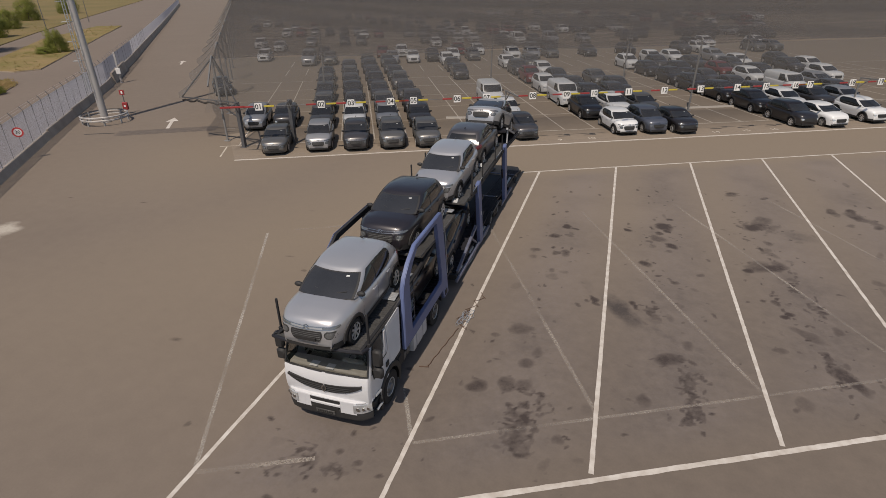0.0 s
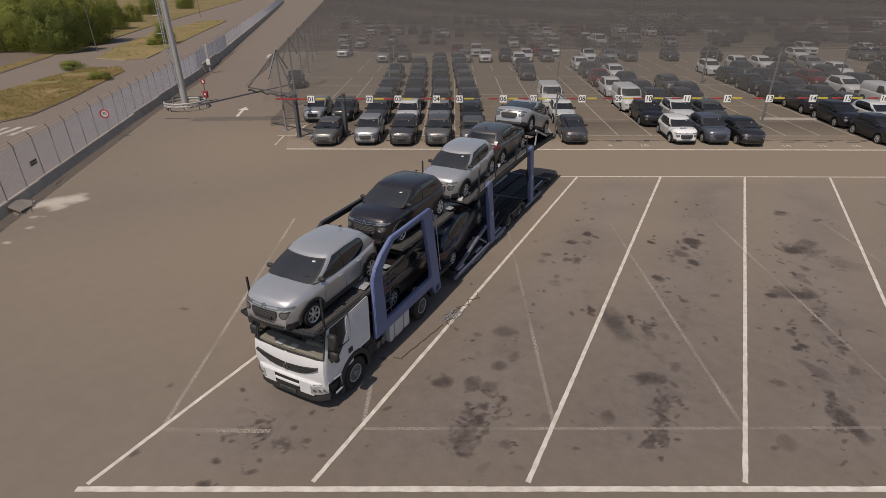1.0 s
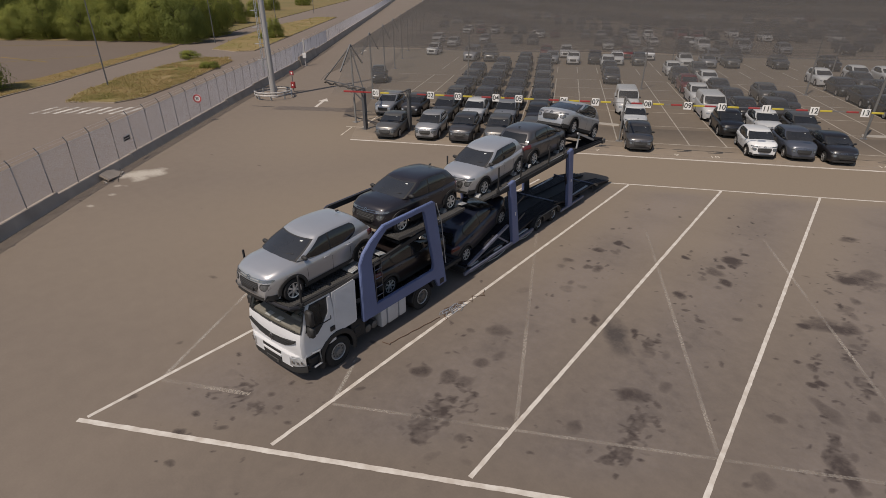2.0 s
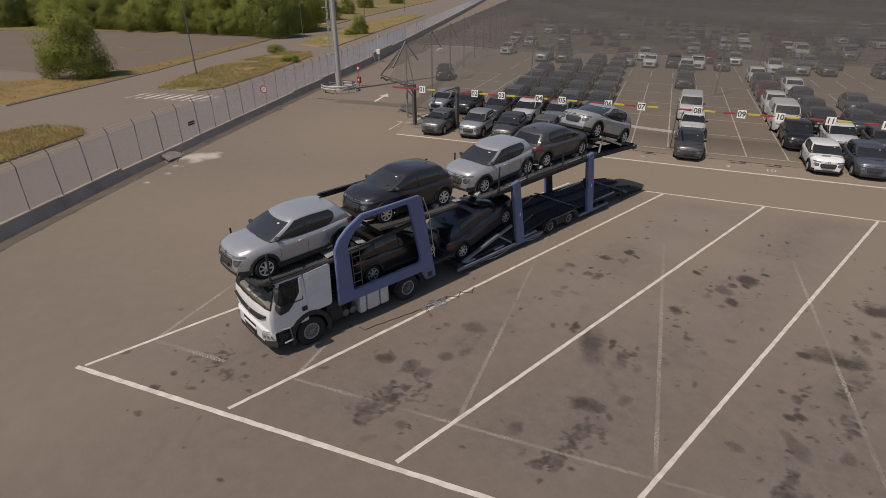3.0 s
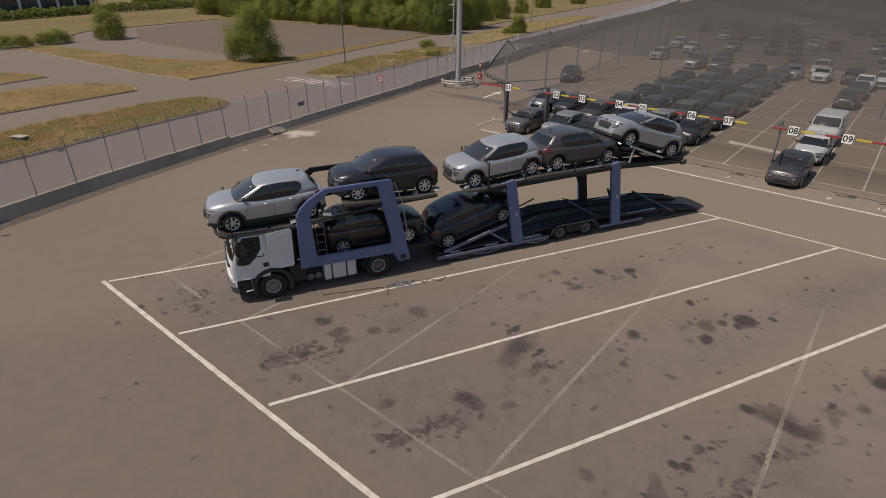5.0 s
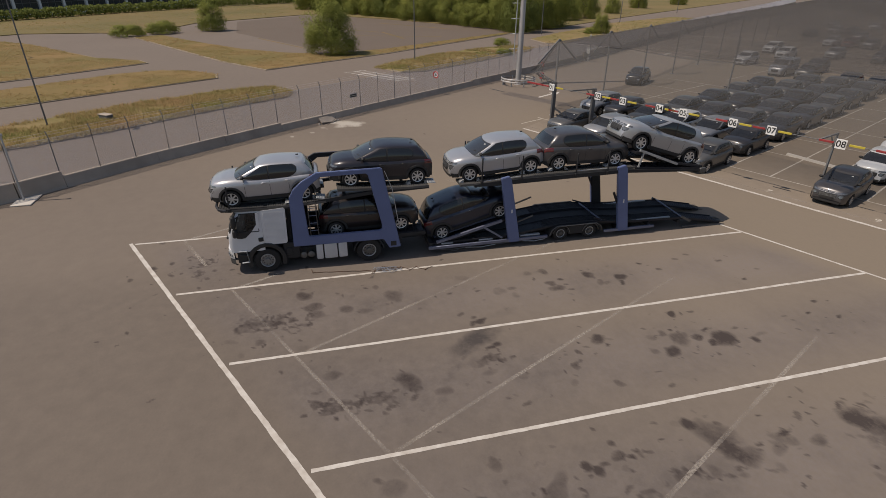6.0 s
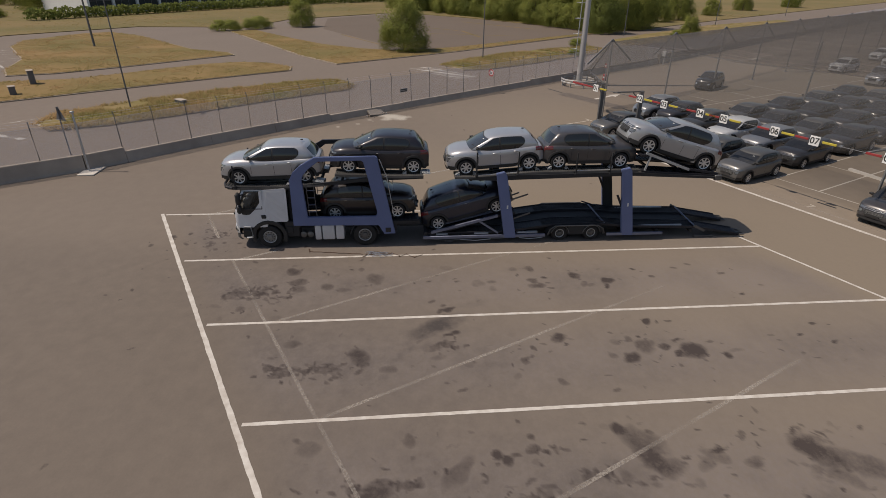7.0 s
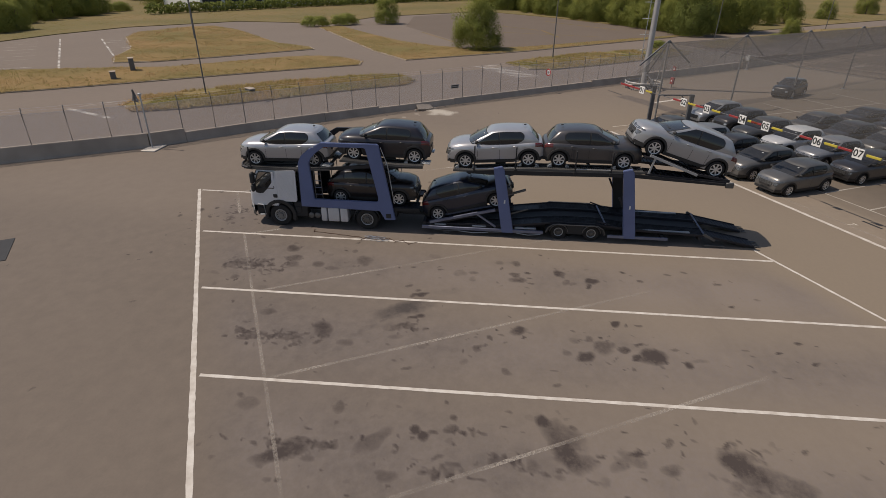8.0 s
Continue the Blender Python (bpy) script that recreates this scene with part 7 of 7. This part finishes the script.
# ---- loose straps beside the truck ----
def straps():
    rng = random.Random(5)
    b = bmesh.new()
    pts = []
    for k in range(16):
        f = k / 15
        pts.append((-0.50 + 0.33 * f + 0.015 * math.sin(k * 1.7), 4.9 + 2.1 * f, 0.02))
    add_tube(b, [(-0.75, 4.8, 0.02), (-0.45, 4.85, 0.025)] + pts, 0.012, 5)
    tagged(part("lashing_strap", b, rope_orange), "brown lashing strap lying on the asphalt", "strap")
    b = bmesh.new()
    a = [(-0.30 + 0.16 * math.sin(k * 1.1) + k * 0.022, 7.2 + k * 0.10 + 0.10 * math.cos(k * 2.1), 0.022) for k in range(22)]
    add_tube(b, a, 0.009, 5)
    tagged(part("lashing_strap", b, rope_orange), "tangled brown lashing strap on the asphalt", "strap")
    b = bmesh.new()
    a = [(-0.15 + 0.30 * math.sin(k * 0.9) * (1 - k / 20), 7.0 + k * 0.07 + 0.16 * math.cos(k * 1.3), 0.03) for k in range(18)]
    add_tube(b, a, 0.009, 5)
    tagged(part("lashing_strap", b, rope_orange), "looped brown lashing strap on the asphalt", "strap")
    for n, (cx, cy, r0, turns) in enumerate(((-0.12, 7.45, 0.34, 1.6), (0.02, 7.62, 0.26, 1.2), (-0.22, 7.30, 0.20, 2.0))):
        b = bmesh.new()
        pts = []
        for k in range(30):
            a = k / 29 * turns * 6.283 + n
            r = r0 * (0.75 + 0.25 * math.sin(k * 1.3 + n))
            pts.append((cx + 0.55 * r * math.cos(a), cy + 1.5 * r * math.sin(a) + 0.01 * k, 0.016 + 0.012 * (k % 5)))
        add_tube(b, pts, 0.007, 5)
        tagged(part("lashing_strap", b, sheet_blue), "tangled pale blue plastic strap on the asphalt", "strap")


straps()


# ---- beyond the fence: verges, islands, roads ----
def raised(name, outline, mat, label, h=0.12, kerb=True):
    root = holder(name)
    tagged(root, label, "grass", kind="structure")
    centre = Vector((sum(p[0] for p in outline) / len(outline), sum(p[1] for p in outline) / len(outline)))
    if kerb:
        b = bmesh.new()
        add_prism(b, outline, 0.0, h - 0.02, "z")
        part("kerb", b, kerb_stone, root, smooth=False)
        inner = [tuple(centre + (Vector(p) - centre) * (1 - 0.22 / max(1, (Vector(p) - centre).length))) for p in outline]
    else:
        inner = outline
    b = bmesh.new()
    add_prism(b, inner, 0.0, h + 0.015, "z")
    part("turf", b, mat, root, smooth=False)
    return outline


side_road = [(-3.0, -22.3)] + [(x - 0.45, y - 0.3) for x, y in WALL[1:]] + [(-600, 700), (-900, 700), (-900, -600), (-3, -600)]
b = bmesh.new()
b.faces.new([b.verts.new((x, y, 0.003)) for x, y in side_road])
tagged(part("public_road", b, road_asphalt, smooth=False), "grey asphalt public road beyond the fence", "road", kind="structure")

ISLAND_A = [(-19.8, -15.8), (-21.2, -12.5), (-24.8, -7.8), (-29.1, -3.0), (-34.2, 3.6), (-36.6, 4.0), (-39.2, 2.0), (-38.2, -3.0), (-33.2, -9.7), (-28.4, -15.0), (-25.4, -18.2), (-21.8, -18.0)]
ISLAND_B = [(-49.7, 13.4), (-45.6, 16.0), (-45.9, 18.8), (-50.7, 25.4), (-61.4, 38.2), (-65.0, 40.0), (-68.0, 38.0), (-65.0, 30.9), (-59.4, 22.2), (-53.6, 16.0)]
ISLAND_C = [(-76.6, 44.4), (-70.5, 44.6), (-69.2, 47.2), (-84.0, 65.5), (-101.0, 86.5), (-118, 108), (-124, 106), (-107.1, 77.5), (-86.5, 54.3)]
VERGE = [(-15, -46), (-26.1, -29.0), (-32.6, -20.8), (-39.0, -12.8), (-45.6, -3.8), (-48.2, -4.2), (-50.7, -6.6), (-52.0, -10.6), (-50.4, -14.6), (-44.8, -20.2), (-40.5, -24.6), (-38.9, -30.0), (-36.3, -38.0), (-29, -54)]
ISLAND_D = [(-42.2, -32.5), (-43.8, -28.4), (-48.6, -23.0), (-54.0, -17.8), (-58.4, -13.4), (-60.8, -14.8), (-64.1, -20.6), (-72.4, -27.4), (-82.3, -35.3), (-88.4, -43.0), (-86.0, -46.5), (-74.8, -50.0), (-66.8, -47.0), (-54.5, -38.2), (-46.4, -35.2)]
VERGE_E = [(-50.2, 0.9), (-56.8, 9.8), (-61.9, 16.6), (-71.8, 27.6), (-85.0, 42.6), (-90, 47), (-85.2, 40.0), (-76.5, 29.0), (-66.6, 17.0), (-62.6, 8.4), (-65.3, 2.4), (-70.4, -3.4), (-77.9, -9.0), (-88.8, -16.2), (-93.5, -19), (-90.3, -22.6), (-74.0, -13.6), (-58.3, -4.9)]
FIELD = [(-45, -62), (-68.6, -60.5), (-82.5, -57.0), (-99.5, -43.0), (-99.4, -30.5), (-96.0, -23.0), (-120, -17.0), (-146, 8.0), (-128, 25), (-112, 36), (-100, 44), (-91.5, 49.5), (-99.5, 61.2), (-122.6, 88.4), (-163.4, 139.5), (-330, 350), (-2000, 350), (-2000, -1500), (-45, -1500)]
raised("island_verge", ISLAND_A, dry_grass, "overgrown grass traffic island with pale kerb")
raised("island_verge", ISLAND_B, dry_grass, "overgrown grass traffic island with pale kerb")
raised("island_verge", ISLAND_C, dry_grass, "long grass strip between the roads")
raised("road_verge", VERGE, tan_grass, "dry tan grass verge along the road")
raised("island_verge", ISLAND_D, tan_grass, "dry tan grass island beside the old parking bays")
raised("road_verge", VERGE_E, tan_grass, "dry tan grass verge along the road")
raised("field", FIELD, field_grass, "dry grass field reaching far away", 0.10, False)


def inside(p, outline):
    hit = False
    n = len(outline)
    for i in range(n):
        (x0, y0), (x1, y1) = outline[i], outline[(i + 1) % n]
        if (y0 > p[1]) != (y1 > p[1]) and p[0] < x0 + (p[1] - y0) / (y1 - y0) * (x1 - x0):
            hit = not hit
    return hit


def tufts(name, outline, count, mat, tall, seed, box=None):
    rng = random.Random(seed)
    xs, ys = [p[0] for p in outline], [p[1] for p in outline]
    x0, x1, y0, y1 = box or (min(xs), max(xs), min(ys), max(ys))
    verts, faces = [], []
    n = 0
    while n < count:
        p = (rng.uniform(x0, x1), rng.uniform(y0, y1))
        n += 1
        if not inside(p, outline) or noise.noise(Vector((p[0] * 0.25, p[1] * 0.25, seed))) < -0.15:
            continue
        size = tall * 0.46 * rng.uniform(0.5, 1.3)
        for _ in range(6):
            a, lean = rng.uniform(0, 6.28), rng.uniform(0.4, 1.4)
            w = 0.034 * rng.uniform(0.6, 1.6)
            bx, by = p[0] + rng.gauss(0, 0.16), p[1] + rng.gauss(0, 0.16)
            k = len(verts)
            h = size * rng.uniform(0.6, 1.2)
            verts.extend([(bx - w * math.sin(a), by + w * math.cos(a), 0.1), (bx + w * math.sin(a), by - w * math.cos(a), 0.1), (bx + lean * h * math.cos(a), by + lean * h * math.sin(a), 0.1 + h)])
            e1, e2 = Vector(verts[k + 1]) - Vector(verts[k]), Vector(verts[k + 2]) - Vector(verts[k])
            faces.append((k, k + 1, k + 2) if e1.cross(e2).z > 0 else (k, k + 2, k + 1))
    ob = sheet(name, verts, faces, mat)
    soft_normals(ob, [Vector((rng.gauss(0, 0.22), rng.gauss(0, 0.22), 1)).normalized() for _ in verts])
    tagged(ob, "tall wild grass, green and straw coloured", "grass", kind="stuff")


tufts("wild_grass", ISLAND_A, 7500, straw_blades, 0.50, 1)
tufts("wild_grass", ISLAND_A, 6500, green_blades, 0.52, 2)
tufts("wild_grass", ISLAND_B, 6000, green_blades, 0.45, 3)
tufts("wild_grass", ISLAND_B, 5200, straw_blades, 0.45, 4)
tufts("wild_grass", VERGE, 9000, straw_blades, 0.35, 5)
tufts("wild_grass", VERGE, 2400, green_blades, 0.35, 6)
tufts("wild_grass", ISLAND_D, 11000, straw_blades, 0.30, 7)
tufts("wild_grass", VERGE_E, 12000, straw_blades, 0.35, 8)
tufts("wild_grass", VERGE_E, 2500, green_blades, 0.35, 9)
tufts("wild_grass", ISLAND_C, 4000, green_blades, 0.5, 10)
tufts("wild_grass", FIELD, 12000, green_blades, 0.4, 11, (-190, -60, -100, 120))

OLD_LOT = [(-123.8, -8.8), (-96.6, -6.5), (-74.0, 4.8)] + [(-63.0, 8.9), (-66.4, 17.3), (-76.2, 29.3), (-84.9, 40.3), (-91.0, 48.5), (-99.8, 43.6), (-111.8, 35.6), (-127.8, 24.6), (-144.0, 8.6)]
b = bmesh.new()
b.faces.new([b.verts.new((x, y, 0.0055)) for x, y in OLD_LOT])
tagged(part("old_lot", b, old_paving, smooth=False), "brown cracked paving of the disused car park", "paving", kind="structure")

# grass in the joints of the old car park
for a, b3, wide in (((-86.1, -1.9), (-71.0, 5.5), 0.35), ((-115.5, 22.9), (-97.6, 36.0), 0.6), ((-93.9, 20.6), (-81.9, 22.8), 0.5), ((-90.0, 8.0), (-84.0, 30.2), 0.4), ((-110.0, 5.0), (-94.0, 20.0), 0.5)):
    flat_strip("joint_grass", a, b3, wide, tan_grass, 0.009, "line of dry grass in a paving joint")

# crossing and road markings
for k in range(9):
    c = Vector((-47.6, 11.0)).lerp(Vector((-41.2, 15.6)), k / 8)
    way = Vector((-0.45, 0.89))
    flat_strip("crossing_stripe", tuple(c - way * 1.4), tuple(c + way * 1.4), 0.42, line_road, 0.005, "worn white crossing stripe on the road")
flat_strip("road_line", (-21.4, -20.9), (-24.6, -18.0), 0.16, line_road, 0.005)
flat_strip("road_line", (-20.2, -21.4), (-17.9, -16.4), 0.40, line_road, 0.005)
flat_strip("road_line", (-64.9, -56.7), (-37.8, -35.9), 0.24, line_road, 0.005)
flat_strip("road_line", (-64.7, -49.6), (-47.8, -36.2), 0.24, line_road, 0.005)
for k in range(9):
    f = k / 8
    a = Vector((-48.6, -36.8)).lerp(Vector((-64.2, -49.2)), f)
    flat_strip("road_line", tuple(a), tuple(a + Vector((-2.3, 3.2))), 0.12, line_road, 0.005)
    a = Vector((-38.2, -39.4)).lerp(Vector((-60.0, -56.4)), f)
    flat_strip("road_line", tuple(a), tuple(a + Vector((2.0, -3.0))), 0.12, line_road, 0.005)


# ---- trees and shrubs ----
def crown(rx, ry, rz, lumps, leaves, size, mat, parent, seed, base=0.0):
    rng = random.Random(seed)
    verts, faces, normals = [], [], []
    middle = Vector((0, 0, base + rz * 0.75))
    centres = []
    for _ in range(lumps):
        a, e = rng.uniform(0, 6.283), 0.95 - 1.95 * rng.random() ** 0.85
        q = rng.uniform(0.35, 0.78) if e > -0.3 else rng.uniform(0.6, 0.92)
        wide = 0.92 if e < -0.3 else math.sqrt(1 - e * e * 0.8)
        c = Vector((rx * q * math.cos(a) * wide, ry * q * math.sin(a) * wide, base + rz * (0.92 + 0.78 * e)))
        centres.append((c, rng.uniform(0.16, 0.34), rng.uniform(0.9, 1.9)))
    for _ in range(leaves):
        c, s, tall = centres[rng.randrange(lumps)]
        n = Vector((rng.gauss(0, 1), rng.gauss(0, 1), rng.gauss(0, 1))).normalized()
        p = c + Vector((n.x * rx * s, n.y * ry * s, n.z * rz * s * tall)) * rng.uniform(0.55, 1.12)
        if p.z < 0.12:
            p.z = 0.12 + rng.uniform(0, 0.3)
        way = p - middle
        way = (Vector((way.x / rx, way.y / ry, way.z / rz)).normalized() * 0.8 + n * 0.5 + Vector((rng.gauss(0, 0.2), rng.gauss(0, 0.2), rng.gauss(0.1, 0.2)))).normalized()
        t = (way + Vector((rng.gauss(0, 0.35), rng.gauss(0, 0.35), rng.gauss(0, 0.35)))).normalized()
        s1 = t.orthogonal().normalized()
        s2 = s1.cross(t)
        w = size * rng.uniform(0.6, 1.3)
        k = len(verts)
        verts.extend([p - s1 * w * 0.5, p + s2 * w * 0.42, p + s1 * w * 0.6, p - s2 * w * 0.42])
        outward = (verts[k + 1] - verts[k]).cross(verts[k + 2] - verts[k]).dot(way) > 0
        faces.append((k, k + 1, k + 2, k + 3) if outward else (k, k + 3, k + 2, k + 1))
        normals.extend([way] * 4)
    ob = sheet("crown", verts, faces, mat, parent)
    soft_normals(ob, normals)
    return ob


def tree(name, x, y, rx, rz, mat, seed, label, leaves=5200, size=0.22):
    root = holder(name, pose(x, y, 0.08))
    tagged(root, label, "tree" if rz > 1.6 else "shrub", "trees beyond the fence")
    rng = random.Random(seed)
    b = bmesh.new()
    add_tube(b, [(0, 0, -0.05), (0.05, 0.02, rz * 0.5), (0.0, 0.1, rz * 1.2)], [0.16, 0.12, 0.05], 8)
    for _ in range(6):
        a = rng.uniform(0, 6.28)
        add_tube(b, [(0, 0, rz * rng.uniform(0.3, 0.8)), (rx * 0.35 * math.cos(a), rx * 0.35 * math.sin(a), rz * 1.0), (rx * 0.65 * math.cos(a), rx * 0.65 * math.sin(a), rz * rng.uniform(1.0, 1.5))], [0.07, 0.05, 0.02], 6)
    part("trunk", b, bark, root)
    crown(rx, rx * 0.95, rz, 80, leaves, size, mat, root, seed)
    return root


broad_tree = tree("tree", -63.2, 9.2, 4.1, 3.7, leaf_light, 1, "round green roadside tree with leaves to the ground", 26000, 0.15)
second_tree = tree("tree", -101.5, -11.3, 3.1, 2.7, leaf_light, 2, "small round green tree in dry grass", 12000, 0.15)
third_tree = tree("tree", -90.0, 47.4, 4.4, 4.6, leaf_dark, 3, "dark green tree at the corner of the old lot", 24000, 0.17)
shrub = tree("shrub", -97.5, -19.5, 3.4, 1.1, leaf_light, 4, "low green shrub in dry grass", 9000, 0.14)
rng = random.Random(31)
ROW = [(-93, 49), (-111, 38.5), (-141, 23), (-172, 6)]
for depth in range(3):
    for p, way in along(ROW, 4.2):
        s = rng.uniform(0.8, 1.25) + 0.12 * depth
        off = 5.0 * depth + rng.uniform(-1.5, 2.5)
        proto = rng.choice([broad_tree, broad_tree, third_tree, second_tree])
        copy_thing(proto, pose(p.x - way.y * -0.2 * off - 0.5 * off, p.y + 0.85 * off, 0.08, 0, 0, rng.uniform(0, 360)) @ Matrix.Diagonal((s, s, s * rng.uniform(0.8, 1.15), 1)))
for x, y, s in ((-117, 70, 0.9), (-122, 78, 1.0), (-140, 96, 0.9), (-128, 62, 1.2), (-112, 62, 0.8), (-165, 120, 1.2), (-150, 80, 1.3), (-185, 150, 1.3), (-170, 95, 1.4), (-84, 62, 0.5), (-135, 70, 1.1)):
    copy_thing(rng.choice([broad_tree, second_tree]), pose(x, y, 0.08, 0, 0, rng.uniform(0, 360)) @ Matrix.Diagonal((s, s, s, 1)))
for k in range(26):
    f = k / 25
    base = Vector((-62, -72)).lerp(Vector((-118, -84)), f)
    s = rng.uniform(0.8, 1.5)
    copy_thing(rng.choice([shrub, second_tree, second_tree]), pose(base.x + rng.uniform(-4, 4), base.y - rng.uniform(-3, 10), 0.08, 0, 0, rng.uniform(0, 360)) @ Matrix.Diagonal((s, s, s, 1)))
for x, y, s in ((-58, 33, 0.4), (-69, 36.5, 0.5), (-92, -24, 0.9), (-84, 60, 0.5)):
    copy_thing(shrub, pose(x, y, 0.1, 0, 0, rng.uniform(0, 360)) @ Matrix.Diagonal((s, s, s, 1)))


def hedge(a, b3, wide, high, seed):
    a, b3 = Vector((*a, 0)), Vector((*b3, 0))
    rng = random.Random(seed)
    span = (b3 - a).length
    way = (b3 - a) / span
    side = Vector((-way.y, way.x, 0))
    verts, faces = [], []
    for _ in range(int(span * 70)):
        n = Vector((rng.gauss(0, 1), rng.gauss(0, 1), rng.gauss(0.4, 1))).normalized()
        f, g = rng.uniform(0, span), rng.uniform(-1, 1)
        h = rng.uniform(0.1, 1) * high * (0.85 + 0.3 * noise.noise(Vector((f * 0.3, seed, 0))))
        p = a + way * f + side * g * wide / 2 + Vector((0, 0, h + 0.1))
        s1 = n.orthogonal().normalized()
        s2 = n.cross(s1)
        w = rng.uniform(0.2, 0.45)
        k = len(verts)
        verts.extend([p - s1 * w, p + s2 * w * 0.7, p + s1 * w, p - s2 * w * 0.7])
        faces.append((k, k + 1, k + 2, k + 3))
    root = holder("hedge")
    tagged(root, "long clipped dark green hedge at the far side", "hedge")
    sheet("crown", verts, faces, leaf_dark, root)


hedge((-112, -71), (-155, -43), 3.0, 2.6, 1)
hedge((-155, -43), (-190, -18), 3.0, 2.6, 2)
hedge((-190, -18), (-232, 30), 3.5, 3.0, 4)
hedge((-232, 30), (-330, 160), 4.0, 3.5, 3)
for k in range(40):
    base = Vector((-130, -110)).lerp(Vector((-320, 190)), k / 39)
    s = rng.uniform(1.3, 2.4)
    copy_thing(rng.choice([broad_tree, third_tree, second_tree]), pose(base.x - rng.uniform(6, 60), base.y + rng.uniform(-10, 10), 0.08, 0, 0, rng.uniform(0, 360)) @ Matrix.Diagonal((s, s, s * 0.9, 1)))


# ---- street lamps, boxes, warning sign, far building ----
def street_lamp(x, y, h, r, lean=0.0):
    root = holder("street_lamp", pose(x, y, 0))
    tagged(root, "thin grey street lamp post beyond the fence", "street lamp", "street lamps")
    b = bmesh.new()
    add_tube(b, [(0, 0, 0), (lean * 0.5, 0, h * 0.5), (lean, 0, h)], [r, r * 0.8, r * 0.6], 8)
    part("post", b, post_grey, root)
    b = bmesh.new()
    add_tube(b, [(lean, 0, h), (lean + 0.5, 0.3, h + 0.25), (lean + 1.3, 0.7, h + 0.3)], r * 0.5, 6)
    part("arm", b, post_grey, root)
    b = bmesh.new()
    add_box(b, (lean + 1.2, 0.55, h + 0.22), (lean + 1.9, 0.9, h + 0.40), 0.05)
    part("lamp_head", b, galvanised, root)


for x, y, h, r in ((-26.75, -13.3, 9, 0.065), (-55.2, 19.5, 9, 0.08), (-67.2, -35.6, 10, 0.16), (-85, 50, 9, 0.08), (-108, 80, 9, 0.08), (-140, 118, 9, 0.08)):
    street_lamp(x, y, h, r)


def cabinet(x, y, w, h, yaw):
    root = holder("utility_cabinet", pose(x, y, 0.1, 0, 0, yaw))
    tagged(root, "dark street utility box in the dry verge", "utility box")
    b = bmesh.new()
    add_box(b, (-w / 2, -0.25, 0), (w / 2, 0.25, h), 0.03)
    part("body", b, post_grey, root)
    b = bmesh.new()
    add_box(b, (-w / 2 - 0.04, -0.29, h), (w / 2 + 0.04, 0.29, h + 0.06), 0.02)
    part("lid", b, concrete, root)


cabinet(-37.5, -27.0, 0.9, 1.25, 35)
cabinet(-32.3, -25.7, 0.7, 0.7, 35)
# low box added in place of a flat pale stone
cabinet(-28.0, -9.75, 1.0, 0.35, 50)


def warning_sign(x, y):
    root = holder("warning_sign", pose(x, y, 0, 0, 0, 60))
    tagged(root, "triangular road sign seen from its dark back", "sign")
    b = bmesh.new()
    add_tube(b, [(0, 0, 0), (0, 0, 2.9)], 0.04, 8)
    part("post", b, post_grey, root)
    b = bmesh.new()
    add_prism(b, [(-0.45, 2.1), (0.45, 2.1), (0, 2.9)], 0.05, 0.08, "y")
    part("board", b, post_grey, root)


warning_sign(-14.25, -11.5)


def far_building():
    root = holder("far_building", pose(-172.3, -55.5, 0, 0, 0, 148))
    tagged(root, "long low building with dark bluish glazing and white columns", "building")
    b = bmesh.new()
    add_box(b, (-40, -9.6, 0), (40, 10, 8))
    part("wall", b, white_paint, root, smooth=False)
    b = bmesh.new()
    add_box(b, (-40.6, -10.6, 8), (40.6, 10.6, 8.5))
    part("roof", b, concrete, root, smooth=False)
    for k in range(13):
        x = -40 + 6.67 * k
        b = bmesh.new()
        add_box(b, (x - 0.3, -10.2, 0), (x + 0.3, -9.6, 8), 0.04)
        part("column", b, white_paint, root, smooth=False)
        if k == 12:
            continue
        b = bmesh.new()
        add_box(b, (x + 0.4, -9.72, 1.0), (x + 6.27, -9.55, 7.4))
        window = part("window", b, facade_glass, root, smooth=False)
        b = bmesh.new()
        for z in (3.0, 5.2):
            add_box(b, (x + 0.4, -9.78, z - 0.05), (x + 6.27, -9.73, z + 0.05))
        for f in (0.33, 0.67):
            add_box(b, (x + 0.4 + 5.87 * f - 0.04, -9.79, 1.0), (x + 0.4 + 5.87 * f + 0.04, -9.735, 7.4))
        part("mullion", b, post_grey, window, smooth=False)


far_building()
